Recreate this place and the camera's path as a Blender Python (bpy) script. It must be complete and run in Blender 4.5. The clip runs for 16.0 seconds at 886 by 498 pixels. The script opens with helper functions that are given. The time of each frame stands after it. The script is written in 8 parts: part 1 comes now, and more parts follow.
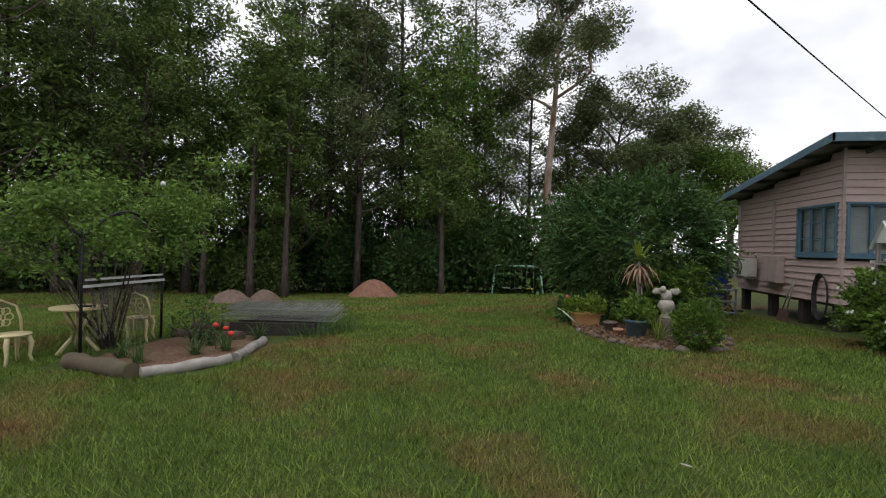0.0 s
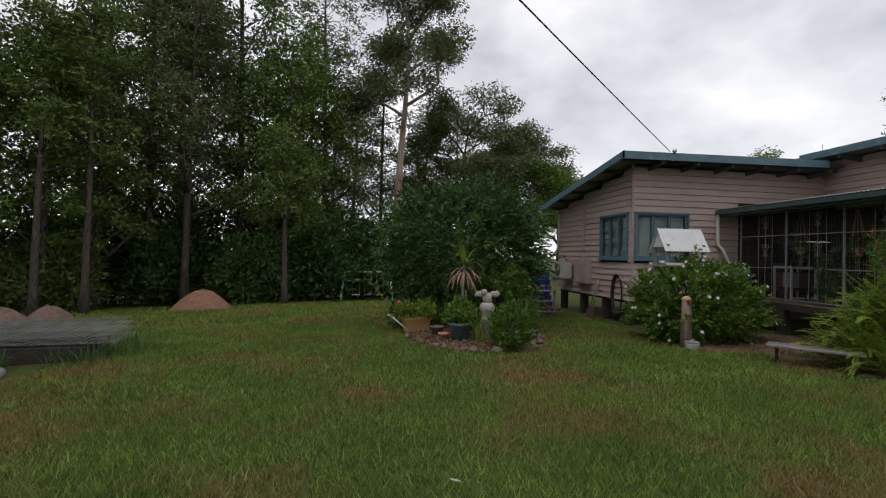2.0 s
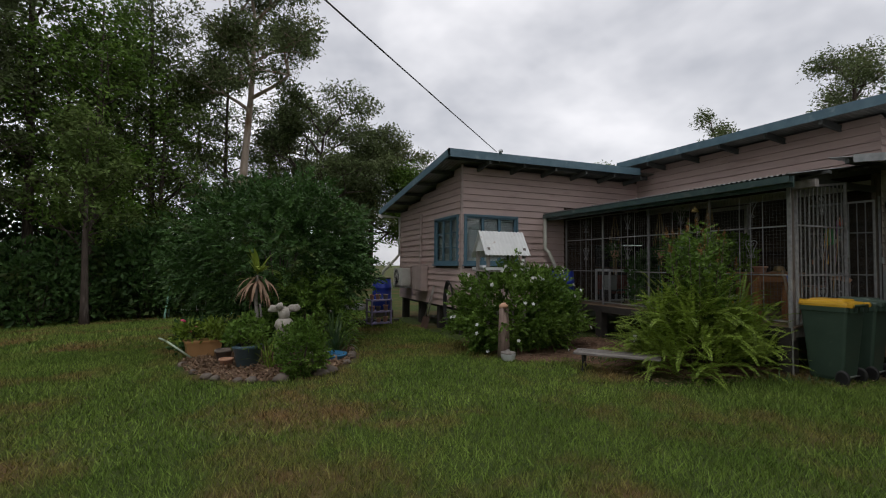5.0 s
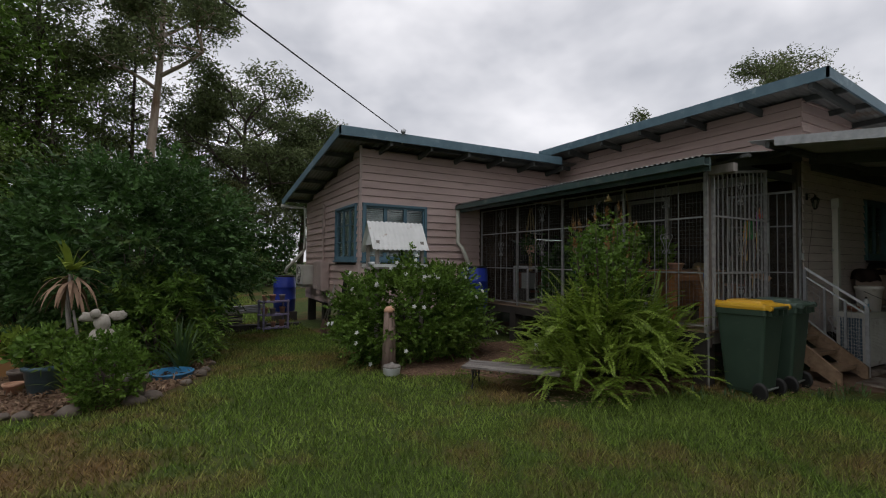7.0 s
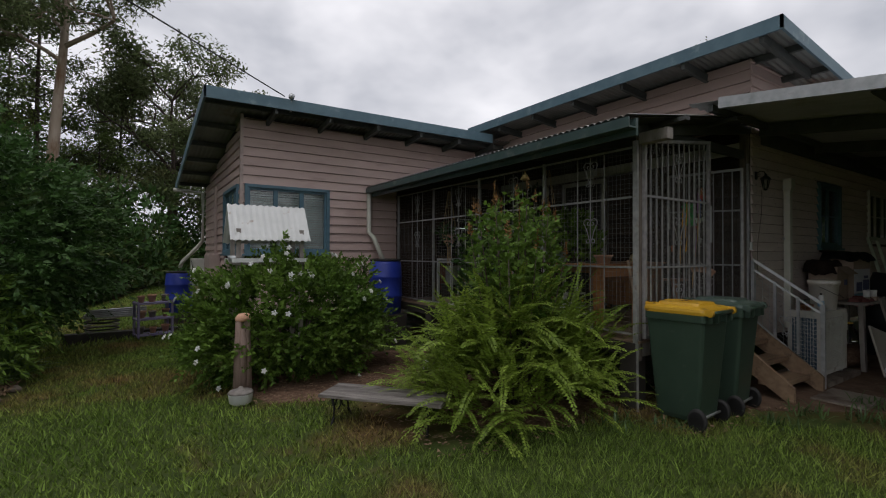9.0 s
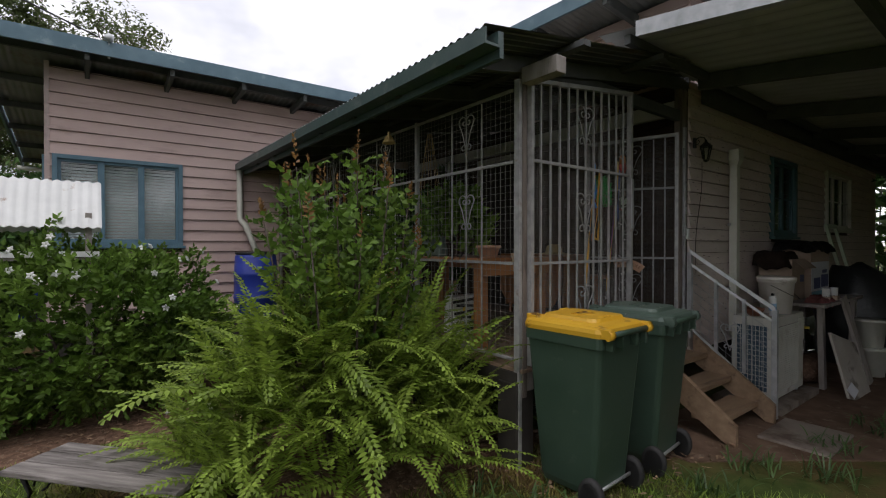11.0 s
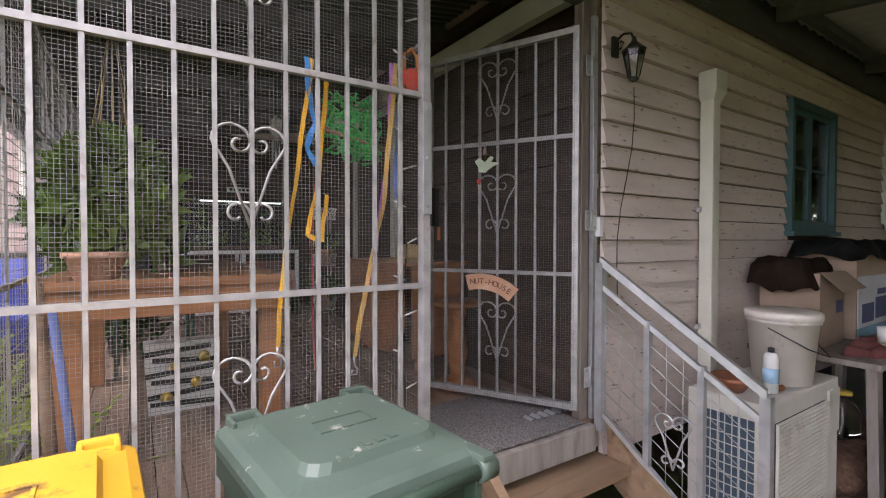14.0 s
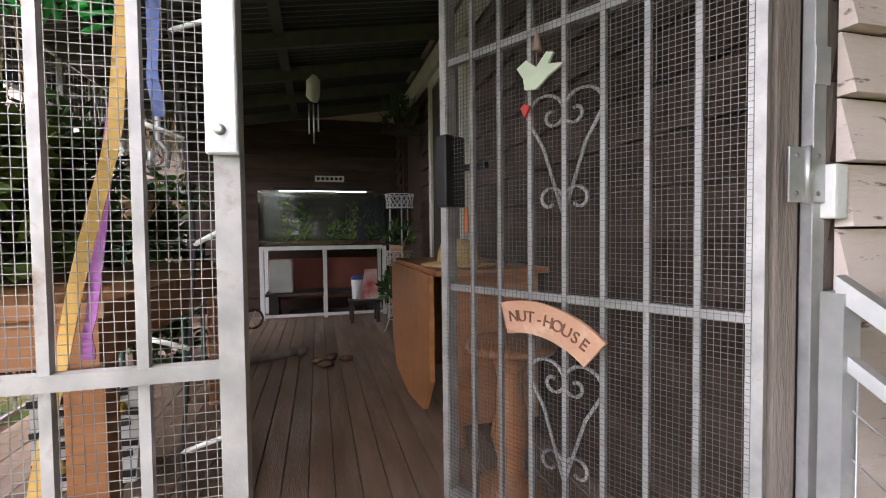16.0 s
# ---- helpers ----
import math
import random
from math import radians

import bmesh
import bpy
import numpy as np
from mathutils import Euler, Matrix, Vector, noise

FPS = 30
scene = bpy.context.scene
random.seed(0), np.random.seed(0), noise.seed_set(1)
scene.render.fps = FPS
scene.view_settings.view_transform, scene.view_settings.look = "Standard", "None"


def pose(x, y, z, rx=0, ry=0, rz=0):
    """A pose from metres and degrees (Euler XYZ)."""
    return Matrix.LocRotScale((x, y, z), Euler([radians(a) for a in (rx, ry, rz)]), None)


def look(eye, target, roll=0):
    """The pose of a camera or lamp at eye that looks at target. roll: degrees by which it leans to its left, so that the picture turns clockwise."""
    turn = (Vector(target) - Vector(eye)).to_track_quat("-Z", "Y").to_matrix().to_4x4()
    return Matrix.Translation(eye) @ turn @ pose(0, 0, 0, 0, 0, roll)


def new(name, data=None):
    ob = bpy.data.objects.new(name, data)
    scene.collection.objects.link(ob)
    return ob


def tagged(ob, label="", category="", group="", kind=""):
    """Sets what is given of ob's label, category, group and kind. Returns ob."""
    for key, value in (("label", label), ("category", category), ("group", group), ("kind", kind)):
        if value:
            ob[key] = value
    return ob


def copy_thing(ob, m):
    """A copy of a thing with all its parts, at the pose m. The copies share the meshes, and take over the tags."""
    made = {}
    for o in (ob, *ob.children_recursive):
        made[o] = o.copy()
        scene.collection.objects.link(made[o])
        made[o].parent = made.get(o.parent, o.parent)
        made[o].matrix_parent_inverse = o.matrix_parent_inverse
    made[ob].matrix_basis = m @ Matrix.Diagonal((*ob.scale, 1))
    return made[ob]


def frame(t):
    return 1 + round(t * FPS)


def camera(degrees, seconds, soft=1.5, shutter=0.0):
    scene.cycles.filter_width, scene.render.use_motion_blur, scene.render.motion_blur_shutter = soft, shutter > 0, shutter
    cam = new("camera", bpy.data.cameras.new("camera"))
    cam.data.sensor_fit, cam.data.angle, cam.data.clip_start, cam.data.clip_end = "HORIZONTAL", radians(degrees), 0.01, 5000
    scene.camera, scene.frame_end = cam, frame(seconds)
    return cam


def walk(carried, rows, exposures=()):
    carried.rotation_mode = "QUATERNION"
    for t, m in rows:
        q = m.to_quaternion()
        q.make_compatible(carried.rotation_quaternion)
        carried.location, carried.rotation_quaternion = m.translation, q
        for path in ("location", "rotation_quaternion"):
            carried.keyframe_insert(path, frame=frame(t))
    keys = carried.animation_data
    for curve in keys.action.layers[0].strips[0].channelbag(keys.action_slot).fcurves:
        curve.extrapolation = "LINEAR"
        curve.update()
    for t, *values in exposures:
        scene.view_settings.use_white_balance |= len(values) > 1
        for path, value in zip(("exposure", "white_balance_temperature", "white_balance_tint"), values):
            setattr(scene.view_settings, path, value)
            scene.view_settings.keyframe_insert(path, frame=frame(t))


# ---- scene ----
cam = camera(87.1, 16.0, soft=1.1)
METRES, EYE, TILT, LEAN, TURN = 12.1, 1.54, 0.0, 0.0, 8.2
ROWS = [
    (0.0, 0.0, 0.0, 0.0, 0.01, -0.3, -1.53),
    (0.5, 0.0116, 0.0026, -0.0007, -4.75, 0.1, -1.43),
    (1.0, 0.0244, 0.0122, -0.0014, -9.39, 0.37, -1.35),
    (1.5, 0.0404, 0.021, -0.0006, -13.27, 0.7, -1.25),
    (2.0, 0.0612, 0.0271, -0.0009, -16.84, 0.87, -1.26),
    (2.5, 0.0783, 0.0341, -0.0017, -20.25, 0.93, -1.27),
    (3.0, 0.0924, 0.0439, -0.0021, -23.13, 1.23, -1.26),
    (3.5, 0.1107, 0.0524, -0.0026, -25.75, 1.54, -1.14),
    (4.0, 0.1373, 0.06, -0.0009, -28.26, 1.56, -0.89),
    (4.5, 0.1655, 0.0711, -0.001, -29.84, 1.89, -0.63),
    (5.0, 0.1968, 0.0777, -0.001, -31.63, 2.0, -0.5),
    (7.5, 0.3569, 0.1272, -0.0005, -38.83, 1.45, -0.49),
    (8.0, 0.3899, 0.1372, 0.0003, -39.94, 1.19, -0.36),
    (10.5, 0.5769, 0.1692, 0.0026, -44.4, -0.29, -0.05),
    (11.0, 0.6168, 0.1759, 0.0015, -45.41, -0.47, -0.0),
    (11.5, 0.6614, 0.1793, 0.0032, -46.34, -0.56, -0.0),
    (12.0, 0.7005, 0.1826, 0.0061, -47.21, -0.45, 0.02),
    (12.5, 0.7385, 0.1881, 0.0071, -47.18, -0.38, -0.01),
    (13.0, 0.7778, 0.19, 0.0073, -46.33, -0.41, 0.03),
    (13.5, 0.8151, 0.1975, 0.0055, -44.27, -0.88, 0.09),
    (14.0, 0.8505, 0.1991, 0.0054, -41.64, -1.18, -0.05),
    (14.5, 0.8803, 0.2049, 0.0043, -37.76, -1.58, 0.06),
    (15.0, 0.9094, 0.219, 0.0036, -33.1, -1.86, 0.18),
    (15.5, 0.9317, 0.2358, 0.0045, -28.78, -1.8, 0.44),
    (16.0, 0.9451, 0.2588, 0.0052, -23.22, -2.06, 0.62),
]
EXPOSURES = [(0.0, 0.38, 6500, 12), (1.0, 0.15, 6500, 12), (2.0, 0.02, 6500, 12), (4.0, -0.08, 6500, 12), (5.0, -0.12, 6500, 12), (8.0, -0.14, 6500, 13), (10.5, 0.22, 6500, 14), (11.5, 0.85, 6500, 17), (12.5, 1.52, 6500, 20), (13.5, 2.35, 6500, 30), (14.5, 3.15, 6500, 23), (15.0, 3.45, 6500, 23), (16.0, 3.6, 6500, 23)]
walk(cam, [(t, pose(0, 0, EYE, TILT, LEAN, TURN) @ pose(METRES * x, METRES * y, METRES * z, 90 + pitch, roll, yaw)) for t, x, y, z, yaw, pitch, roll in ROWS], EXPOSURES)
SKY = 1.1
GRASS = 300000

# ---- world, sun and sky ----
world = bpy.data.worlds.new("world")
scene.world = world
world.use_nodes = True
wn, wl = world.node_tree.nodes, world.node_tree.links
wn.clear()
w_out = wn.new("ShaderNodeOutputWorld")
w_bg = wn.new("ShaderNodeBackground")
w_sky = wn.new("ShaderNodeTexSky")
w_sky.sky_type = "NISHITA"
w_sky.sun_disc = False
w_sky.sun_elevation, w_sky.sun_rotation = radians(58), radians(40)
w_scale = wn.new("ShaderNodeVectorMath")
w_scale.operation = "SCALE"
w_scale.inputs["Scale"].default_value = 0.10
w_co = wn.new("ShaderNodeTexCoord")
w_map = wn.new("ShaderNodeMapping")
w_map.inputs["Scale"].default_value = (1.0, 1.0, 1.7)
w_n1 = wn.new("ShaderNodeTexNoise")
w_n1.inputs["Scale"].default_value, w_n1.inputs["Detail"].default_value = 3.0, 4.5
w_n1.inputs["Roughness"].default_value, w_n1.inputs["Distortion"].default_value = 0.5, 0.1
w_ramp = wn.new("ShaderNodeValToRGB")
w_ramp.color_ramp.elements[0].position, w_ramp.color_ramp.elements[0].color = 0.32, (0.50, 0.52, 0.56, 1)
w_ramp.color_ramp.elements[1].position, w_ramp.color_ramp.elements[1].color = 0.61, (0.95, 0.955, 0.975, 1)
w_mix = wn.new("ShaderNodeMix")
w_mix.data_type = "RGBA"
w_mix.inputs["Factor"].default_value = 0.93
wl.new(w_co.outputs["Generated"], w_map.inputs["Vector"])
wl.new(w_map.outputs["Vector"], w_n1.inputs["Vector"])
wl.new(w_n1.outputs["Fac"], w_ramp.inputs["Fac"])
wl.new(w_sky.outputs["Color"], w_scale.inputs[0])
wl.new(w_scale.outputs["Vector"], w_mix.inputs["A"])
wl.new(w_ramp.outputs["Color"], w_mix.inputs["B"])
wl.new(w_mix.outputs["Result"], w_bg.inputs["Color"])
w_bg.inputs["Strength"].default_value = SKY
wl.new(w_bg.outputs["Background"], w_out.inputs["Surface"])

sun_data = bpy.data.lights.new("sun", "SUN")
sun_data.energy, sun_data.angle, sun_data.color = 0.55, radians(25), (1.0, 0.97, 0.92)
sun = new("sun", sun_data)
sun.matrix_world = look((0, 0, 60), (18, 22, 0))

# ---- helpers of this scene ----
rnd = random.Random(5)
nrng = np.random.default_rng(11)


class Shape:
    """A bmesh that is filled piece by piece."""

    def __init__(self):
        self.bm = bmesh.new()

    def hexa(self, p):
        v = [self.bm.verts.new(q) for q in p]
        for f in ((0, 3, 2, 1), (4, 5, 6, 7), (0, 1, 5, 4), (1, 2, 6, 5), (2, 3, 7, 6), (3, 0, 4, 7)):
            self.bm.faces.new([v[i] for i in f])
        return self

    def box(self, x0, x1, y0, y1, z0, z1, bevel=0.0, m=None):
        if bevel <= 0:
            p = [(x0, y0, z0), (x1, y0, z0), (x1, y1, z0), (x0, y1, z0), (x0, y0, z1), (x1, y0, z1), (x1, y1, z1), (x0, y1, z1)]
            if m is not None:
                p = [m @ Vector(q) for q in p]
            return self.hexa(p)
        t = bmesh.new()
        bmesh.ops.create_cube(t, size=1)
        for v in t.verts:
            v.co = Vector(((x0 + x1) / 2 + v.co.x * (x1 - x0), (y0 + y1) / 2 + v.co.y * (y1 - y0), (z0 + z1) / 2 + v.co.z * (z1 - z0)))
        bmesh.ops.bevel(t, geom=list(t.edges), offset=bevel, segments=2, affect="EDGES", profile=0.6)
        if m is not None:
            t.transform(m)
        return self.join(t)

    def join(self, t):
        idx = {}
        for v in t.verts:
            idx[v] = self.bm.verts.new(v.co)
        for f in t.faces:
            try:
                g = self.bm.faces.new([idx[v] for v in f.verts])
                g.smooth = f.smooth
            except ValueError:
                pass
        t.free()
        return self

    def tube(self, pts, radii, n=8, caps=True, smooth=True, closed=False):
        pts = [Vector(p) for p in pts]
        if not hasattr(radii, "__len__"):
            radii = [radii] * len(pts)
        rings = []
        ref = None
        for i, p in enumerate(pts):
            if closed:
                d = pts[(i + 1) % len(pts)] - pts[i - 1]
            else:
                d = pts[min(i + 1, len(pts) - 1)] - pts[max(i - 1, 0)]
            d.normalize()
            if ref is None:
                ref = Vector((0, 0, 1)) if abs(d.z) < 0.9 else Vector((1, 0, 0))
            a = d.cross(ref)
            if a.length < 1e-5:
                a = d.orthogonal()
            a.normalize()
            b = d.cross(a)
            ref = -b if False else ref
            rings.append([self.bm.verts.new(p + radii[i] * (math.cos(2 * math.pi * k / n) * a + math.sin(2 * math.pi * k / n) * b)) for k in range(n)])
        last = len(rings) if closed else len(rings) - 1
        for i in range(last):
            r, s = rings[i], rings[(i + 1) % len(rings)]
            for k in range(n):
                f = self.bm.faces.new((r[k], r[(k + 1) % n], s[(k + 1) % n], s[k]))
                f.smooth = smooth
        if caps and not closed:
            self.bm.faces.new(rings[0][::-1])
            self.bm.faces.new(rings[-1])
        return self

    def lathe(self, profile, c=(0, 0, 0), n=24, m=None, smooth=True):
        rings = []
        for r, z in profile:
            ring = []
            for k in range(n):
                q = Vector((c[0] + r * math.cos(2 * math.pi * k / n), c[1] + r * math.sin(2 * math.pi * k / n), c[2] + z))
                ring.append(self.bm.verts.new(m @ q if m is not None else q))
            rings.append(ring)
        for r, s in zip(rings, rings[1:]):
            for k in range(n):
                f = self.bm.faces.new((r[k], r[(k + 1) % n], s[(k + 1) % n], s[k]))
                f.smooth = smooth
        if profile[0][0] > 1e-4:
            self.bm.faces.new(rings[0][::-1])
        if profile[-1][0] > 1e-4:
            self.bm.faces.new(rings[-1])
        return self

    def blob(self, c, r, amount=0.15, scale=1.5, seg=10, seed=0.0):
        """A rounded, uneven lump."""
        t = bmesh.new()
        bmesh.ops.create_uvsphere(t, u_segments=seg, v_segments=max(4, seg * 2 // 3), radius=1)
        for v in t.verts:
            k = 1 + amount * noise.noise(v.co * scale + Vector((seed, seed * 1.7, 3.1)))
            v.co = Vector((c[0] + v.co.x * r[0] * k, c[1] + v.co.y * r[1] * k, c[2] + v.co.z * r[2] * k))
        for f in t.faces:
            f.smooth = True
        return self.join(t)

    def prism(self, outline, z0, z1, m=None):
        """An outline in x and y, raised from z0 to z1."""
        lo = [Vector((x, y, z0)) for x, y in outline]
        hi = [Vector((x, y, z1)) for x, y in outline]
        if m is not None:
            lo, hi = [m @ q for q in lo], [m @ q for q in hi]
        a, b = [self.bm.verts.new(q) for q in lo], [self.bm.verts.new(q) for q in hi]
        self.bm.faces.new(a[::-1])
        self.bm.faces.new(b)
        for i in range(len(a)):
            j = (i + 1) % len(a)
            self.bm.faces.new((a[i], a[j], b[j], b[i]))
        return self


def part(name, shape, material, parent=None, label=""):
    me = bpy.data.meshes.new(name)
    if isinstance(shape, Shape):
        bmesh.ops.recalc_face_normals(shape.bm, faces=shape.bm.faces)
        shape.bm.to_mesh(me)
        shape.bm.free()
    else:
        verts, faces = shape
        me.from_pydata(verts, [], faces)
    me.materials.append(material)
    ob = new(name, me)
    ob.parent = parent
    if label:
        ob["label"] = label
    return ob


def piece(name, me, parent, m=None):
    ob = new(name, me)
    ob.parent = parent
    if m is not None:
        ob.matrix_basis = m
    return ob


def thing(name, m, label, category, group="", kind=""):
    ob = new(name)
    ob.empty_display_size = 0.1
    ob.matrix_basis = m
    return tagged(ob, label, category, group, kind)


def curl(c, r, a0, a1, r1, n=14):
    """A flat spiral in x and z."""
    out = []
    for i in range(n):
        u = i / (n - 1)
        a, q = a0 + (a1 - a0) * u, r + (r1 - r) * u
        out.append((c[0] + q * math.cos(a), 0, c[1] + q * math.sin(a)))
    return out


# ---- materials ----
def surface(name, c1, c2, scale=6.0, rough=0.6, metal=0.0, bump=0.15, fine=80.0, stain=None, stain_scale=1.2, stain_lo=0.55,
            stain_hi=0.7, stretch=(1, 1, 1), rand=0.12, islands=False, leaf=0.0, spec=0.5, rough_var=0.12):
    mt = bpy.data.materials.new(name)
    mt.use_nodes = True
    n, l = mt.node_tree.nodes, mt.node_tree.links
    bs = n["Principled BSDF"]
    co = n.new("ShaderNodeTexCoord")
    mp = n.new("ShaderNodeMapping")
    mp.inputs["Scale"].default_value = stretch
    l.new(co.outputs["Object"], mp.inputs["Vector"])
    n1 = n.new("ShaderNodeTexNoise")
    n1.inputs["Scale"].default_value, n1.inputs["Detail"].default_value = scale, 5
    l.new(mp.outputs["Vector"], n1.inputs["Vector"])
    rp = n.new("ShaderNodeValToRGB")
    rp.color_ramp.elements[0].position, rp.color_ramp.elements[0].color = 0.32, (*c1, 1)
    rp.color_ramp.elements[1].position, rp.color_ramp.elements[1].color = 0.68, (*c2, 1)
    l.new(n1.outputs["Fac"], rp.inputs["Fac"])
    col = rp.outputs["Color"]
    if stain is not None:
        n2 = n.new("ShaderNodeTexNoise")
        n2.inputs["Scale"].default_value, n2.inputs["Detail"].default_value = stain_scale, 8
        n2.inputs["Roughness"].default_value = 0.65
        l.new(mp.outputs["Vector"], n2.inputs["Vector"])
        mr = n.new("ShaderNodeMapRange")
        mr.inputs["From Min"].default_value, mr.inputs["From Max"].default_value = stain_lo, stain_hi
        l.new(n2.outputs["Fac"], mr.inputs["Value"])
        mx = n.new("ShaderNodeMix")
        mx.data_type = "RGBA"
        l.new(mr.outputs["Result"], mx.inputs["Factor"])
        l.new(col, mx.inputs["A"])
        mx.inputs["B"].default_value = (*stain, 1)
        col = mx.outputs["Result"]
    if rand > 0:
        info = n.new("ShaderNodeNewGeometry" if islands else "ShaderNodeObjectInfo")
        m2 = n.new("ShaderNodeMapRange")
        m2.inputs["To Min"].default_value, m2.inputs["To Max"].default_value = 1 - rand, 1 + rand
        l.new(info.outputs["Random Per Island" if islands else "Random"], m2.inputs["Value"])
        hs = n.new("ShaderNodeHueSaturation")
        l.new(m2.outputs["Result"], hs.inputs["Value"])
        l.new(col, hs.inputs["Color"])
        col = hs.outputs["Color"]
    l.new(col, bs.inputs["Base Color"])
    n3 = n.new("ShaderNodeTexNoise")
    n3.inputs["Scale"].default_value, n3.inputs["Detail"].default_value = fine, 3
    l.new(mp.outputs["Vector"], n3.inputs["Vector"])
    if bump > 0:
        bp = n.new("ShaderNodeBump")
        bp.inputs["Strength"].default_value, bp.inputs["Distance"].default_value = bump, 0.01
        l.new(n3.outputs["Fac"], bp.inputs["Height"])
        l.new(bp.outputs["Normal"], bs.inputs["Normal"])
    m3 = n.new("ShaderNodeMapRange")
    m3.inputs["To Min"].default_value, m3.inputs["To Max"].default_value = max(0.02, rough - rough_var), min(1, rough + rough_var)
    l.new(n1.outputs["Fac"], m3.inputs["Value"])
    l.new(m3.outputs["Result"], bs.inputs["Roughness"])
    bs.inputs["Metallic"].default_value = metal
    bs.inputs["Specular IOR Level"].default_value = spec
    if leaf > 0:
        tr = n.new("ShaderNodeBsdfTranslucent")
        l.new(col, tr.inputs["Color"])
        ms = n.new("ShaderNodeMixShader")
        ms.inputs["Fac"].default_value = leaf
        l.new(bs.outputs["BSDF"], ms.inputs[1])
        l.new(tr.outputs["BSDF"], ms.inputs[2])
        l.new(ms.outputs["Shader"], n["Material Output"].inputs["Surface"])
    return mt


def glass(name, tint=(0.9, 0.95, 0.93), rough=0.03):
    mt = bpy.data.materials.new(name)
    mt.use_nodes = True
    bs = mt.node_tree.nodes["Principled BSDF"]
    bs.inputs["Base Color"].default_value = (*tint, 1)
    bs.inputs["Roughness"].default_value = rough
    bs.inputs["Transmission Weight"].default_value = 1.0
    bs.inputs["IOR"].default_value = 1.45
    return mt


def glow(name, colour, strength):
    mt = bpy.data.materials.new(name)
    mt.use_nodes = True
    bs = mt.node_tree.nodes["Principled BSDF"]
    bs.inputs["Emission Color"].default_value = (*colour, 1)
    bs.inputs["Emission Strength"].default_value = strength
    return mt


pink_board = surface("pink_weatherboard_paint", (0.47, 0.35, 0.315), (0.53, 0.40, 0.36), 3, 0.55, stain=(0.30, 0.21, 0.185), stain_scale=2.2, stain_lo=0.56, stain_hi=0.8, stretch=(0.6, 0.6, 3), rand=0.05, bump=0.12)
worn_board = surface("worn_cream_weatherboard_paint", (0.55, 0.47, 0.43), (0.64, 0.555, 0.51), 4, 0.65, stain=(0.17, 0.14, 0.125), stain_scale=19.0, stain_lo=0.605, stain_hi=0.66, stretch=(0.5, 1, 2.2), rand=0.05, bump=0.3, fine=50)
cream_trim = surface("cream_trim_paint", (0.50, 0.50, 0.43), (0.58, 0.58, 0.50), 5, 0.45, stain=(0.33, 0.31, 0.25), stain_lo=0.6, stain_hi=0.75, rand=0.03)
pink_trim = surface("pale_pink_trim_paint", (0.42, 0.33, 0.30), (0.48, 0.385, 0.35), 5, 0.5, stain=(0.28, 0.22, 0.2), rand=0.03)
blue_fascia = surface("teal_blue_fascia_paint", (0.085, 0.155, 0.20), (0.12, 0.20, 0.245), 6, 0.45, stain=(0.25, 0.33, 0.36), stain_scale=3, stain_lo=0.58, stain_hi=0.72, rand=0.05)
green_fascia = surface("dark_green_gutter_paint", (0.035, 0.065, 0.062), (0.055, 0.09, 0.085), 6, 0.38, stain=(0.13, 0.15, 0.14), stain_scale=4, rand=0.04)
blue_frame = surface("slate_blue_window_paint", (0.075, 0.15, 0.20), (0.10, 0.19, 0.24), 8, 0.5, rand=0.05)
dark_rafter = surface("dark_stained_rafter_timber", (0.05, 0.055, 0.055), (0.08, 0.085, 0.08), 9, 0.7, stretch=(1, 1, 1), rand=0.15)
iron_roof = surface("weathered_roofing_iron", (0.20, 0.21, 0.20), (0.28, 0.285, 0.27), 3, 0.5, metal=0.4, stain=(0.16, 0.09, 0.055), stain_scale=1.6, stain_lo=0.56, stain_hi=0.72, rand=0.05, bump=0.08)
white_iron = surface("white_painted_iron", (0.60, 0.61, 0.60), (0.70, 0.71, 0.70), 5, 0.45, stain=(0.30, 0.18, 0.11), stain_scale=6, stain_lo=0.64, stain_hi=0.75, rand=0.03)
galv = surface("galvanised_steel", (0.42, 0.44, 0.45), (0.56, 0.57, 0.58), 14, 0.42, metal=0.65, stain=(0.30, 0.29, 0.28), stain_scale=5, stain_lo=0.55, stain_hi=0.75, rand=0.06, bump=0.05)
steel_white = surface("silver_painted_steel", (0.26, 0.26, 0.255), (0.40, 0.395, 0.385), 16, 0.45, metal=0.25, stain=(0.17, 0.12, 0.09), stain_scale=8, stain_lo=0.58, stain_hi=0.74, rand=0.08, bump=0.08)
wire_steel = surface("galvanised_mesh_wire", (0.20, 0.195, 0.19), (0.33, 0.325, 0.31), 20, 0.5, metal=0.4, stain=(0.13, 0.09, 0.065), stain_scale=10, stain_lo=0.60, stain_hi=0.75, rand=0, bump=0)
bench_timber = surface("silvered_bench_timber", (0.13, 0.115, 0.105), (0.27, 0.245, 0.225), 5, 0.8, stain=(0.06, 0.05, 0.045), stain_scale=3.5, stain_lo=0.5, stain_hi=0.7, stretch=(0.5, 5, 5), rand=0.15, bump=0.7, fine=40)
corner_timber = surface("grey_brown_post_timber", (0.115, 0.092, 0.078), (0.20, 0.168, 0.145), 7, 0.8, stain=(0.06, 0.048, 0.04), stain_scale=5, stain_lo=0.58, stain_hi=0.75, stretch=(2.2, 2.2, 0.35), rand=0.12, bump=0.5, fine=60)
dark_wire = surface("dark_screen_wire", (0.10, 0.10, 0.10), (0.16, 0.16, 0.158), 20, 0.5, metal=0.3, rand=0, bump=0)
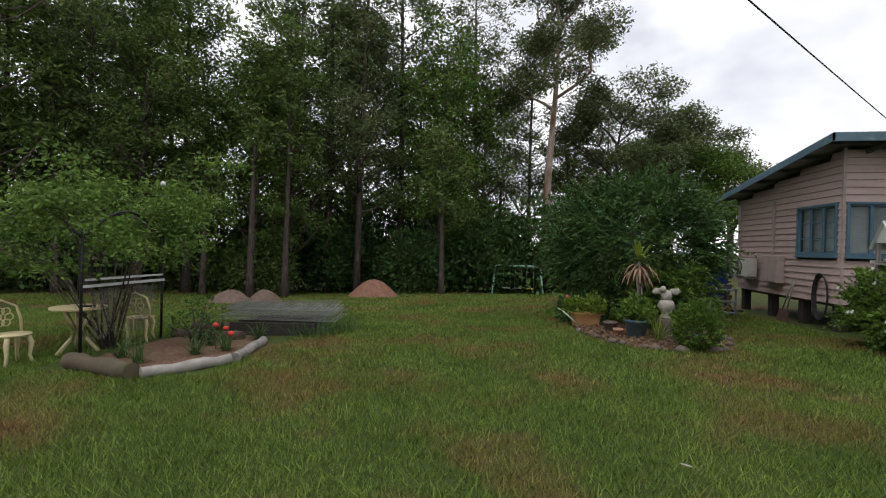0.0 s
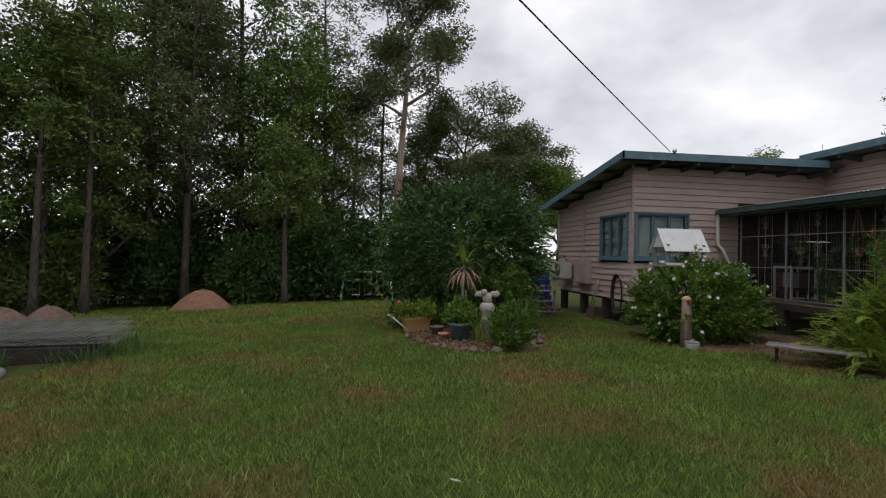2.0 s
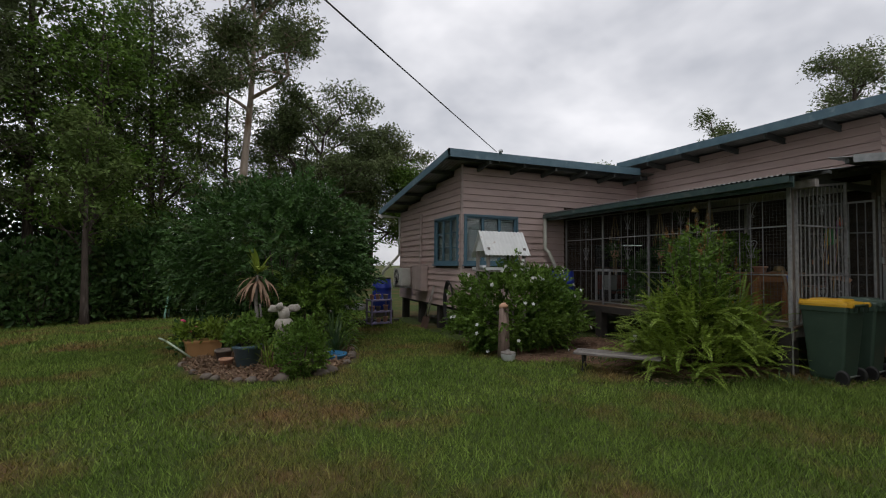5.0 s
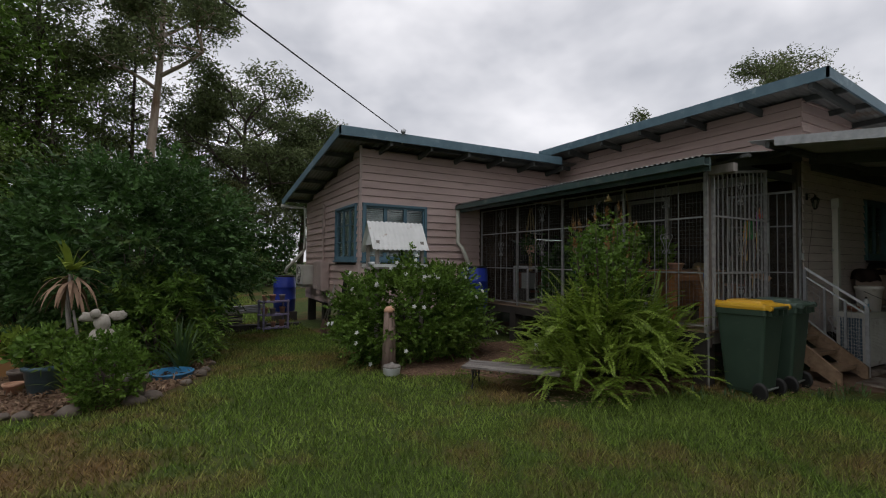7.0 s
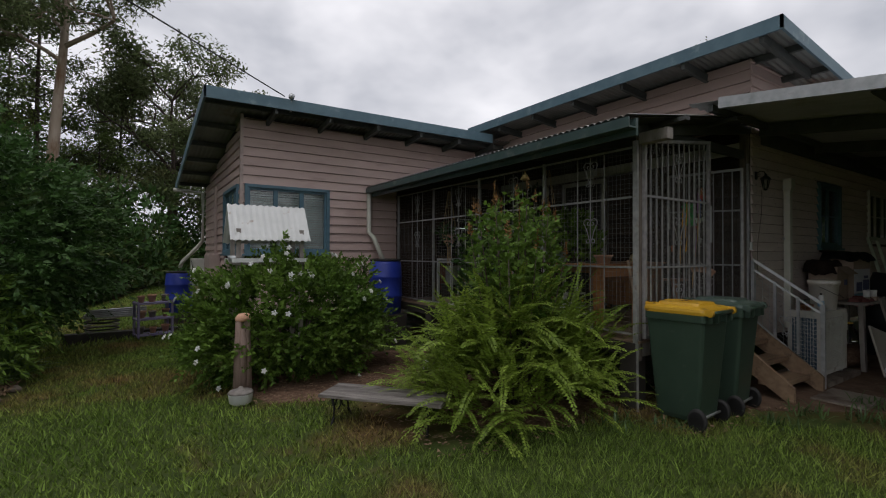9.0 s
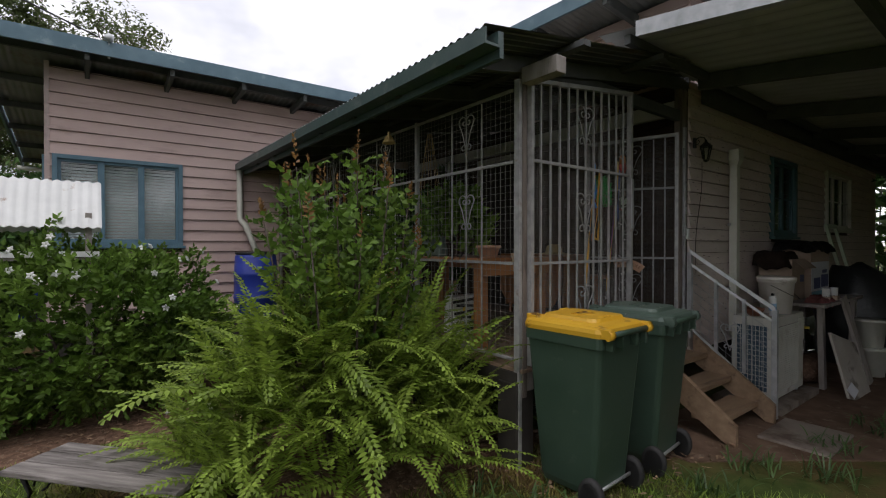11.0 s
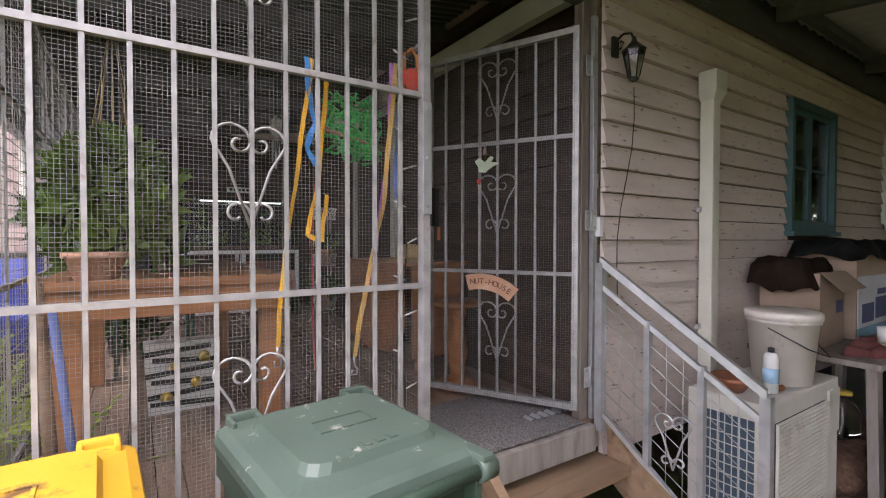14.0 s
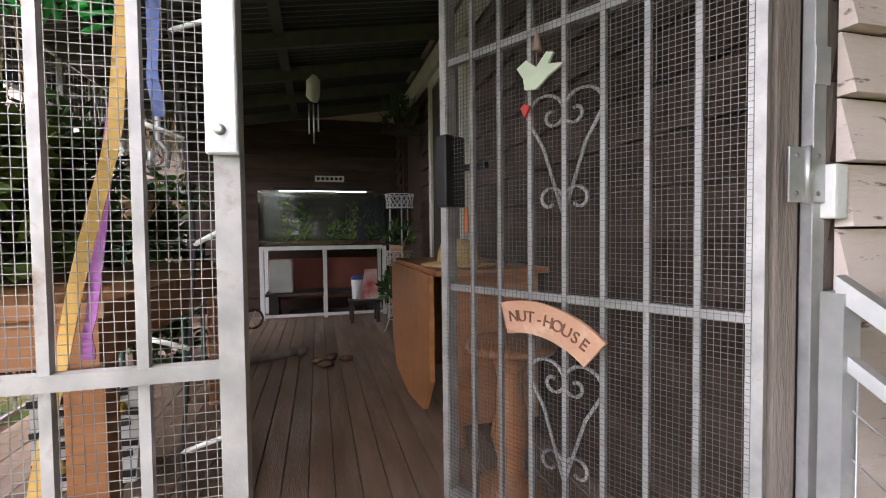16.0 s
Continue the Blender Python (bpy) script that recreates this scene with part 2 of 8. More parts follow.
grey_timber = surface("weathered_grey_timber", (0.20, 0.175, 0.155), (0.33, 0.30, 0.275), 7, 0.8, stain=(0.10, 0.08, 0.07), stain_scale=5, stain_lo=0.58, stain_hi=0.75, stretch=(2.2, 2.2, 0.35), rand=0.12, bump=0.5, fine=60)
post_timber = surface("bare_brown_post_timber", (0.19, 0.13, 0.105), (0.28, 0.20, 0.165), 7, 0.75, stain=(0.09, 0.06, 0.05), stain_scale=4, stain_lo=0.6, stretch=(3, 3, 0.3), rand=0.08, bump=0.4, fine=60)
deck_board = surface("worn_brown_deck_board", (0.17, 0.112, 0.075), (0.29, 0.205, 0.145), 4, 0.5, stain=(0.35, 0.29, 0.24), stain_scale=2.4, stain_lo=0.55, stain_hi=0.75, stretch=(4, 0.5, 4), rand=0.25, bump=0.3, fine=50)
step_timber = surface("bare_step_timber", (0.23, 0.15, 0.09), (0.33, 0.225, 0.14), 5, 0.65, stain=(0.13, 0.08, 0.05), stain_scale=3, stretch=(0.4, 3, 3), rand=0.1, bump=0.35, fine=50)
carpet = surface("grey_speckled_carpet", (0.075, 0.07, 0.068), (0.34, 0.325, 0.315), 140, 0.95, rand=0, bump=0.8, fine=240, spec=0.1)
grass_soil = surface("lawn_soil", (0.040, 0.062, 0.016), (0.075, 0.10, 0.028), 9.0, 0.9, stain=(0.13, 0.085, 0.04), stain_scale=0.5, stain_lo=0.49, stain_hi=0.62, rand=0, bump=0.9, fine=35, spec=0.1)
grass_blade = surface("mown_grass_blades", (0.118, 0.19, 0.032), (0.20, 0.28, 0.058), 0.9, 0.65, stain=(0.25, 0.165, 0.07), stain_scale=0.5, stain_lo=0.48, stain_hi=0.66, rand=0.65, islands=True, leaf=0.25, bump=0, spec=0.2)
bark_dark = surface("dark_furrowed_bark", (0.055, 0.042, 0.035), (0.12, 0.095, 0.08), 6, 0.9, stain=(0.17, 0.15, 0.135), stain_scale=1.5, stretch=(3, 3, 0.5), rand=0.25, bump=0.9, fine=18, spec=0.2)
bark_gum = surface("pale_gum_bark", (0.30, 0.235, 0.18), (0.42, 0.35, 0.285), 1.5, 0.8, stain=(0.19, 0.115, 0.07), stain_scale=0.8, stain_lo=0.50, stain_hi=0.62, stretch=(2, 2, 0.4), rand=0.1, bump=0.4, fine=15, spec=0.2)
leaf_gum = surface("grey_green_gum_leaves", (0.085, 0.118, 0.046), (0.155, 0.19, 0.08), 0.5, 0.6, stain=(0.17, 0.14, 0.06), stain_scale=0.35, stain_lo=0.56, stain_hi=0.75, rand=0.4, islands=True, leaf=0.32, bump=0, spec=0.2)
leaf_forest = surface("dark_forest_leaves", (0.08, 0.132, 0.032), (0.155, 0.215, 0.06), 0.4, 0.6, stain=(0.15, 0.145, 0.05), stain_scale=0.3, stain_lo=0.55, stain_hi=0.75, rand=0.4, islands=True, leaf=0.3, bump=0, spec=0.18)
leaf_bright = surface("fresh_green_leaves", (0.072, 0.145, 0.02), (0.15, 0.24, 0.042), 1.5, 0.5, rand=0.45, islands=True, leaf=0.3, bump=0, spec=0.25)
leaf_shrub = surface("deep_green_shrub_leaves", (0.036, 0.085, 0.022), (0.075, 0.15, 0.038), 1.5, 0.5, stain=(0.115, 0.115, 0.035), stain_scale=0.9, stain_lo=0.55, stain_hi=0.75, rand=0.4, islands=True, leaf=0.25, bump=0, spec=0.28)
leaf_fern = surface("yellow_green_fern_leaves", (0.148, 0.225, 0.032), (0.25, 0.34, 0.056), 2.5, 0.45, stain=(0.26, 0.195, 0.07), stain_scale=1.9, stain_lo=0.62, stain_hi=0.74, rand=0.45, islands=True, leaf=0.3, bump=0, spec=0.25)
bin_green = surface("dark_green_bin_plastic", (0.028, 0.052, 0.036), (0.038, 0.066, 0.046), 4, 0.42, stain=(0.09, 0.105, 0.085), stain_scale=5, stain_lo=0.6, stain_hi=0.78, rand=0.05, bump=0.05)
bin_lid_green = surface("green_bin_lid_plastic", (0.055, 0.085, 0.068), (0.075, 0.11, 0.088), 5, 0.38, stain=(0.33, 0.34, 0.31), stain_scale=14, stain_lo=0.64, stain_hi=0.68, rand=0.02, bump=0.05)
bin_lid_yellow = surface("yellow_bin_lid_plastic", (0.55, 0.30, 0.018), (0.63, 0.37, 0.028), 4, 0.42, stain=(0.13, 0.07, 0.03), stain_scale=7.5, stain_lo=0.565, stain_hi=0.64, rand=0.02, bump=0.06)
black_rubber = surface("black_rubber", (0.012, 0.012, 0.012), (0.025, 0.024, 0.024), 8, 0.7, rand=0.05)
concrete = surface("dirty_concrete", (0.20, 0.165, 0.135), (0.28, 0.24, 0.20), 4, 0.85, stain=(0.11, 0.075, 0.055), stain_scale=2.5, stain_lo=0.48, stain_hi=0.62, rand=0.05, bump=0.5)
red_dirt = surface("red_brown_dirt", (0.11, 0.07, 0.048), (0.18, 0.12, 0.085), 5, 0.95, stain=(0.22, 0.175, 0.13), stain_scale=9, stain_lo=0.58, rand=0.03, bump=0.9, fine=45, spec=0.1)
mulch = surface("leaf_litter_mulch", (0.10, 0.06, 0.042), (0.20, 0.125, 0.085), 20, 0.95, stain=(0.28, 0.20, 0.14), stain_scale=26, stain_lo=0.58, rand=0.15, bump=0.9, fine=60, spec=0.1)
zinc_sheet = surface("dull_zinc_sheet", (0.38, 0.39, 0.395), (0.47, 0.48, 0.485), 2, 0.55, metal=0.2, stain=(0.28, 0.27, 0.25), stain_scale=1.5, stain_lo=0.55, rand=0.03, bump=0.05)
# dark green underside, deepened to hold the shade below the verandah roof
underside_shade = surface("dark_green_underside_shade", (0.022, 0.028, 0.025), (0.04, 0.046, 0.042), 3, 0.6, rand=0.05)
# brown boards, darkened further to carry the verandah's shade in their colour
shade_board = surface("brown_weatherboard_with_shade", (0.04, 0.026, 0.018), (0.075, 0.05, 0.035), 4, 0.65, stain=(0.05, 0.032, 0.024), stain_scale=3, stretch=(0.5, 0.5, 3), rand=0.15, spec=0.2)
# dark timber, taken near black so that indoor shade sits in its colour
dark_shade_timber = surface("dark_brown_timber_with_shade", (0.03, 0.026, 0.022), (0.05, 0.043, 0.036), 6, 0.8, rand=0.1)
pane_glass = glass("window_glass")
blind_cloth = surface("pale_blind_slats", (0.42, 0.45, 0.47), (0.52, 0.55, 0.56), 6, 0.6, rand=0.05)

# ---- ground ----
def ramp(v, soft=1.5):
    return soft * math.log1p(math.exp(min(40.0, v / soft)))


def ground_z(x, y):
    w = 1 / (1 + math.exp(min(40, max(-40, (x - 4.6) / 0.9))))
    back = min(ramp(y - 9.0), 24.0)
    left = min(ramp(-x - 1.5), 10.0)
    return -0.06 * back * w - 0.045 * left + 0.006 * noise.noise(Vector((x * 0.8, y * 0.8, 0)))


def axis(lo, hi, step, far):
    a = [lo + step * i for i in range(int(round((hi - lo) / step)) + 1)]
    d, q, s = [], hi, step
    while q < far:
        s *= 1.5
        q += s
        d.append(q)
    e, q, s = [], lo, step
    while q > -far:
        s *= 1.5
        q -= s
        e.append(q)
    return e[::-1] + a + d


xs, ys = axis(-14, 20, 0.5, 900), axis(-4, 32, 0.5, 900)
g_verts = [(x, y, ground_z(x, y)) for y in ys for x in xs]
g_faces = [(j * len(xs) + i, j * len(xs) + i + 1, (j + 1) * len(xs) + i + 1, (j + 1) * len(xs) + i) for j in range(len(ys) - 1) for i in range(len(xs) - 1)]
ground = part("ground", (g_verts, g_faces), grass_soil)
for poly in ground.data.polygons:
    poly.use_smooth = True
tagged(ground, "green lawn with brown dry patches", "lawn", kind="structure")


def in_bed(x, y):
    return (((x - 2.75) / 1.45) ** 2 + ((y - 9.9) / 2.1) ** 2 < 1) or (x > 6.3 and y > 7.6) or (7.2 < x < 9.9 and y > 5.6) or (x > 10.2 and y > 3.4 and x - 10.2 > (4.4 - y)) or x > 12.5 \
        or (-6.2 < x < -3.7 and 5.2 < y < 9.2)


def grass_patch(name, n, x0, x1, y0, y1, lo, hi, width, label):
    """Grass blades as one heap of small curved triangles."""
    q = nrng.random((n, 8))
    verts, faces = [], []
    for a in q:
        x, y = x0 + (x1 - x0) * a[0], y0 + (y1 - y0) * a[1]
        if in_bed(x, y):
            continue
        z = ground_z(x, y)
        h = lo + (hi - lo) * a[2] ** 1.6
        ang = a[3] * 6.283
        w = width * (0.6 + 0.8 * a[4])
        dx, dy = math.cos(ang) * w / 2, math.sin(ang) * w / 2
        lean = h * (0.2 + 1.0 * a[5])
        ux, uy = math.cos(a[6] * 6.283) * lean, math.sin(a[6] * 6.283) * lean
        b = len(verts)
        verts += [(x - dx, y - dy, z - 0.005), (x + dx, y + dy, z - 0.005), (x + ux, y + uy, z + h)]
        faces.append((b, b + 1, b + 2))
    ob = part(name, (verts, faces), grass_blade)
    return tagged(ob, label, "grass", kind="stuff")


grass_patch("near_grass", GRASS, -8, 11, 0.9, 5.6, 0.02, 0.085, 0.009, "short green mown grass with dry brown tufts")
grass_patch("lawn_grass", GRASS, -14, 9, 5.6, 13, 0.025, 0.075, 0.014, "short green mown grass of the lawn")
grass_patch("far_grass", GRASS // 2, -20, 7, 13, 30, 0.04, 0.12, 0.03, "rougher green grass near the trees")

dirt = Shape()
dirt_out = [(10.5, 4.75), (11.2, 4.25), (11.9, 3.7), (12.6, 2.6), (13.0, -2), (24, -2), (24, 5.3), (10.5, 5.3)]
dirt.prism(dirt_out, -0.05, 0.012)
tagged(part("driveway", dirt, red_dirt), "bare red-brown dirt of the carport drive", "drive", kind="structure")

# ---- the house ----
def boards(wall, me_mat, along, plane, a0, a1, z0, z1, holes=(), pitch=0.15, out=-1, top=None):
    """Lapped weatherboards on a wall that runs along x or y; each board is a piece, cut round the openings."""
    z = z0
    while z < z1 - 0.02:
        zt = min(z + pitch, z1)
        spans = [(a0, a1)]
        for h0, h1, hz0, hz1 in holes:
            if zt > hz0 + 0.03 and z < hz1 - 0.03:
                cut = []
                for s0, s1 in spans:
                    if h1 <= s0 or h0 >= s1:
                        cut.append((s0, s1))
                    else:
                        if h0 - s0 > 0.01:
                            cut.append((s0, h0))
                        if s1 - h1 > 0.01:
                            cut.append((h1, s1))
                spans = cut
        for s0, s1 in spans:
            if top is not None:
                lim = top(z + pitch * 0.5)
                if lim is not None:
                    s1 = min(s1, lim)
                    if s1 - s0 < 0.02:
                        continue
            s = Shape()
            d0, d1 = plane + out * 0.034, plane + out * 0.006
            if along == "x":
                s.hexa([(s0, d0, z), (s1, d0, z), (s1, plane, z), (s0, plane, z), (s0, d1, zt - 0.005), (s1, d1, zt - 0.005), (s1, plane, zt - 0.005), (s0, plane, zt - 0.005)])
            else:
                s.hexa([(d0, s0, z), (d0, s1, z), (plane, s1, z), (plane, s0, z), (d1, s0, zt - 0.005), (d1, s1, zt - 0.005), (plane, s1, zt - 0.005), (plane, s0, zt - 0.005)])
            part("board", s, me_mat, wall)
        z += pitch


def wall_x(name, x0, x1, y0, y1, z0, z1, material, holes=(), label="", cat="wall"):
    """A wall along x with openings through it (x0, x1, z0, z1)."""
    s = Shape()
    xsx = sorted({x0, x1, *[h[0] for h in holes], *[h[1] for h in holes]})
    for a, b in zip(xsx, xsx[1:]):
        cuts = sorted((h[2], h[3]) for h in holes if h[0] <= a and h[1] >= b)
        q = z0
        for c, d in cuts:
            if c > q:
                s.box(a, b, y0, y1, q, c)
            q = d
        if q < z1:
            s.box(a, b, y0, y1, q, z1)
    return tagged(part(name, s, material), label, cat, kind="structure")


WX, WY, WB = 6.69, 10.55, 0.57          # the wing's corner, and the foot of its boards
MX, MY = 11.85, 5.39                    # the main house's corner


def wing_roof(y):
    return 3.93 - 0.141 * (y - 9.9)


# wing, front wall with a window in its corner
wall_south = wall_x("wall_south", WX, MX, WY, WY + 0.12, WB, 3.74, shade_board, [(6.78, 8.07, 1.6, 2.62)], "pink painted weatherboard wall of the house wing")
boards(wall_south, pink_board, "x", WY, WX, MX, WB, 3.74, [(6.74, 8.11, 1.56, 2.66), (9.45, MX, 0.0, 2.9)])
# inside the verandah the boards turn dark, with the shade in their colour
boards(wall_south, shade_board, "x", WY, 9.45, MX, WB, 2.9)
s = Shape()
zt0, zt1 = wing_roof(WY) - 0.12, wing_roof(14.8) - 0.12
def gable(y0, y1, z0):
    s.hexa([(WX, y0, z0), (WX + 0.12, y0, z0), (WX + 0.12, y1, z0), (WX, y1, z0), (WX, y0, wing_roof(y0) - 0.12), (WX + 0.12, y0, wing_roof(y0) - 0.12), (WX + 0.12, y1, wing_roof(y1) - 0.12), (WX, y1, wing_roof(y1) - 0.12)])
gable(WY, 10.71, WB)
gable(11.97, 14.8, WB)
s.box(WX, WX + 0.12, 10.71, 11.97, WB, 1.6)
gable(10.71, 11.97, 2.62)
wall_west = tagged(part("wall_west", s, shade_board), "pink weatherboard end wall under the sloping roof", "wall", kind="structure")
boards(wall_west, pink_board, "y", WX, WY, 14.8, WB, 3.78, [(10.66, 12.02, 1.56, 2.66)], top=lambda z: (9.9 + (3.93 - 0.14 - z) / 0.141) if z > zt1 else None)
s = Shape()
s.box(WX - 0.03, WX + 0.02, WY - 0.03, WY + 0.02, WB, 3.78)
tagged(part("trim", s, pink_trim), "pale pink corner board of the wing", "trim", kind="structure")
wall_back = wall_x("wall_north", WX, 19.72, 14.8, 14.9, WB, 3.12, pink_board, [], "plain pink rear wall of the house")
# main house
wall_main_west = Shape()
wall_main_west.box(MX, MX + 0.12, MY, 9.2, 0.5, 4.08)
wall_main_west.box(MX, MX + 0.12, 10.1, 10.55, 0.5, 4.08)
wall_main_west.box(MX, MX + 0.12, 9.2, 10.1, 2.72, 4.08)
# dark panel that closes the door opening, for its deep shade
wall_main_west.box(MX + 0.05, MX + 0.09, 9.2, 10.1, 0.5, 2.72)
wall_main_west.box(MX, MX + 0.12, 10.67, 14.8, 0.5, 4.08)
wall_main_west = tagged(part("wall_main_west", wall_main_west, shade_board), "weatherboard wall between verandah and house", "wall", kind="structure")
boards(wall_main_west, pink_board, "y", MX, MY, WY, 3.2, 4.08)
# lower boards behind the screen door get the same shade-dark colour
boards(wall_main_west, shade_board, "y", MX, MY, 10.5, 0.68, 3.2, [(9.1, 10.2, 0.6, 2.8)])
MAIN_HOLES = [(14.0, 14.8, 1.72, 2.62), (16.3, 17.6, 1.85, 2.68)]
# the core is dark too, so the gaps between laps read as shadow lines
wall_main_south = wall_x("wall_main_south", MX, 19.6, MY, MY + 0.12, 0.5, 4.08, shade_board, MAIN_HOLES, "cream weatherboard wall with flaking paint")
boards(wall_main_south, worn_board, "x", MY, MX - 0.035, 19.6, 0.511, 3.12, [(a - 0.04, b + 0.04, c - 0.04, d + 0.04) for a, b, c, d in MAIN_HOLES], pitch=0.1216)
boards(wall_main_south, pink_board, "x", MY, MX - 0.035, 19.6, 3.12, 4.08)
wall_x("wall_east", 19.6, 19.72, MY, 14.9, 0.5, 3.6, worn_board, [], "plain far wall of the house")


def corrugated(x0, x1, y0, y1, zf, ridges, wave=0.076, amp=0.009, thick=0.004, step=0.5):
    """A corrugated sheet over a plan rectangle; ridges says the axis along which the waves run."""
    s = Shape()
    across = (x0, x1) if ridges == "y" else (y0, y1)
    along = (y0, y1) if ridges == "y" else (x0, x1)
    n = max(2, int((across[1] - across[0]) / (wave / 4)))
    m = max(1, int((along[1] - along[0]) / 3))
    for off in (0, -thick):
        rows = []
        for j in range(m + 1):
            v = along[0] + (along[1] - along[0]) * j / m
            row = []
            for i in range(n + 1):
                u = across[0] + (across[1] - across[0]) * i / n
                x, y = (u, v) if ridges == "y" else (v, u)
                row.append(s.bm.verts.new((x, y, zf(x, y) + amp * math.sin(2 * math.pi * (u - across[0]) / wave) + off)))
            rows.append(row)
        for r, q in zip(rows, rows[1:]):
            for i in range(n):
                s.bm.faces.new((r[i], r[i + 1], q[i + 1], q[i])).smooth = True
    return s


# wing roof: iron, rafters, fascia
wing = thing("roof", pose(0, 0, 0), "skillion iron roof of the wing with blue fascia", "roof", kind="structure")
part("roofing_sheet", corrugated(6.12, MX, 9.94, 15.1, lambda x, y: wing_roof(y) - 0.03, "y"), iron_roof, wing)
def fascia(x0, y0, x1, y1, za, zb, deep, thick=0.03):
    q = Shape()
    d = Vector((x1 - x0, y1 - y0, 0)).normalized()
    k = Vector((-d.y, d.x, 0)) * thick
    p, r = Vector((x0, y0, 0)), Vector((x1, y1, 0))
    up = Vector((0, 0, 1))
    q.hexa([p + up * (za - deep), r + up * (zb - deep), r + k + up * (zb - deep), p + k + up * (za - deep), p + up * za, r + up * zb, r + k + up * zb, p + k + up * za])
    return q
tagged(part("wall_upper_north", Shape().box(MX, 19.72, 14.78, 14.9, 3.12, 4.16), pink_board), "plain upper rear wall", "wall", kind="structure")
# unseen ceiling, added near black to stop light leaking through the rooms
tagged(part("ceiling", Shape().box(WX + 0.13, MX - 0.01, WY + 0.13, 14.78, 2.96, 3.0).box(MX + 0.13, 19.59, MY + 0.13, 14.77, 2.96, 3.0), dark_shade_timber), "unseen near-black ceiling that keeps the rooms dark", "ceiling", kind="structure")
part("fascia", fascia(6.07, 9.9, 11.3, 9.9, 3.93, 3.98, 0.17), blue_fascia, wing)
part("fascia", fascia(6.07, 15.14, 6.07, 9.9, wing_roof(15.14), 3.93, 0.16), blue_fascia, wing)
for i in range(6):
    y = 10.15 + i * 0.93
    z = wing_roof(y)
    part("purlin", Shape().hexa([(6.1, y, z - 0.13), (11.8, y, z - 0.13), (11.8, y + 0.05, z - 0.13), (6.1, y + 0.05, z - 0.13), (6.1, y, z - 0.05), (11.8, y, z - 0.05), (11.8, y + 0.05, z - 0.05), (6.1, y + 0.05, z - 0.05)]), dark_rafter, wing)
for i in range(6):
    x = 7.05 + i * 0.86
    part("rafter", Shape().hexa([(x, 9.95, 3.70), (x + 0.05, 9.95, 3.70), (x + 0.05, WY, 3.64), (x, WY, 3.64), (x, 9.95, 3.80), (x + 0.05, 9.95, 3.80), (x + 0.05, WY, 3.74), (x, WY, 3.74)]), dark_rafter, wing)

# main roof, high edge over the verandah
def main_roof(x):
    return 4.22 - 0.1 * (x - 11.2)
high = thing("roof", pose(0, 0, 0), "skillion iron roof of the main house with blue fascia", "roof", kind="structure")
part("roofing_sheet", corrugated(11.23, 20.2, 4.82, 14.9, lambda x, y: main_roof(x) - 0.03, "x"), iron_roof, high)
part("fascia", fascia(11.2, 10.6, 11.2, 4.8, 4.24, 4.22, 0.16), blue_fascia, high)
part("fascia", fascia(11.2, 4.8, 20.2, 4.8, 4.22, main_roof(20.2), 0.15), blue_fascia, high)
for i in range(7):
    y = 5.0 + i * 0.92
    part("rafter", Shape().hexa([(11.24, y, 3.99), (12.6, y, 3.86), (12.6, y + 0.05, 3.86), (11.24, y + 0.05, 3.99), (11.24, y, 4.1), (12.6, y, 3.97), (12.6, y + 0.05, 3.97), (11.24, y + 0.05, 4.1)]), dark_rafter, high)
for i in range(9):
    x = 11.9 + i * 0.8
    part("purlin", Shape().box(x, x + 0.05, 4.84, MY, main_roof(x) - 0.13, main_roof(x) - 0.05), dark_rafter, high)

# verandah roof
def ver_roof(x):
    return 2.772 + (x - 8.8) * 0.158
ver = thing("verandah_roof", pose(0, 0, 0), "low rusty corrugated iron verandah roof with green gutter", "roof", kind="structure")
part("roofing_sheet", corrugated(8.83, MX - 0.01, 5.07, WY - 0.03, lambda x, y: ver_roof(x), "x"), iron_roof, ver)
# extra sheet just below the iron, added to darken the roof's underside
part("lining_sheet", corrugated(8.9, MX - 0.02, 5.10, WY - 0.05, lambda x, y: ver_roof(x) - 0.012, "x"), underside_shade, ver, "added dark green sheet that carries the shade under the roof")
for i in range(8):
    y = 5.38 + i * 0.72
    part("rafter", Shape().hexa([(8.9, y, ver_roof(8.9) - 0.14), (11.84, y, ver_roof(11.84) - 0.14), (11.84, y + 0.05, ver_roof(11.84) - 0.14), (8.9, y + 0.05, ver_roof(8.9) - 0.14), (8.9, y, ver_roof(8.9) - 0.03), (11.84, y, ver_roof(11.84) - 0.03), (11.84, y + 0.05, ver_roof(11.84) - 0.03), (8.9, y + 0.05, ver_roof(8.9) - 0.03)]), dark_rafter, ver)
for x in (9.6, 10.6):
    part("batten", Shape().box(x, x + 0.07, 5.0, 10.5, ver_roof(x) - 0.06, ver_roof(x) - 0.02), dark_rafter, ver)
part("beam_end", Shape().box(9.43, 9.525, 5.08, 5.38, 2.655, 2.765, 0.006), grey_timber, ver, "bare timber beam end")
part("beam", Shape().box(9.5, 11.7, 5.41, 5.46, 2.78, 2.88), dark_rafter, ver)
gut = Shape()
gp = [(0, 0), (0.012, 0), (0.012, -0.075), (0.10, -0.075), (0.10, 0.0), (0.115, 0.0), (0.115, -0.09), (-0.0, -0.09)]
gut.prism([(8.805 + a, 2.752 + b) for a, b in gp][::-1], -10.5, -5.06, Matrix(((1, 0, 0, 0), (0, 0, -1, 0), (0, 1, 0, 0), (0, 0, 0, 1))))
part("gutter", gut, green_fascia, ver, "dark green gutter")
part("fascia", Shape().box(8.925, 8.955, 5.07, 10.5, 2.61, 2.76), green_fascia, ver)
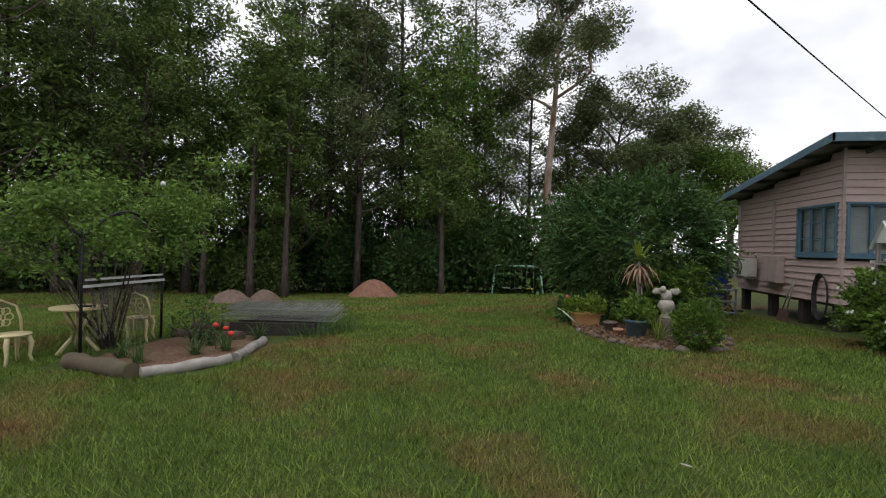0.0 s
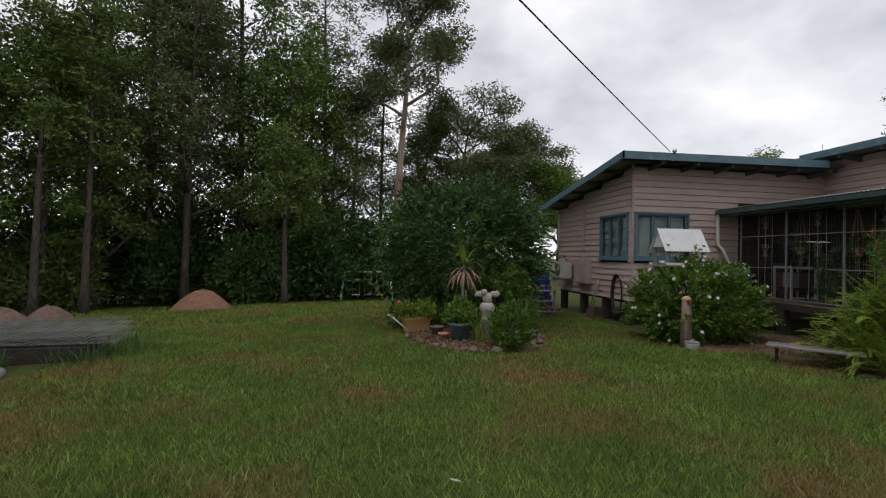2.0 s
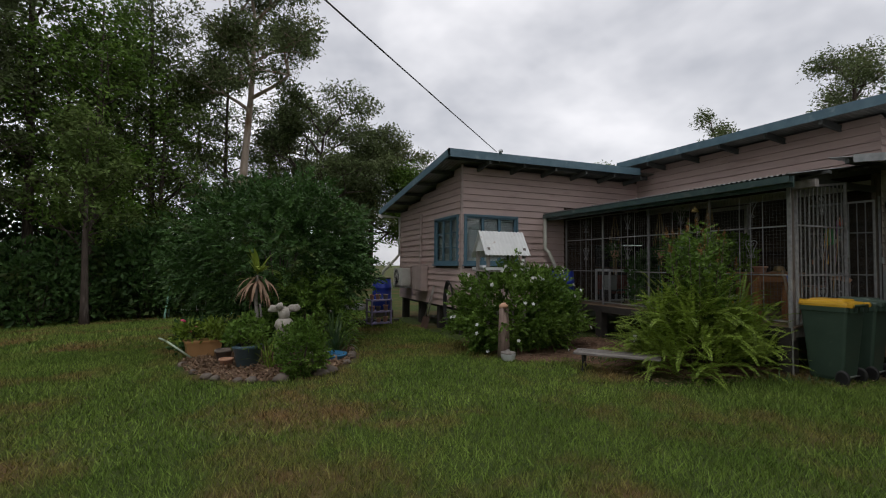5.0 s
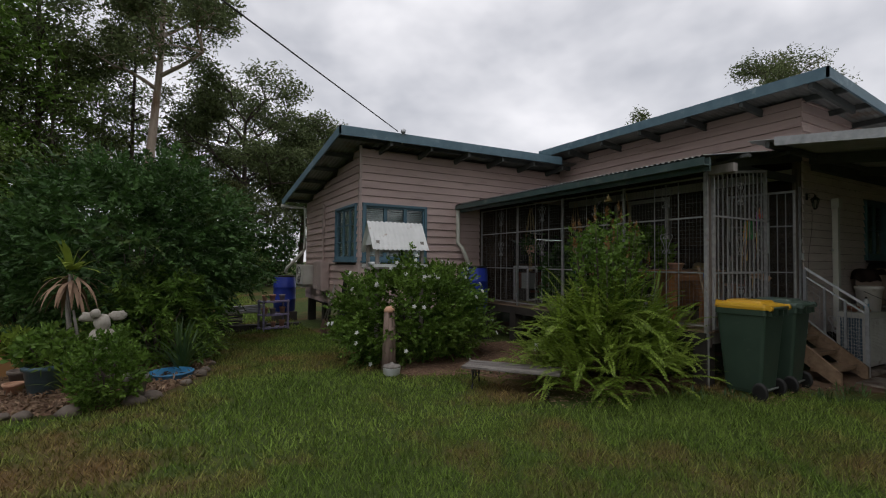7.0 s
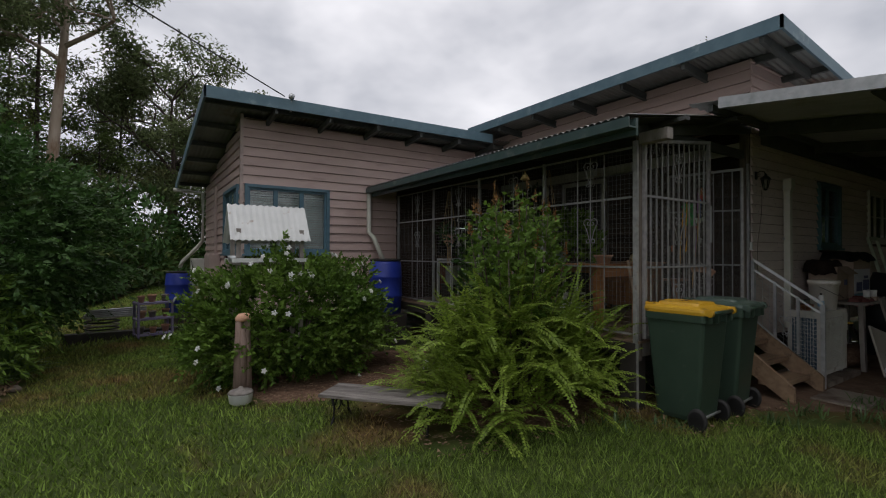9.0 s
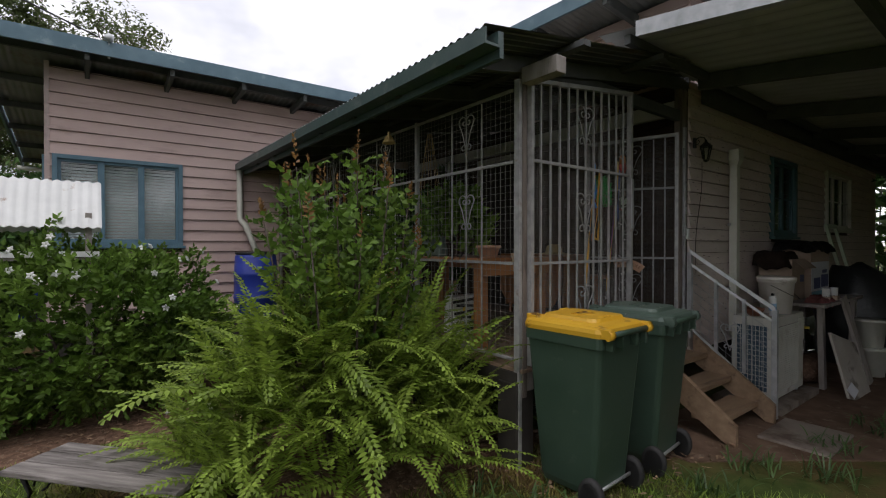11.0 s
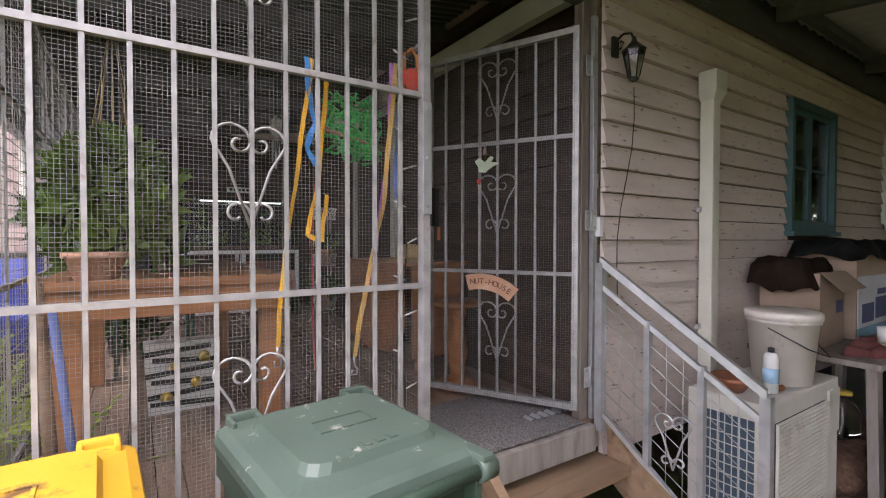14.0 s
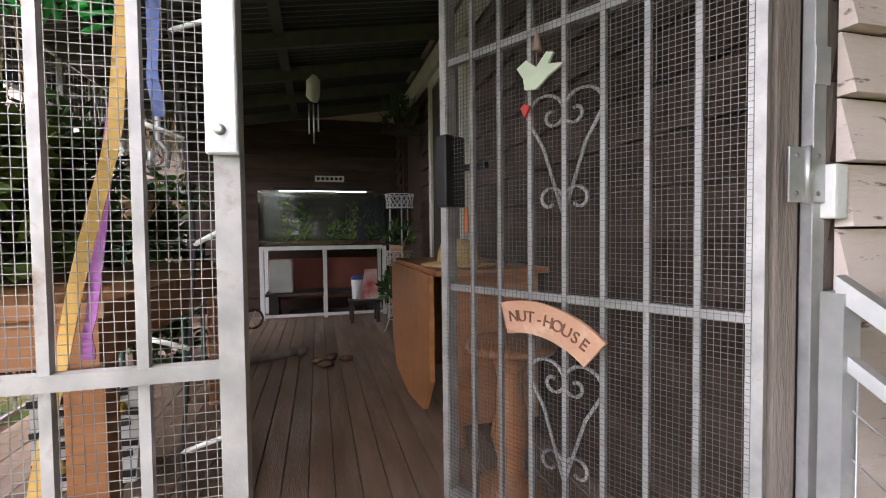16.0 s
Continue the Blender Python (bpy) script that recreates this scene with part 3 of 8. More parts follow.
dp = Shape().tube([(8.86, 10.48, 2.72), (8.86, 10.48, 1.95), (8.92, 10.40, 1.85), (9.12, 10.25, 1.25)], 0.042, 10)
part("downpipe", dp, cream_trim, ver, "pale downpipe")

# verandah deck
DZ = 0.70
deck = thing("floor", pose(0, 0, 0), "worn brown timber boards of the verandah deck", "floor", kind="structure")
part("bearer", Shape().box(9.42, 9.5, 5.42, 10.5, DZ - 0.16, DZ - 0.025), dark_shade_timber, deck)
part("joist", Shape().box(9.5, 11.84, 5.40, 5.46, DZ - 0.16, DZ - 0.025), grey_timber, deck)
part("underfloor", Shape().box(9.45, 11.84, 5.47, 10.5, DZ - 0.08, DZ - 0.03), dark_shade_timber, deck)
n_plank = 26
for i in range(n_plank):
    a = 9.44 + i * (2.40 / n_plank)
    part("plank", Shape().box(a, a + 2.40 / n_plank - 0.005, 5.38, 10.53, DZ - 0.024, DZ + 0.001 * math.sin(i * 2.3)), deck_board, deck)

# stumps under the house
for x, y in ((6.8, 10.75), (6.8, 11.9), (6.8, 13.2), (6.8, 14.6), (8.2, 10.75), (9.5, 9.3), (9.5, 7.9), (9.5, 6.6), (9.5, 5.5), (13, 5.5), (15, 5.5), (17, 5.5), (19, 5.5)):
    tagged(part("house_stump", Shape().box(x - 0.09, x + 0.09, y - 0.09, y + 0.09, -0.15, 0.6, 0.01), dark_shade_timber), "dark timber stump that carries the house", "stump", "stumps under the house")
tagged(part("under_house_floor", Shape().box(6.75, 19.6, 10.7, 14.8, 0.5, 0.56), dark_shade_timber), "underside of the house floor", "floor", kind="structure")
tagged(part("main_floor", Shape().box(11.97, 19.6, 5.47, 10.7, 0.5, 0.56), dark_shade_timber), "floor of the main house", "floor", kind="structure")

# carport roof
def car_z(y):
    return 3.12 + 0.13 * (y - 5.0)
car = thing("carport_roof", pose(0, 0, 0), "galvanised iron carport roof on steel beams", "roof", kind="structure")
# the stretch towards -y is unseen, lengthened to keep light off the wall
part("roofing_sheet", corrugated(10.25, 26, -3.0, 5.35, lambda x, y: car_z(y) + 0.02, "y", wave=0.16, amp=0.012), zinc_sheet, car)
ch = Shape().hexa([(10.2, -3.0, car_z(-3.0) - 0.07), (10.26, -3.0, car_z(-3.0) - 0.07), (10.26, 5.0, car_z(5.0) - 0.07), (10.2, 5.0, car_z(5) - 0.07), (10.2, -3.0, car_z(-3.0) + 0.04), (10.26, -3.0, car_z(-3.0) + 0.04), (10.26, 5.0, car_z(5.0) + 0.04), (10.2, 5.0, car_z(5) + 0.04)])
part("edge_channel", ch, galv, car, "galvanised edge channel")
for i in range(8):
    x = 11.6 + i * 1.7
    part("beam", Shape().hexa([(x, -2.9, car_z(-2.9) - 0.14), (x + 0.06, -2.9, car_z(-2.9) - 0.14), (x + 0.06, 5.2, car_z(5.2) - 0.14), (x, 5.2, car_z(5.2) - 0.14), (x, -2.9, car_z(-2.9)), (x + 0.06, -2.9, car_z(-2.9)), (x + 0.06, 5.2, car_z(5.2)), (x, 5.2, car_z(5.2))]), dark_rafter, car)
part("flashing", Shape().box(12.0, 26, 5.27, 5.345, 2.98, 3.2), dark_rafter, car)
for y in (-2.6, -1.2, 0.1, 1.0, 2.4, 3.8, 5.1):
    part("purlin", Shape().box(10.3, 26, y, y + 0.05, car_z(y) - 0.07, car_z(y)), dark_rafter, car)
# unseen posts under the lengthened edge
for x in (14.0, 19.0, 25.5):
    part("post", Shape().box(x, x + 0.09, -2.9, -2.81, -0.1, car_z(-2.8) - 0.02), galv, car)

# ---- plants ----
def leaves(centres, length, width, up=0.0, droop=0.3, rng=nrng, dirs=None):
    """Small folded leaves round the given places, as arrays of corners and faces."""
    n = len(centres)
    if dirs is None:
        d = rng.normal(size=(n, 3))
        d[:, 2] = d[:, 2] * 0.6 + up - droop
    else:
        d = dirs + rng.normal(size=(n, 3)) * 0.35
    d /= np.linalg.norm(d, axis=1)[:, None] + 1e-9
    a = np.cross(d, rng.normal(size=(n, 3)))
    a /= np.linalg.norm(a, axis=1)[:, None] + 1e-9
    b = np.cross(d, a)
    ln = (length * (0.6 + 0.8 * rng.random(n)))[:, None]
    wd = (width * (0.6 + 0.8 * rng.random(n)))[:, None]
    base = centres
    tip = centres + d * ln
    mid = centres + d * ln * 0.45
    lift = b * wd * 0.25
    v = np.stack([base, mid + a * wd / 2 + lift, tip, mid - a * wd / 2 + lift], axis=1).reshape(-1, 3)
    k = np.arange(n)[:, None] * 4
    f = np.concatenate([k + [[0, 1, 2]], k + [[0, 2, 3]]], axis=1).reshape(-1, 3)
    return v, f


def leaf_part(name, v, f, material, parent, label=""):
    me = bpy.data.meshes.new(name)
    me.vertices.add(len(v))
    me.vertices.foreach_set("co", np.ascontiguousarray(v, dtype=np.float32).ravel())
    me.loops.add(len(f) * 3)
    me.loops.foreach_set("vertex_index", np.ascontiguousarray(f, dtype=np.int32).ravel())
    me.polygons.add(len(f))
    me.polygons.foreach_set("loop_start", np.arange(0, len(f) * 3, 3, dtype=np.int32))
    me.update(calc_edges=True)
    me.validate()
    me.materials.append(material)
    ob = new(name, me)
    ob.parent = parent
    if label:
        ob["label"] = label
    return ob


def tree(name, m, label, height, first, spread, trunk_r, bark, leaf_mat, limbs, clump_r, per_clump, leaf_len, leaf_wid, seed, lean=0.02, flat=0.6, rise=0.6, twigs=3, category="tree", group=""):
    """A tapered trunk with limbs and twigs; leaf clumps hang on the twig ends."""
    r = random.Random(seed)
    g = np.random.default_rng(seed)
    t = thing(name, m, label, category, group)
    trunk = Shape()
    pts, rad = [], []
    n = 9
    sway = (r.uniform(-1, 1) * lean, r.uniform(-1, 1) * lean)
    for i in range(n):
        u = i / (n - 1)
        pts.append(Vector((sway[0] * height * u + 0.05 * math.sin(3 * u + seed) * height * 0.1, sway[1] * height * u + 0.05 * math.cos(4 * u + seed) * height * 0.1 - 0.005 * height, height * u * 0.96 - 0.3)))
        rad.append(trunk_r * (1.25 - u) / 1.25 * (1.35 if i == 0 else 1.0))
    trunk.tube(pts, rad, 9)
    part("trunk", trunk, bark, t)
    br = Shape()
    places, sizes = [], []
    for i in range(limbs):
        u = first + (0.97 - first) * ((i + r.random() * 0.8) / limbs)
        k = min(int(u * (n - 1)), n - 2)
        p = pts[k].lerp(pts[k + 1], u * (n - 1) - k)
        az = i * 2.4 + r.uniform(-0.6, 0.6)
        ln = spread * (0.55 + 0.6 * r.random()) * (1.0 - 0.55 * max(0, (u - 0.55)) / 0.45)
        up = rise * (0.6 + 0.8 * r.random())
        d = Vector((math.cos(az), math.sin(az), up)).normalized()
        e = p + d * ln + Vector((0, 0, 0.12 * ln))
        mid = p.lerp(e, 0.5) + Vector((r.uniform(-.1, .1), r.uniform(-.1, .1), -0.06)) * ln
        lr = trunk_r * 0.42 * (1.15 - u)
        br.tube([p, mid, e], [lr, lr * 0.65, lr * 0.25], 6)
        for q in range(twigs):
            w = 0.35 + 0.65 * (q + r.random()) / twigs
            s0 = p.lerp(mid, w * 2) if w < 0.5 else mid.lerp(e, (w - 0.5) * 2)
            s1 = s0 + Vector((r.uniform(-1, 1), r.uniform(-1, 1), r.uniform(-0.2, 0.9))).normalized() * spread * 0.28
            br.tube([s0, s1], [lr * 0.3, lr * 0.12], 4, caps=False)
            places.append(s1)
            sizes.append(clump_r * (0.6 + 0.7 * r.random()))
        places.append(e)
        sizes.append(clump_r * (0.8 + 0.5 * r.random()))
    part("limb_work", br, bark, t)
    out = []
    for p, c in zip(places, sizes):
        k = max(6, int(per_clump * (0.6 + 0.8 * r.random())))
        q = g.normal(size=(k, 3))
        q /= np.linalg.norm(q, axis=1)[:, None] + 1e-9
        q *= (g.random(k) ** 0.45)[:, None] * c
        q[:, 2] *= flat
        out.append(q + np.array(p))
    v, f = leaves(np.concatenate(out), leaf_len, leaf_wid, droop=0.35, rng=g)
    leaf_part("crown", v, f, leaf_mat, t)
    return t


def bush(name, m, label, rx, ry, rz, leaf_mat, n, leaf_len, leaf_wid, seed, stems=14, stem_mat=None, lumps=22, low=0.0, category="shrub"):
    """Stems from the ground, and leaves gathered in clumps over a rounded, uneven body."""
    r = random.Random(seed)
    g = np.random.default_rng(seed)
    t = thing(name, m, label, category)
    st = Shape()
    ends = []
    for i in range(lumps):
        z = low + (1 - low) * ((i + 0.5) / lumps)
        az = i * 2.399 + r.uniform(-.3, .3)
        prof = math.sin(math.pi * min(1, 0.22 + 0.70 * z)) ** 0.6
        k = prof * (0.62 + 0.3 * r.random())
        ends.append(Vector((rx * k * math.cos(az), ry * k * math.sin(az), rz * (0.1 + 0.82 * z))))
    for i in range(stems):
        e = ends[(i * 7) % len(ends)]
        b = Vector((e.x * 0.12, e.y * 0.12, -0.05))
        st.tube([b, b.lerp(e, 0.5) + Vector((0, 0, 0.12 * rz)), e], [0.022, 0.014, 0.005], 5)
    part("woody_base", st, stem_mat or bark_dark, t)
    out, dd = [], []
    per = n // lumps
    size = (rx + ry) / 2 * 0.42
    for e in ends:
        c = size * (0.7 + 0.6 * r.random())
        q = g.normal(size=(per, 3))
        q /= np.linalg.norm(q, axis=1)[:, None] + 1e-9
        q *= (g.random(per) ** 0.35)[:, None]
        out.append(q * [c, c, c * 0.8] + np.array(e))
        dd.append(q + np.array([0, 0, 0.25]))
    p = np.concatenate(out)
    keep = p[:, 2] > 0.02
    v, f = leaves(p[keep], leaf_len, leaf_wid, rng=g, dirs=np.concatenate(dd)[keep])
    leaf_part("foliage", v, f, leaf_mat, t)
    return t


def leaf_quads(base, d, face, ln, wd):
    """Folded leaves with given places, directions and facings."""
    n = len(base)
    d = d / (np.linalg.norm(d, axis=1)[:, None] + 1e-9)
    a = np.cross(d, face)
    a /= np.linalg.norm(a, axis=1)[:, None] + 1e-9
    b = np.cross(a, d)
    ln, wd = ln[:, None], wd[:, None]
    mid = base + d * ln * 0.45
    lift = b * wd * 0.18
    tip = base + d * ln - b * ln * 0.12
    v = np.stack([base, mid + a * wd / 2 + lift, tip, mid - a * wd / 2 + lift], axis=1).reshape(-1, 3)
    k = np.arange(n)[:, None] * 4
    f = np.concatenate([k + [[0, 1, 2]], k + [[0, 2, 3]]], axis=1).reshape(-1, 3)
    return v, f


def sprays(base, axis, length, per, leaf_len, leaf_wid, droop, g):
    """Twigs that arch over, each with leaves in two ranks."""
    n = len(base)
    axis = axis / (np.linalg.norm(axis, axis=1)[:, None] + 1e-9)
    side = np.cross(axis, g.normal(size=(n, 3)) * 0.5 + [0, 0, 1.0])
    side /= np.linalg.norm(side, axis=1)[:, None] + 1e-9
    ln = length * (0.6 + 0.8 * g.random(n))
    bs, ds, fs, sz = [], [], [], []
    for k in range(per):
        u = (k + 0.5) / per
        p = base + axis * (ln * u)[:, None]
        p[:, 2] -= droop * ln * u * u
        t = axis.copy()
        t[:, 2] -= 2 * droop * u
        sg = 1.0 if k % 2 else -1.0
        bs.append(p)
        ds.append(t * (0.55 + 0.6 * u) + side * sg * (1.0 - 0.55 * u) + g.normal(size=(n, 3)) * 0.22)
        fs.append(np.cross(side, t) * -0.8 + axis * 0.5 + g.normal(size=(n, 3)) * 0.75)
        sz.append((0.75 + 0.5 * g.random(n)) * (1.0 - 0.35 * u))
    z = np.concatenate(sz)
    return leaf_quads(np.concatenate(bs), np.concatenate(ds), np.concatenate(fs), leaf_len * z, leaf_wid * z)


def uneven(q, seed, amount, scale):
    """A lumpy factor for directions q."""
    return np.array([1 + amount * noise.noise(Vector(p) * scale + Vector((seed, seed * 0.7, 2.3))) for p in q])


def spray_bush(name, m, label, rx, ry, rz, leaf_mat, n, length, per, leaf_len, leaf_wid, seed, droop=0.35, stems=14, low=0.06, belly=0.42, amount=0.38, category="shrub"):
    """A shrub of leafy twigs over a lumpy body with hollows, on stems from the ground."""
    g = np.random.default_rng(seed)
    t = thing(name, m, label, category)
    q = g.normal(size=(n, 3))
    q /= np.linalg.norm(q, axis=1)[:, None]
    k = uneven(q, seed, amount, 2.4) * (0.55 + 0.45 * g.random(n) ** 0.5)
    up = np.where(q[:, 2] > 0, rz * (1 - belly), rz * (belly - low))
    p = q * k[:, None] * np.stack([np.full(n, rx), np.full(n, ry), up], axis=1) + [0, 0, rz * belly]
    p[:, 2] = np.maximum(p[:, 2], 0.03)
    v, f = sprays(p, q + [0, 0, 0.35] + g.normal(size=(n, 3)) * 0.35, length, per, leaf_len, leaf_wid, droop, g)
    v[:, 2] = np.maximum(v[:, 2], 0.01)
    leaf_part("foliage", v, f, leaf_mat, t)
    st = Shape()
    for i in range(stems):
        e = Vector(p[i * 7 % n]) * 0.85
        b = Vector((e.x * 0.1, e.y * 0.1, -0.05))
        st.tube([b, b.lerp(e, 0.5) + Vector((0, 0, 0.12 * rz)), e], [0.022, 0.014, 0.005], 5)
    part("woody_base", st, bark_dark, t)
    return t


def branching_tree(name, m, label, fork_h, height, reach, trunk_r, bark, leaf_mat, seed, forks=4, clump=1.0, per=170, leaf_len=0.24, leaf_wid=0.085, bias=(0, 0), depth=3, category="tree", flat=0.55):
    """A clean trunk that forks again and again; each last twig ends in a dense tuft of leaves."""
    r = random.Random(seed)
    g = np.random.default_rng(seed)
    t = thing(name, m, label, category)
    tr = Shape()
    lead = fork_h + (height - fork_h) * 0.62
    pts = [Vector((0.012 * height * math.sin(u * 5 + seed), 0.012 * height * math.cos(u * 4 + seed), lead * u - 0.3 * (u == 0))) for u in [k / 10 for k in range(11)]]
    tr.tube(pts, [trunk_r * (1.3 if k == 0 else 1.0 - 0.072 * k) for k in range(11)], 10)
    part("trunk", tr, bark, t)
    br = Shape()
    ends = []

    def grow(p, d, ln, rad, left):
        mid = p + d * ln * 0.5 + Vector((r.uniform(-.1, .1), r.uniform(-.1, .1), r.uniform(-.05, .1))) * ln
        e = p + (d + Vector((r.uniform(-.15, .15), r.uniform(-.15, .15), 0.1))).normalized() * ln
        br.tube([p, mid, e], [rad, rad * 0.82, rad * 0.62], 6 if left > 1 else 4, caps=False)
        if left == 0:
            ends.append(e)
            return
        if left < depth:
            ends.append(mid.lerp(e, r.random()) + Vector((r.uniform(-.5, .5), r.uniform(-.5, .5), r.uniform(-0.1, .6))) * clump)
        for k in range(3 if left == depth else r.choice((2, 3))):
            n = (d * 0.7 + Vector((r.uniform(-1, 1), r.uniform(-1, 1), r.uniform(-0.45, 0.6)))).normalized()
            grow(e, n, ln * r.uniform(0.52, 0.78), rad * 0.6, left - 1)

    for i in range(forks):
        u = (fork_h + (lead - fork_h) * i / max(1, forks - 1)) / lead * 9.99
        p = pts[int(u)].lerp(pts[int(u) + 1], u - int(u))
        az = i * 2.4 + seed + r.uniform(-.3, .3)
        o = reach * r.uniform(0.75, 1.1) * (1.0 - 0.45 * i / forks)
        d = Vector((math.cos(az) * o + bias[0], math.sin(az) * o + bias[1], o * r.uniform(0.25, 0.75) + (height - lead) * 0.6 * i / forks))
        grow(p, d.normalized(), d.length * 0.48, trunk_r * 0.34, depth)
    part("limb_work", br, bark, t)
    out = []
    for e in ends:
        c = clump * r.uniform(0.65, 1.2)
        k = int(per * c * c / (clump * clump))
        q = g.normal(size=(k, 3))
        q /= np.linalg.norm(q, axis=1)[:, None] + 1e-9
        q *= (g.random(k) ** 0.4 * c)[:, None] * uneven(q, seed + e.x, 0.5, 2.0)[:, None]
        q[:, 2] *= flat
        out.append(q + np.array(e))
    v, f = leaves(np.concatenate(out), leaf_len, leaf_wid, droop=0.45, rng=g)
    leaf_part("crown", v, f, leaf_mat, t)
    return t



def fern(name, m, label, crowns, fronds, rx, ry, top, reach, seed):
    """Sword ferns: arching fronds with many narrow leaflets, from crowns heaped into a mound."""
    g = random.Random(seed)
    t = thing(name, m, label, "fern")
    for c in range(crowns):
        a0, q0 = c * 2.399, math.sqrt((c + 0.4) / crowns)
        cx, cy = rx * q0 * math.cos(a0), ry * q0 * math.sin(a0)
        cz = 0.05 + top * (1 - q0 * q0) * g.uniform(0.75, 1.1)
        vs, fs = [], []
        for i in range(fronds):
            az = a0 + g.gauss(0, 1.25) if q0 > 0.35 else g.uniform(0, 6.283)
            el = radians(g.uniform(4, 72))
            ln = reach * g.uniform(0.6, 1.1)
            d = Vector((math.cos(az) * math.cos(el), math.sin(az) * math.cos(el), math.sin(el)))
            p = Vector((cx + g.uniform(-.14, .14), cy + g.uniform(-.14, .14), cz + g.uniform(-0.08, 0.08)))
            side = (Vector((-math.sin(az), math.cos(az), 0)) + Vector((0, 0, g.uniform(-.5, .5)))).normalized()
            nseg = 26
            step = ln / nseg
            bend = g.uniform(0.5, 1.9)
            wide = ln * g.uniform(0.095, 0.125)
            for k in range(nseg):
                u = k / nseg
                q = p + d * step
                w = wide * min(1.0, 0.35 + 4 * u) * (1.0 - u) ** 0.45
                n0 = d.cross(side).normalized()
                o = len(vs)
                vs += [p + n0 * 0.002, p - n0 * 0.002, q]
                fs.append((o, o + 1, o + 2))
                if u > 0.08:
                    for sg in (-1, 1):
                        o = len(vs)
                        tip = p + (side * sg + d * (0.22 + 0.5 * u)).normalized() * w + n0 * w * g.uniform(-0.28, 0.05)
                        mid = p.lerp(tip, 0.35) + n0 * w * 0.06
                        h = d * step * 0.52
                        vs += [p, mid + h, tip, mid - h]
                        fs += [(o, o + 1, o + 2), (o, o + 2, o + 3)]
                p = q
                d = (d + Vector((0, 0, -1)) * step * bend * (0.3 + 1.2 * u) / reach).normalized()
                if p.z < 0.03:
                    break
        leaf_part("crown", np.array([tuple(v) for v in vs]), np.array(fs), leaf_fern, t)
    return t


def at_ground(x, y, rz=0, sink=0.0):
    return pose(x, y, ground_z(x, y) - sink, 0, 0, rz)


# the wood behind the lawn
FT = [
    tree("forest_tree", at_ground(-16.5, 22.0), "tall dark forest tree with a dense leafy crown", 19, 0.16, 3.6, 0.24, bark_dark, leaf_forest, 34, 1.0, 74, 0.25, 0.115, 21, category="tree", group="trees of the wood"),
    tree("forest_tree", at_ground(-8.5, 25.5), "tall slender forest tree with an open crown", 21, 0.24, 3.2, 0.20, bark_dark, leaf_gum, 30, 0.9, 68, 0.26, 0.088, 22, category="tree", group="trees of the wood"),
    tree("forest_tree", at_ground(-12.3, 24.8), "tall forest tree with drooping dark leaves", 17, 0.12, 3.9, 0.22, bark_dark, leaf_forest, 32, 1.05, 70, 0.25, 0.11, 23, category="tree", group="trees of the wood"),
    tree("forest_tree", at_ground(-4.2, 27.5), "forest tree with fresh green foliage", 16, 0.14, 3.6, 0.19, bark_dark, leaf_bright, 30, 1.0, 70, 0.24, 0.11, 24, category="tree", group="trees of the wood"),
]
SPOTS = [
    (-26, 15), (-23.5, 18.5), (-21, 14.2), (-19, 18.5), (-29, 21), (-25, 24), (-21, 23), (-31, 13), (-18.2, 25.5), (-14.3, 28), (-23, 29), (-10.2, 29.5),
    (-6.3, 31), (-2.0, 30.5), (1.0, 33), (-12, 34), (-17.5, 33), (-6, 36), (-1, 38), (4.5, 36), (7.5, 39), (-27, 31), (-33, 24), (3.8, 32.8), (-9, 40), (-30, 9), (-35, 16), (10.5, 38), (-3.8, 33.5), (-20, 38), (-22, 11.5), (-16.8, 19.2), (-24.5, 21), (-13.2, 22.6), (-28, 27),
]
for i, (x, y) in enumerate(SPOTS):
    q = FT[(i * 3 + i // 4) % 4]
    k = (0.82 + 0.36 * rnd.random()) * (0.62 if x > 3 else 1.0)
    c = copy_thing(q, at_ground(x, y, rnd.uniform(0, 360)))
    c.scale = (k, k, k)
for x, y, k in ((-6.8, 28.5, 1.2), (-10.5, 26.6, 1.15), (-2.4, 31.0, 1.05)):
    c = copy_thing(FT[1], at_ground(x, y, x * 77))
    c.scale = (k, k, k)
# thin bare trunks that stand at the edge of the lawn
for x, y, h in ((-12.35, 20.8, 13), (-10.75, 21.4, 14), (-3.6, 24.5, 9), (-19.5, 17.6, 12), (-15.0, 21.2, 11)):
    tree("slender_tree", at_ground(x, y), "slender forest tree with a bare straight trunk", h, 0.45, 1.8, 0.16, bark_dark, leaf_forest, 16, 0.7, 50, 0.24, 0.1, int(100 + h * 7 + x), group="slender trees")
# understorey along the wood
UB = [bush("understorey_bush", at_ground(-13.5, 23.2), "dark leafy bush under the trees", 2.2, 2.0, 2.8, leaf_forest, 2900, 0.24, 0.11, 31),
      bush("understorey_bush", at_ground(-5.6, 26.0), "green leafy bush under the trees", 1.9, 1.8, 3.6, leaf_shrub, 2900, 0.24, 0.12, 32)]
for x, y, k in ((-15.5, 31.0, 1.7), (-12.8, 32.0, 1.8), (-9.8, 31.5, 1.6), (-18.5, 28.0, 1.5), (-21.5, 24.5, 1.5), (-24.5, 22.0, 1.5), (-4.2, 34.5, 1.6), (-6.9, 33.0, 1.6), (21.6, 5.7, 1.1), (22.6, 3.0, 1.1), (2.3, 28.0, 1.5), (4.6, 29.0, 1.4), (-1.2, 29.0, 1.3)):
    c = copy_thing(UB[1], at_ground(x, y, x * 50))
    c.scale = (k, k, k)
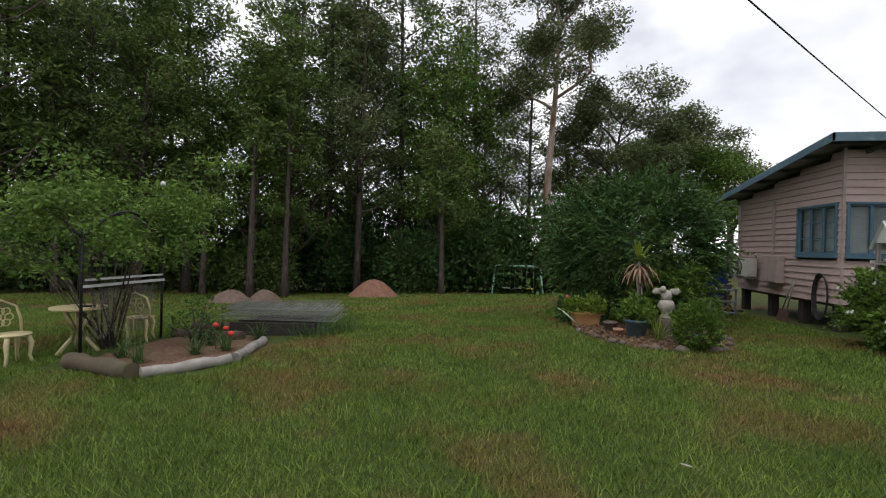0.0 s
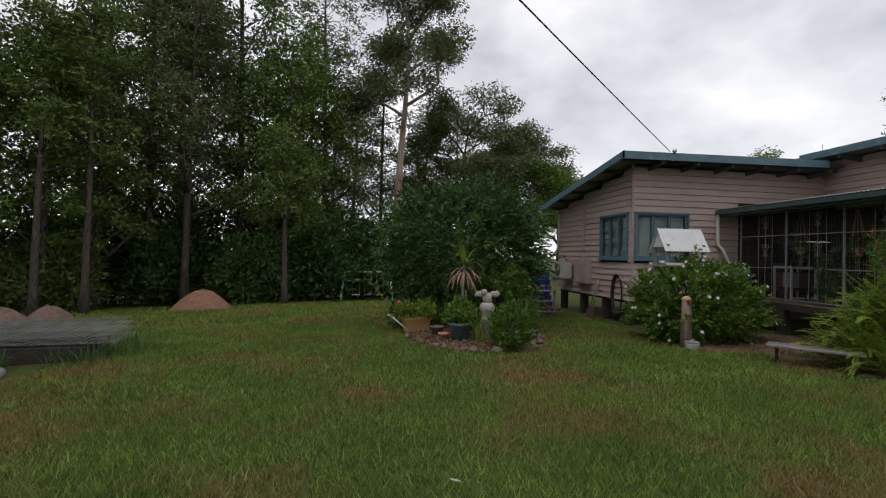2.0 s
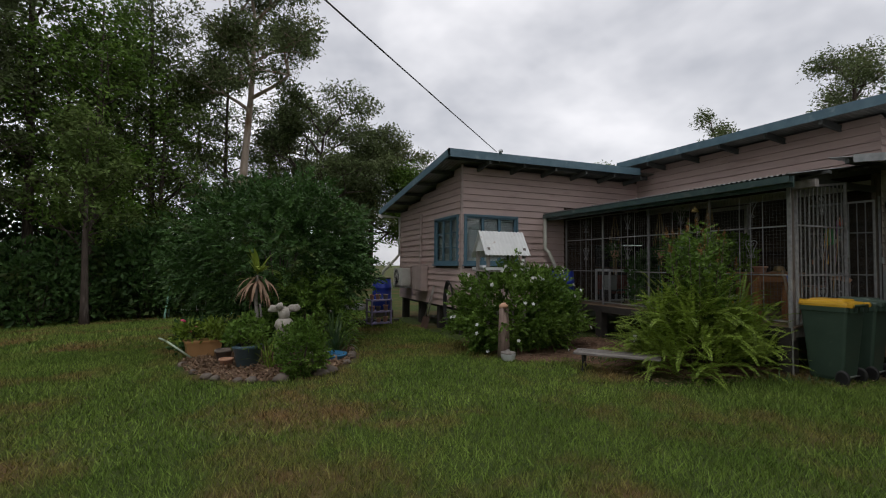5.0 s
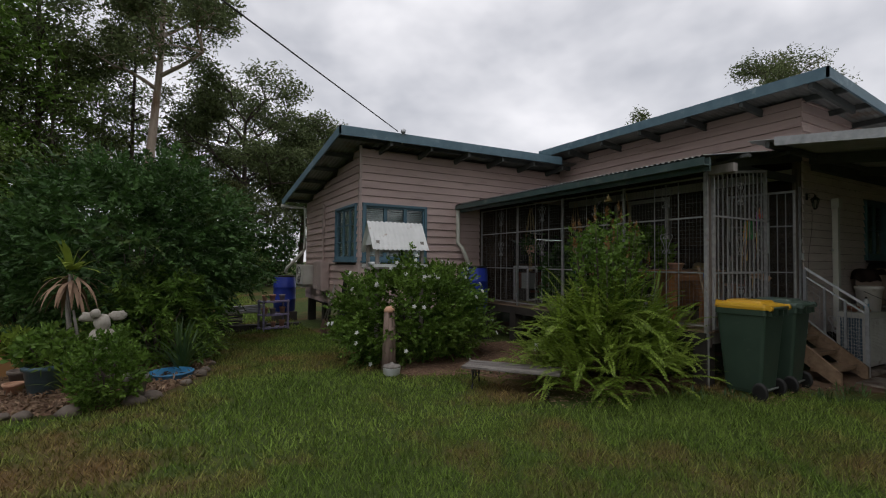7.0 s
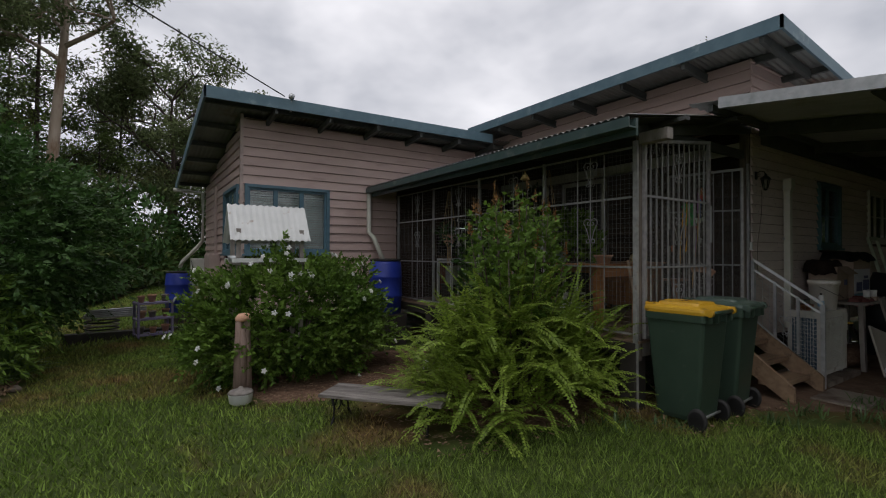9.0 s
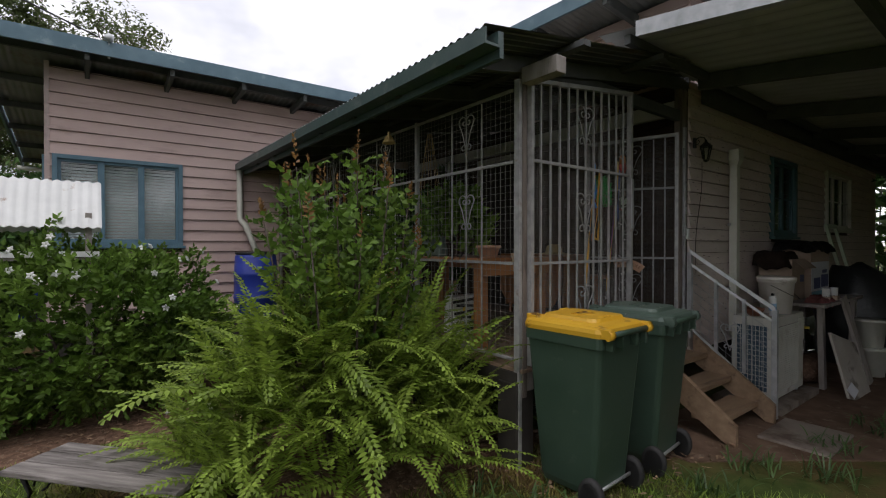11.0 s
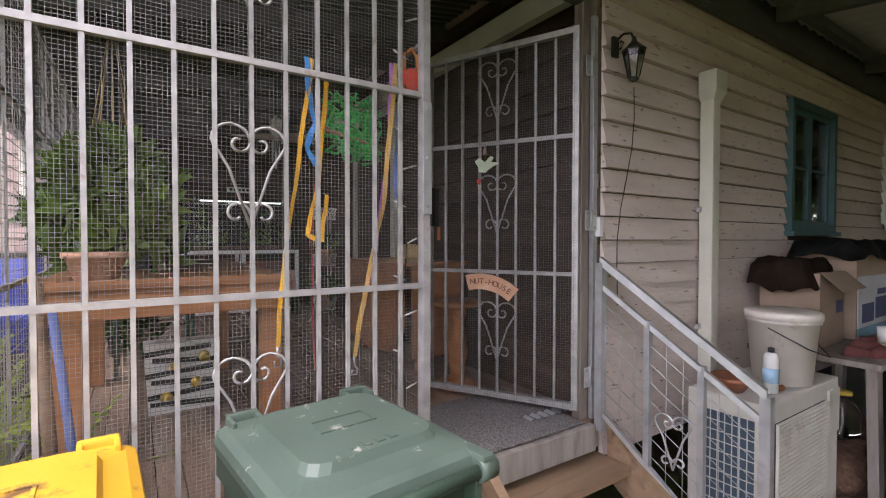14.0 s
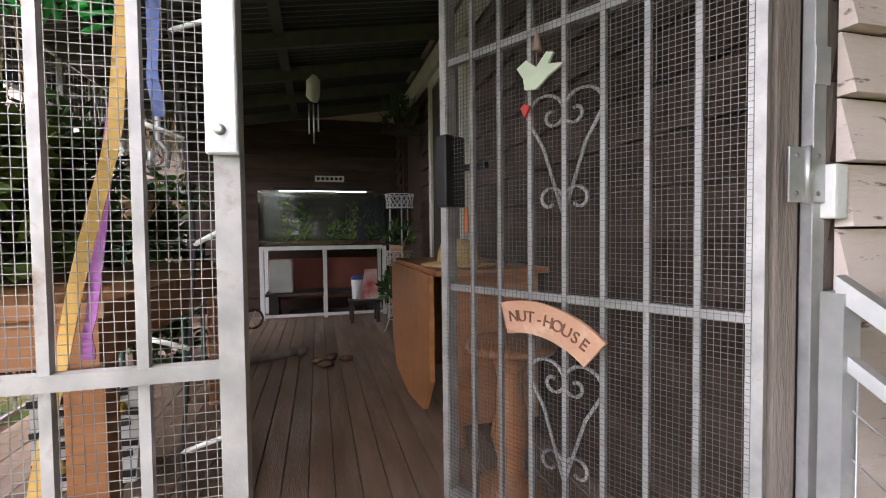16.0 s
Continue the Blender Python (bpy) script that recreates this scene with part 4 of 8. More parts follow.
for i, (x, y) in enumerate([(-24, 17), (-20.5, 20), (-17.5, 23.5), (-10.0, 27), (-7.6, 29), (-2.0, 27.6), (0.5, 29.5), (3.0, 30.5), (5.5, 32), (-16, 27), (-28, 16.5), (-32, 18), (-26, 20.5), (-34, 12), (-30, 24), (-25, 28), (-18, 30), (-14.5, 25.5), (-8, 33), (-1, 33), (2, 36), (-36, 20), (-5, 38), (-12, 36), (-20, 33), (-28, 34), (7, 36), (-12, 30.5), (-22, 26), (8.5, 33), (-4.0, 31.5), (-27.5, 12)]):
    k = 0.8 + 0.6 * rnd.random()
    c = copy_thing(UB[i % 2], at_ground(x, y, rnd.uniform(0, 360)))
    c.scale = (k, k, k)

# the tall pale gum and the gums right of it
branching_tree("gum_tree", at_ground(2.4, 29.6), "very tall pale-barked gum tree with an open crown", 11.4, 20.5, 4.4, 0.33, bark_gum, leaf_gum, 41, forks=9, clump=0.95, per=105, bias=(0.6, 0), depth=3, flat=0.7)
branching_tree("gum_tree", at_ground(7.0, 33.5), "broad dark gum tree behind the house", 3.4, 12.6, 5.4, 0.26, bark_dark, leaf_gum, 42, forks=11, clump=0.95, per=110, depth=3)
branching_tree("gum_tree", at_ground(11.2, 36), "rounded dark gum tree behind the house", 2.8, 11.0, 5.2, 0.26, bark_dark, leaf_gum, 43, forks=11, clump=0.95, per=110, depth=3)
branching_tree("mango_tree", at_ground(14.2, 33), "dense rounded green tree behind the house", 2.0, 8.0, 3.4, 0.3, bark_dark, leaf_bright, 44, forks=10, clump=1.1, per=260, depth=2, leaf_len=0.2, flat=0.8)
branching_tree("far_tree", at_ground(36.2, 26), "grey-green tree beyond the house roof", 8.0, 14.2, 1.9, 0.22, bark_dark, leaf_gum, 45, forks=7, clump=0.85, per=190, depth=1, flat=0.9)
branching_tree("far_tree", at_ground(43, 20), "tall leafy tree beyond the house roof", 8.0, 19.0, 3.6, 0.3, bark_dark, leaf_gum, 46, forks=9, clump=1.2, per=200, depth=2, flat=0.8)
branching_tree("far_tree", at_ground(28.5, 30.5), "low leafy tree beyond the house roof", 4.0, 10.4, 2.6, 0.2, bark_dark, leaf_bright, 47, forks=8, clump=0.9, per=190, depth=1)
tree("far_tree", at_ground(27, 4.0), "green tree beyond the carport", 7, 0.1, 3.0, 0.2, bark_dark, leaf_bright, 30, 1.2, 90, 0.2, 0.1, 48)

spray_bush("large_shrub", at_ground(3.0, 12.0), "large dense dark green shrub in the garden bed", 1.9, 1.85, 3.4, leaf_shrub, 2000, 0.5, 16, 0.12, 0.066, 51, droop=0.3, stems=26, belly=0.58, low=0.2)
spray_bush("hibiscus_bush", at_ground(7.0, 8.75), "rounded green bush dotted with white flowers", 1.22, 0.88, 1.5, leaf_bright, 2100, 0.22, 10, 0.085, 0.052, 52, droop=0.1, stems=18, amount=0.3)
spray_bush("feathery_shrub", at_ground(3.42, 10.5), "bright green feathery shrub", 0.72, 0.7, 1.35, leaf_bright, 420, 0.36, 14, 0.14, 0.045, 53, droop=0.5, stems=14)
spray_bush("round_shrub", at_ground(3.04, 8.1), "small bright green round shrub", 0.32, 0.32, 0.74, leaf_bright, 420, 0.11, 10, 0.06, 0.036, 54, droop=-0.1, stems=10, amount=0.15)
fern("fern_clump", at_ground(8.5, 6.16), "large clump of arching yellow-green ferns", 36, 22, 0.92, 0.64, 0.92, 0.80, 61)

# an upright shrub with coppery new tips that grows up through the ferns
myr = thing("crepe_myrtle", at_ground(8.5, 6.15), "upright leafy shrub with coppery tips growing through the ferns", "shrub")
leaf_tip = surface("coppery_new_leaves", (0.19, 0.10, 0.035), (0.30, 0.16, 0.06), 3, 0.5, rand=0.3, islands=True, leaf=0.3, bump=0, spec=0.25)
mg_r = np.random.default_rng(55)
my_b, my_d, my_tb, my_td = [], [], [], []
for i in range(22):
    a, q = i * 2.399, math.sqrt((i + 0.5) / 22)
    tip = Vector((0.62 * q * math.cos(a), 0.45 * q * math.sin(a), 2.34 - 0.5 * q * q - 0.4 * mg_r.random()))
    foot = Vector((tip.x * 0.2, tip.y * 0.2, 0))
    bow = foot.lerp(tip, 0.5) + Vector((tip.x * 0.12, tip.y * 0.12, 0.1))
    part("cane", Shape().tube([foot, bow, tip], [0.013, 0.009, 0.003], 5), bark_dark, myr)
    for k in range(22):
        u = 0.42 + 0.56 * k / 21
        p = bow.lerp(tip, (u - 0.5) * 2) if u > 0.5 else foot.lerp(bow, u * 2)
        az = k * 2.4 + i
        my_b.append(p)
        my_d.append((math.cos(az), math.sin(az), 0.55))
    my_tb.append(tip)
    my_td.append((tip.x * 0.2, tip.y * 0.2, 1))
v, f = sprays(np.array(my_b), np.array(my_d), 0.15, 7, 0.07, 0.05, 0.1, mg_r)
leaf_part("foliage", v, f, leaf_bright, myr)
v, f = sprays(np.array(my_tb), np.array(my_td), 0.15, 12, 0.045, 0.026, 0.0, mg_r)
leaf_part("tip_growth", v, f, leaf_tip, myr, "coppery new leaves")["kind"] = "stuff"
# trees and bushes behind the walker and beyond the drive close the garden
for i, (x, y) in enumerate([(-16, -14), (-8, -18), (0, -16), (8, -18), (15, -15), (22, -17), (30, -14), (34, -4)]):
    copy_thing(FT[i % 4], at_ground(x, y, i * 70))
for i, (x, y) in enumerate([(10, -12), (13.5, -11), (17, -12.5), (20.5, -11), (24, -12), (28, -9), (30, -4), (31, 0), (5, -14), (-3, -14), (-11, -13)]):
    c = copy_thing(UB[i % 2], at_ground(x, y, i * 40))
    c.scale = (1.3, 1.3, 1.2)

# ---- verandah enclosure ----
def wires(s, x0, x1, z0, z1, px, pz, r, y=0.0):
    """Welded mesh in the plane of x and z."""
    n = int((x1 - x0) / px)
    for i in range(n + 1):
        x = x0 + i * px
        s.box(x - r, x + r, y - r, y + r, z0, z1)
    n = int((z1 - z0) / pz)
    for i in range(n + 1):
        z = z0 + i * pz
        s.box(x0, x1, y - r - 0.001, y + r - 0.001, z - r, z + r)
    return s


def heart(s, cx, cz, w, h, r=0.005):
    """A wrought heart with scrolled ends, point down."""
    for sg in (-1, 1):
        top = [(cx + sg * (w * 0.27 + w * 0.27 * math.cos(a)), 0, cz + h * 0.38 + w * 0.25 * math.sin(a)) for a in [math.pi * (k / 8) for k in range(9)]]
        line = [(cx, 0, cz - h * 0.5), (cx + sg * w * 0.30, 0, cz + h * 0.1), (cx + sg * w * 0.52, 0, cz + h * 0.34)] + top
        sc = curl((cx + sg * w * 0.16, cz + h * 0.36), w * 0.16, math.pi if sg > 0 else 0, math.pi + sg * 5.2 if sg > 0 else -5.2, w * 0.05)
        s.tube([Vector(p) for p in line], r, 5)
        s.tube([Vector(p) for p in sc], r, 5)
        lo = curl((cx + sg * w * 0.2, cz - h * 0.36), w * 0.2, math.pi if sg > 0 else 0, (math.pi - 5.6) if sg > 0 else 5.6, w * 0.06)
        s.tube([Vector(p) for p in lo], r, 5)
    return s


def barred_panel(name, m, label, w, z0, ztl, ztr, rails, bars, hearts, mesh, wire=None, group="", frame_w=0.03, cat="gate"):
    """A steel panel with upright bars, cross rails, scrolls and fine mesh; its foot runs along x."""
    t = thing(name, m, label, cat, group)
    def top(x):
        return ztl + (ztr - ztl) * x / w
    fr = Shape()
    fr.box(0, frame_w, -0.02, 0.02, z0, top(0)).box(w - frame_w, w, -0.02, 0.02, z0, top(w))
    fr.hexa([(0, -0.018, top(0) - frame_w), (w, -0.018, top(w) - frame_w), (w, 0.018, top(w) - frame_w), (0, 0.018, top(0) - frame_w), (0, -0.018, top(0)), (w, -0.018, top(w)), (w, 0.018, top(w)), (0, 0.018, top(0))])
    fr.box(frame_w, w - frame_w, -0.018, 0.018, z0, z0 + frame_w)
    part("frame", fr, steel_white, t)
    for z in rails:
        part("rail", Shape().box(frame_w, w - frame_w, -0.010, 0.010, z - 0.010, z + 0.010), steel_white, t)
    n = bars
    for i in range(1, n + 1):
        x = frame_w / 2 + (w - frame_w) * i / (n + 1)
        part("bar", Shape().box(x - 0.0065, x + 0.0065, -0.0065, 0.0065, z0 + frame_w, top(x) - frame_w + 0.005), steel_white, t)
    for cx, cz in hearts:
        part("scroll", heart(Shape(), cx, cz, 0.2, 0.3), steel_white, t, "wrought heart scroll")
    if mesh:
        part("mesh", wires(Shape(), 0.02, w - 0.02, z0, min(top(0), top(w)) - 0.02, mesh, mesh, 0.0005, 0.022), wire or wire_steel, t, "fine square wire mesh")
    return t


# front gate panel, and the open screen door
barred_panel("barred_screen", pose(9.51, 5.38, 0), "silver barred steel screen with heart scrolls and mesh", 1.27, 0.72, 2.71, 2.86, (1.43, 2.15), 11, ((0.63, 1.08), (0.63, 1.79), (0.63, 2.46)), 0.0127, cat="screen")
door = barred_panel("screen_door", pose(11.69, 5.42, 0, 0, 0, 119.5), "silver barred steel screen door standing open", 0.86, 0.75, 2.66, 2.62, (1.43, 2.125), 7, ((0.433, 1.10), (0.433, 1.79), (0.433, 2.40)), 0.0127, dark_wire, cat="door")
for x, y, z1, w in ((9.482, 5.412, 2.78, 0.021), (11.727, 5.44, 3.15, 0.028)):
    tagged(part("timber_post", Shape().box(x - w, x + w, y - w, y + w, DZ - 0.2, z1, 0.006), corner_timber), "bare grey-brown timber verandah post", "post", "verandah posts")
tagged(part("corner_tube", Shape().box(9.433, 9.461, 5.40, 5.452, -0.05, 2.70, 0.003), steel_white), "galvanised steel tube at the verandah corner", "post", "verandah posts")
# side enclosure along the lawn
side = thing("wire_enclosure", pose(9.447, 5.45, 0, 0, 0, 90), "wire mesh and steel bar wall of the verandah", "mesh wall")
part("mesh", wires(Shape(), 0.0, 5.02, 0.78, 2.64, 0.05, 0.05, 0.001), wire_steel, side, "rusty square wire mesh")
for x in (1.22, 2.5, 3.74, 4.98):
    part("post", Shape().box(x - 0.016, x + 0.016, -0.016, 0.016, 0.70, 2.66), steel_white, side)
for z in (0.76, 1.43, 2.14, 2.64):
    part("rail", Shape().box(0.02, 4.98, -0.009, 0.009, z - 0.010, z + 0.010), steel_white, side)
for k in range(4):
    for j in range(3):
        x = 0.35 + k * 1.25 + j * 0.18
        part("bar", Shape().box(x - 0.005, x + 0.005, -0.005, 0.005, 0.76, 2.62), steel_white, side)
    part("scroll", heart(Shape(), 0.53 + k * 1.25, 1.80, 0.17, 0.28), steel_white, side)
    part("scroll", heart(Shape(), 0.53 + k * 1.25, 2.42, 0.17, 0.28), steel_white, side)

# steps
steps = thing("timber_steps", pose(11.0, 5.36, 0), "bare timber steps up to the verandah", "steps")
for y, z in ((-0.17, 0.525), (-0.385, 0.35), (-0.60, 0.175)):
    part("tread", Shape().box(0.045, 0.80, y, y + 0.235, z - 0.045, z, 0.006), step_timber, steps)
part("lip", Shape().box(-0.25, 0.72, -0.03, 0.015, 0.57, 0.695, 0.004), grey_timber, steps)
for x in (0.0, 0.80):
    part("stringer", Shape().hexa([(x, -0.72, -0.03), (x + 0.045, -0.72, -0.03), (x + 0.045, -0.035, 0.42), (x, -0.035, 0.42), (x, -0.72, 0.17), (x + 0.045, -0.72, 0.17), (x + 0.045, -0.035, 0.70), (x, -0.035, 0.70)]), step_timber, steps)
rail = thing("stair_rail", pose(11.80, 5.36, 0), "galvanised steel stair rail with wire and scroll", "handrail")
ra, rb = Vector((-0.04, -0.02, 1.50)), Vector((0.14, -0.68, 0.985))
def slant(p, q, w, h):
    u = (q - p).normalized()
    k = Vector((-u.y, u.x, 0)).normalized() * w
    up = Vector((0, 0, h))
    return Shape().hexa([p - k - up, p + k - up, q + k - up, q - k - up, p - k + up, p + k + up, q + k + up, q - k + up])
part("handrail", slant(ra, rb, 0.02, 0.02), galv, rail)
part("rail", slant(ra - Vector((0, 0, 0.12)), rb - Vector((0, 0, 0.12)), 0.014, 0.014), galv, rail)
part("rail", slant(ra - Vector((0, 0, 0.74)), rb - Vector((0, 0, 0.86)), 0.014, 0.014), galv, rail)
part("post", Shape().box(rb.x - 0.02, rb.x + 0.02, rb.y - 0.02, rb.y + 0.02, 0, 0.98), galv, rail)
part("post", Shape().box(ra.x - 0.02, ra.x + 0.02, ra.y - 0.02, ra.y + 0.02, 0.66, 1.49), galv, rail)
for u in (0.33, 0.66):
    p = ra.lerp(rb, u)
    part("bar", Shape().box(p.x - 0.014, p.x + 0.014, p.y - 0.014, p.y + 0.014, p.z - 0.78, p.z - 0.1), galv, rail)

# wheelie bins
def wheelie_bin(m, lid_mat, label):
    t = thing("wheelie_bin", m, label, "bin", "wheelie bins")
    def sect(w, d, z, r=0.04):
        return [(sx * (w - r) + r * math.cos(a), sy * (d - r) + r * math.sin(a), z) for sx, sy, a0 in ((1, 1, 0), (-1, 1, 90), (-1, -1, 180), (1, -1, 270)) for a in [radians(a0 + 30 * k) for k in range(4)]]
    b = Shape()
    rings = [[b.bm.verts.new(p) for p in sect(w, d, z)] for w, d, z in ((0.20, 0.22, 0.06), (0.215, 0.24, 0.10), (0.27, 0.325, 0.90), (0.285, 0.34, 0.905), (0.285, 0.34, 0.985), (0.265, 0.32, 0.985))]
    for r, q in zip(rings, rings[1:]):
        for k in range(16):
            b.bm.faces.new((r[k], r[(k + 1) % 16], q[(k + 1) % 16], q[k])).smooth = False
    b.bm.faces.new(rings[0][::-1])
    b.bm.faces.new(rings[-1])
    body = part("body", b, bin_green, t)
    lid = Shape()
    rings = [[lid.bm.verts.new(p) for p in sect(w, d, z, 0.06)] for w, d, z in ((0.288, 0.355, 0.965), (0.292, 0.358, 0.99), (0.285, 0.35, 1.012), (0.26, 0.325, 1.024), (0.215, 0.25, 1.032), (0.208, 0.242, 1.034), (0.196, 0.228, 1.054))]
    for r, q in zip(rings, rings[1:]):
        for k in range(16):
            lid.bm.faces.new((r[k], r[(k + 1) % 16], q[(k + 1) % 16], q[k]))
    lid.bm.faces.new(rings[0][::-1])
    lid.bm.faces.new(rings[-1])
    lo = part("lid", lid, lid_mat, t, label.split(" bin")[0] + " lid")
    for sx in (-1, 1):
        part("lid_grip", Shape().box(sx * 0.2 - 0.05, sx * 0.2 + 0.05, 0.315, 0.345, 1.0, 1.045, 0.008).box(sx * 0.2 - 0.05, sx * 0.2 - 0.035, 0.25, 0.32, 1.0, 1.04, 0.004).box(sx * 0.2 + 0.035, sx * 0.2 + 0.05, 0.25, 0.32, 1.0, 1.04, 0.004), lid_mat, lo)
        part("hinge_lug", Shape().box(sx * 0.25 - 0.025, sx * 0.25 + 0.025, -0.40, -0.30, 0.965, 1.02, 0.008).tube([(sx * 0.25 - 0.03, -0.385, 0.985), (sx * 0.25 + 0.03, -0.385, 0.985)], 0.026, 12), lid_mat, lo)
    part("raised_mark", Shape().box(-0.09, 0.09, -0.05, -0.042, 1.053, 1.058).box(-0.09, 0.09, 0.042, 0.05, 1.053, 1.058).box(-0.09, -0.082, -0.042, 0.042, 1.053, 1.058).box(0.082, 0.09, -0.042, 0.042, 1.053, 1.058), lid_mat, lo)
    for x in (-0.06, -0.02, 0.02, 0.06):
        part("raised_bar", Shape().box(x - 0.012, x + 0.012, -0.205, -0.175, 1.053, 1.057), lid_mat, lo)
    hd = Shape().tube([(-0.27, -0.385, 0.985), (0.27, -0.385, 0.985)], 0.017, 10)
    for x in (-0.22, -0.09, 0.09, 0.22):
        hd.box(x - 0.012, x + 0.012, -0.39, -0.31, 0.90, 0.985, 0.004)
    part("handle", hd, bin_green, t)
    part("axle", Shape().tube([(-0.25, -0.25, 0.1), (0.25, -0.25, 0.1)], 0.011, 8), galv, t)
    turn = Matrix.Rotation(radians(90), 4, "Y")
    for sx in (-1, 1):
        wh = part("wheel", Shape().lathe([(0.03, -0.02), (0.07, -0.02), (0.072, 0.02), (0.03, 0.02)], (0, 0, 0), 20, Matrix.Translation((sx * 0.26, -0.25, 0.1)) @ turn), bin_green, t)
        part("tyre", Shape().lathe([(0.075, -0.025), (0.095, -0.022), (0.1, 0), (0.095, 0.022), (0.075, 0.025), (0.073, 0), (0.075, -0.025)], (0, 0, 0), 22, Matrix.Translation((sx * 0.262, -0.25, 0.1)) @ turn), black_rubber, wh)
    for o in t.children_recursive:
        for q in o.data.vertices:
            q.co.x, q.co.y, q.co.z = q.co.x * 0.88, q.co.y * 0.82, q.co.z * 1.065
    return t

wheelie_bin(pose(9.60, 5.0, 0.0, 0, 0, 3), bin_lid_yellow, "yellow-lidded dark green wheelie bin")
wheelie_bin(pose(10.295, 5.02, 0.0, 0, 0, 6), bin_lid_green, "green-lidded dark green wheelie bin")

# slatted bench by the ferns
bench = thing("garden_bench", pose(7.2, 6.46, 0.0, 0, 0, -49), "low weathered timber bench on iron legs", "bench")
for i in range(3):
    part("slat", Shape().box(-0.58, 0.58, -0.2 + i * 0.138, -0.07 + i * 0.138, 0.255, 0.285, 0.008), bench_timber, bench)
for x in (-0.45, 0.45):
    lg = Shape().tube([(x, -0.19, 0), (x, -0.15, 0.06), (x, -0.13, 0.14), (x, -0.17, 0.25)], 0.013, 6).tube([(x, 0.19, 0), (x, 0.15, 0.06), (x, 0.13, 0.14), (x, 0.17, 0.25)], 0.013, 6).tube([(x, -0.17, 0.243), (x, 0.17, 0.243)], 0.011, 6)
    for sg in (-1, 1):
        lg.tube([(x, sg * (0.06 + 0.05 * math.cos(a)), 0.17 + 0.05 * math.sin(a)) for a in [k * 0.6 for k in range(9)]], 0.007, 5)
    part("leg", lg, black_rubber, bench, "scrolled cast-iron leg")

# ---- windows and fixtures of the house ----
def casement(name, m, label, w, h, cols, rows, frame_mat, blind=True, depth=0.06):
    """A timber window; the sheet lies in x and z, with the outside at -y."""
    t = thing(name, m, label, "window", kind="structure")
    fr = Shape().box(-0.05, w + 0.05, -0.06, depth, -0.05, 0).box(-0.05, w + 0.05, -0.06, depth, h, h + 0.05).box(-0.05, 0, -0.06, depth, 0, h).box(w, w + 0.05, -0.06, depth, 0, h)
    part("window_frame", fr, frame_mat, t)
    part("window_sill", Shape().box(-0.08, w + 0.08, -0.09, 0.0, -0.085, -0.051, 0.006), frame_mat, t)
    cw = w / cols
    for i in range(cols):
        x0, x1 = i * cw, (i + 1) * cw
        sash = Shape()
        e = 0.035
        sash.box(x0, x0 + e, -0.02, 0.02, 0, h).box(x1 - e, x1, -0.02, 0.02, 0, h).box(x0 + e, x1 - e, -0.02, 0.02, 0, e).box(x0 + e, x1 - e, -0.02, 0.02, h - e, h)
        for j in range(1, rows):
            z = h * j / rows
            sash.box(x0 + e, x1 - e, -0.012, 0.012, z - 0.01, z + 0.01)
        sh = part("sash", sash, frame_mat, t)
        pane = part("pane", Shape().box(x0 + e, x1 - e, -0.003, 0.003, e, h - e), pane_glass, sh)
        pane.visible_shadow = False
    if not blind:
        c = Shape()
        n = 24
        lo = [c.bm.verts.new((0.02 + (w - 0.04) * i / n, 0.135 + 0.015 * math.sin(i * 1.7), 0.0)) for i in range(n + 1)]
        hi = [c.bm.verts.new((0.02 + (w - 0.04) * i / n, 0.135 + 0.012 * math.sin(i * 1.7 + 0.3), h)) for i in range(n + 1)]
        for i in range(n):
            c.bm.faces.new((lo[i], lo[i + 1], hi[i + 1], hi[i])).smooth = True
        part("curtain", c, green_cloth, t, "faded green curtain")
    if blind:
        for k in range(int(h / 0.04)):
            z = 0.02 + k * 0.04
            part("blind_slat", Shape().box(0.01, w - 0.01, 0.062, 0.085, z, z + 0.032), blind_cloth, t)
    return t


green_cloth = surface("faded_green_curtain", (0.10, 0.16, 0.07), (0.16, 0.23, 0.10), 4, 0.9, stretch=(5, 1, 0.4), rand=0.05)
teal_frame = surface("dark_teal_window_paint", (0.035, 0.10, 0.105), (0.05, 0.13, 0.14), 8, 0.45, rand=0.05)
casement("window_1", pose(6.78, WY, 1.60), "slate-blue timber casement window with pale blinds", 1.29, 1.02, 3, 1, blue_frame)
casement("window_2", pose(WX, 11.97, 1.60, 0, 0, -90), "slate-blue timber casement window with small panes", 1.26, 1.02, 3, 3, blue_frame)
casement("window_3", pose(14.0, MY, 1.72), "narrow teal window with green curtain in the cream wall", 0.8, 0.90, 2, 2, teal_frame, blind=False)
casement("window_4", pose(16.3, MY, 1.85), "white sash window in the cream wall", 1.3, 0.83, 3, 2, cream_trim, blind=False)
# wall fixtures on the main wall
dpipe = thing("downpipe", pose(12.72, 5.30, 0.57), "square cream downpipe with a rainwater head", "downpipe")
part("pipe", Shape().box(-0.042, 0.042, -0.03, 0.05, 0.0, 1.90, 0.01), cream_trim, dpipe)
part("rainwater_head", Shape().hexa([(-0.044, -0.032, 1.86), (0.044, -0.032, 1.86), (0.044, 0.05, 1.86), (-0.044, 0.05, 1.86), (-0.065, -0.055, 1.91), (0.065, -0.055, 1.91), (0.065, 0.05, 1.91), (-0.065, 0.05, 1.91)]).box(-0.065, 0.065, -0.055, 0.05, 1.91, 2.03, 0.006), cream_trim, dpipe)
for z in (0.5, 1.2):
    part("pipe_clip", Shape().box(-0.07, 0.07, 0.03, 0.052, z, z + 0.03).box(0.043, 0.058, -0.02, 0.04, z - 0.02, z + 0.05), galv, dpipe)
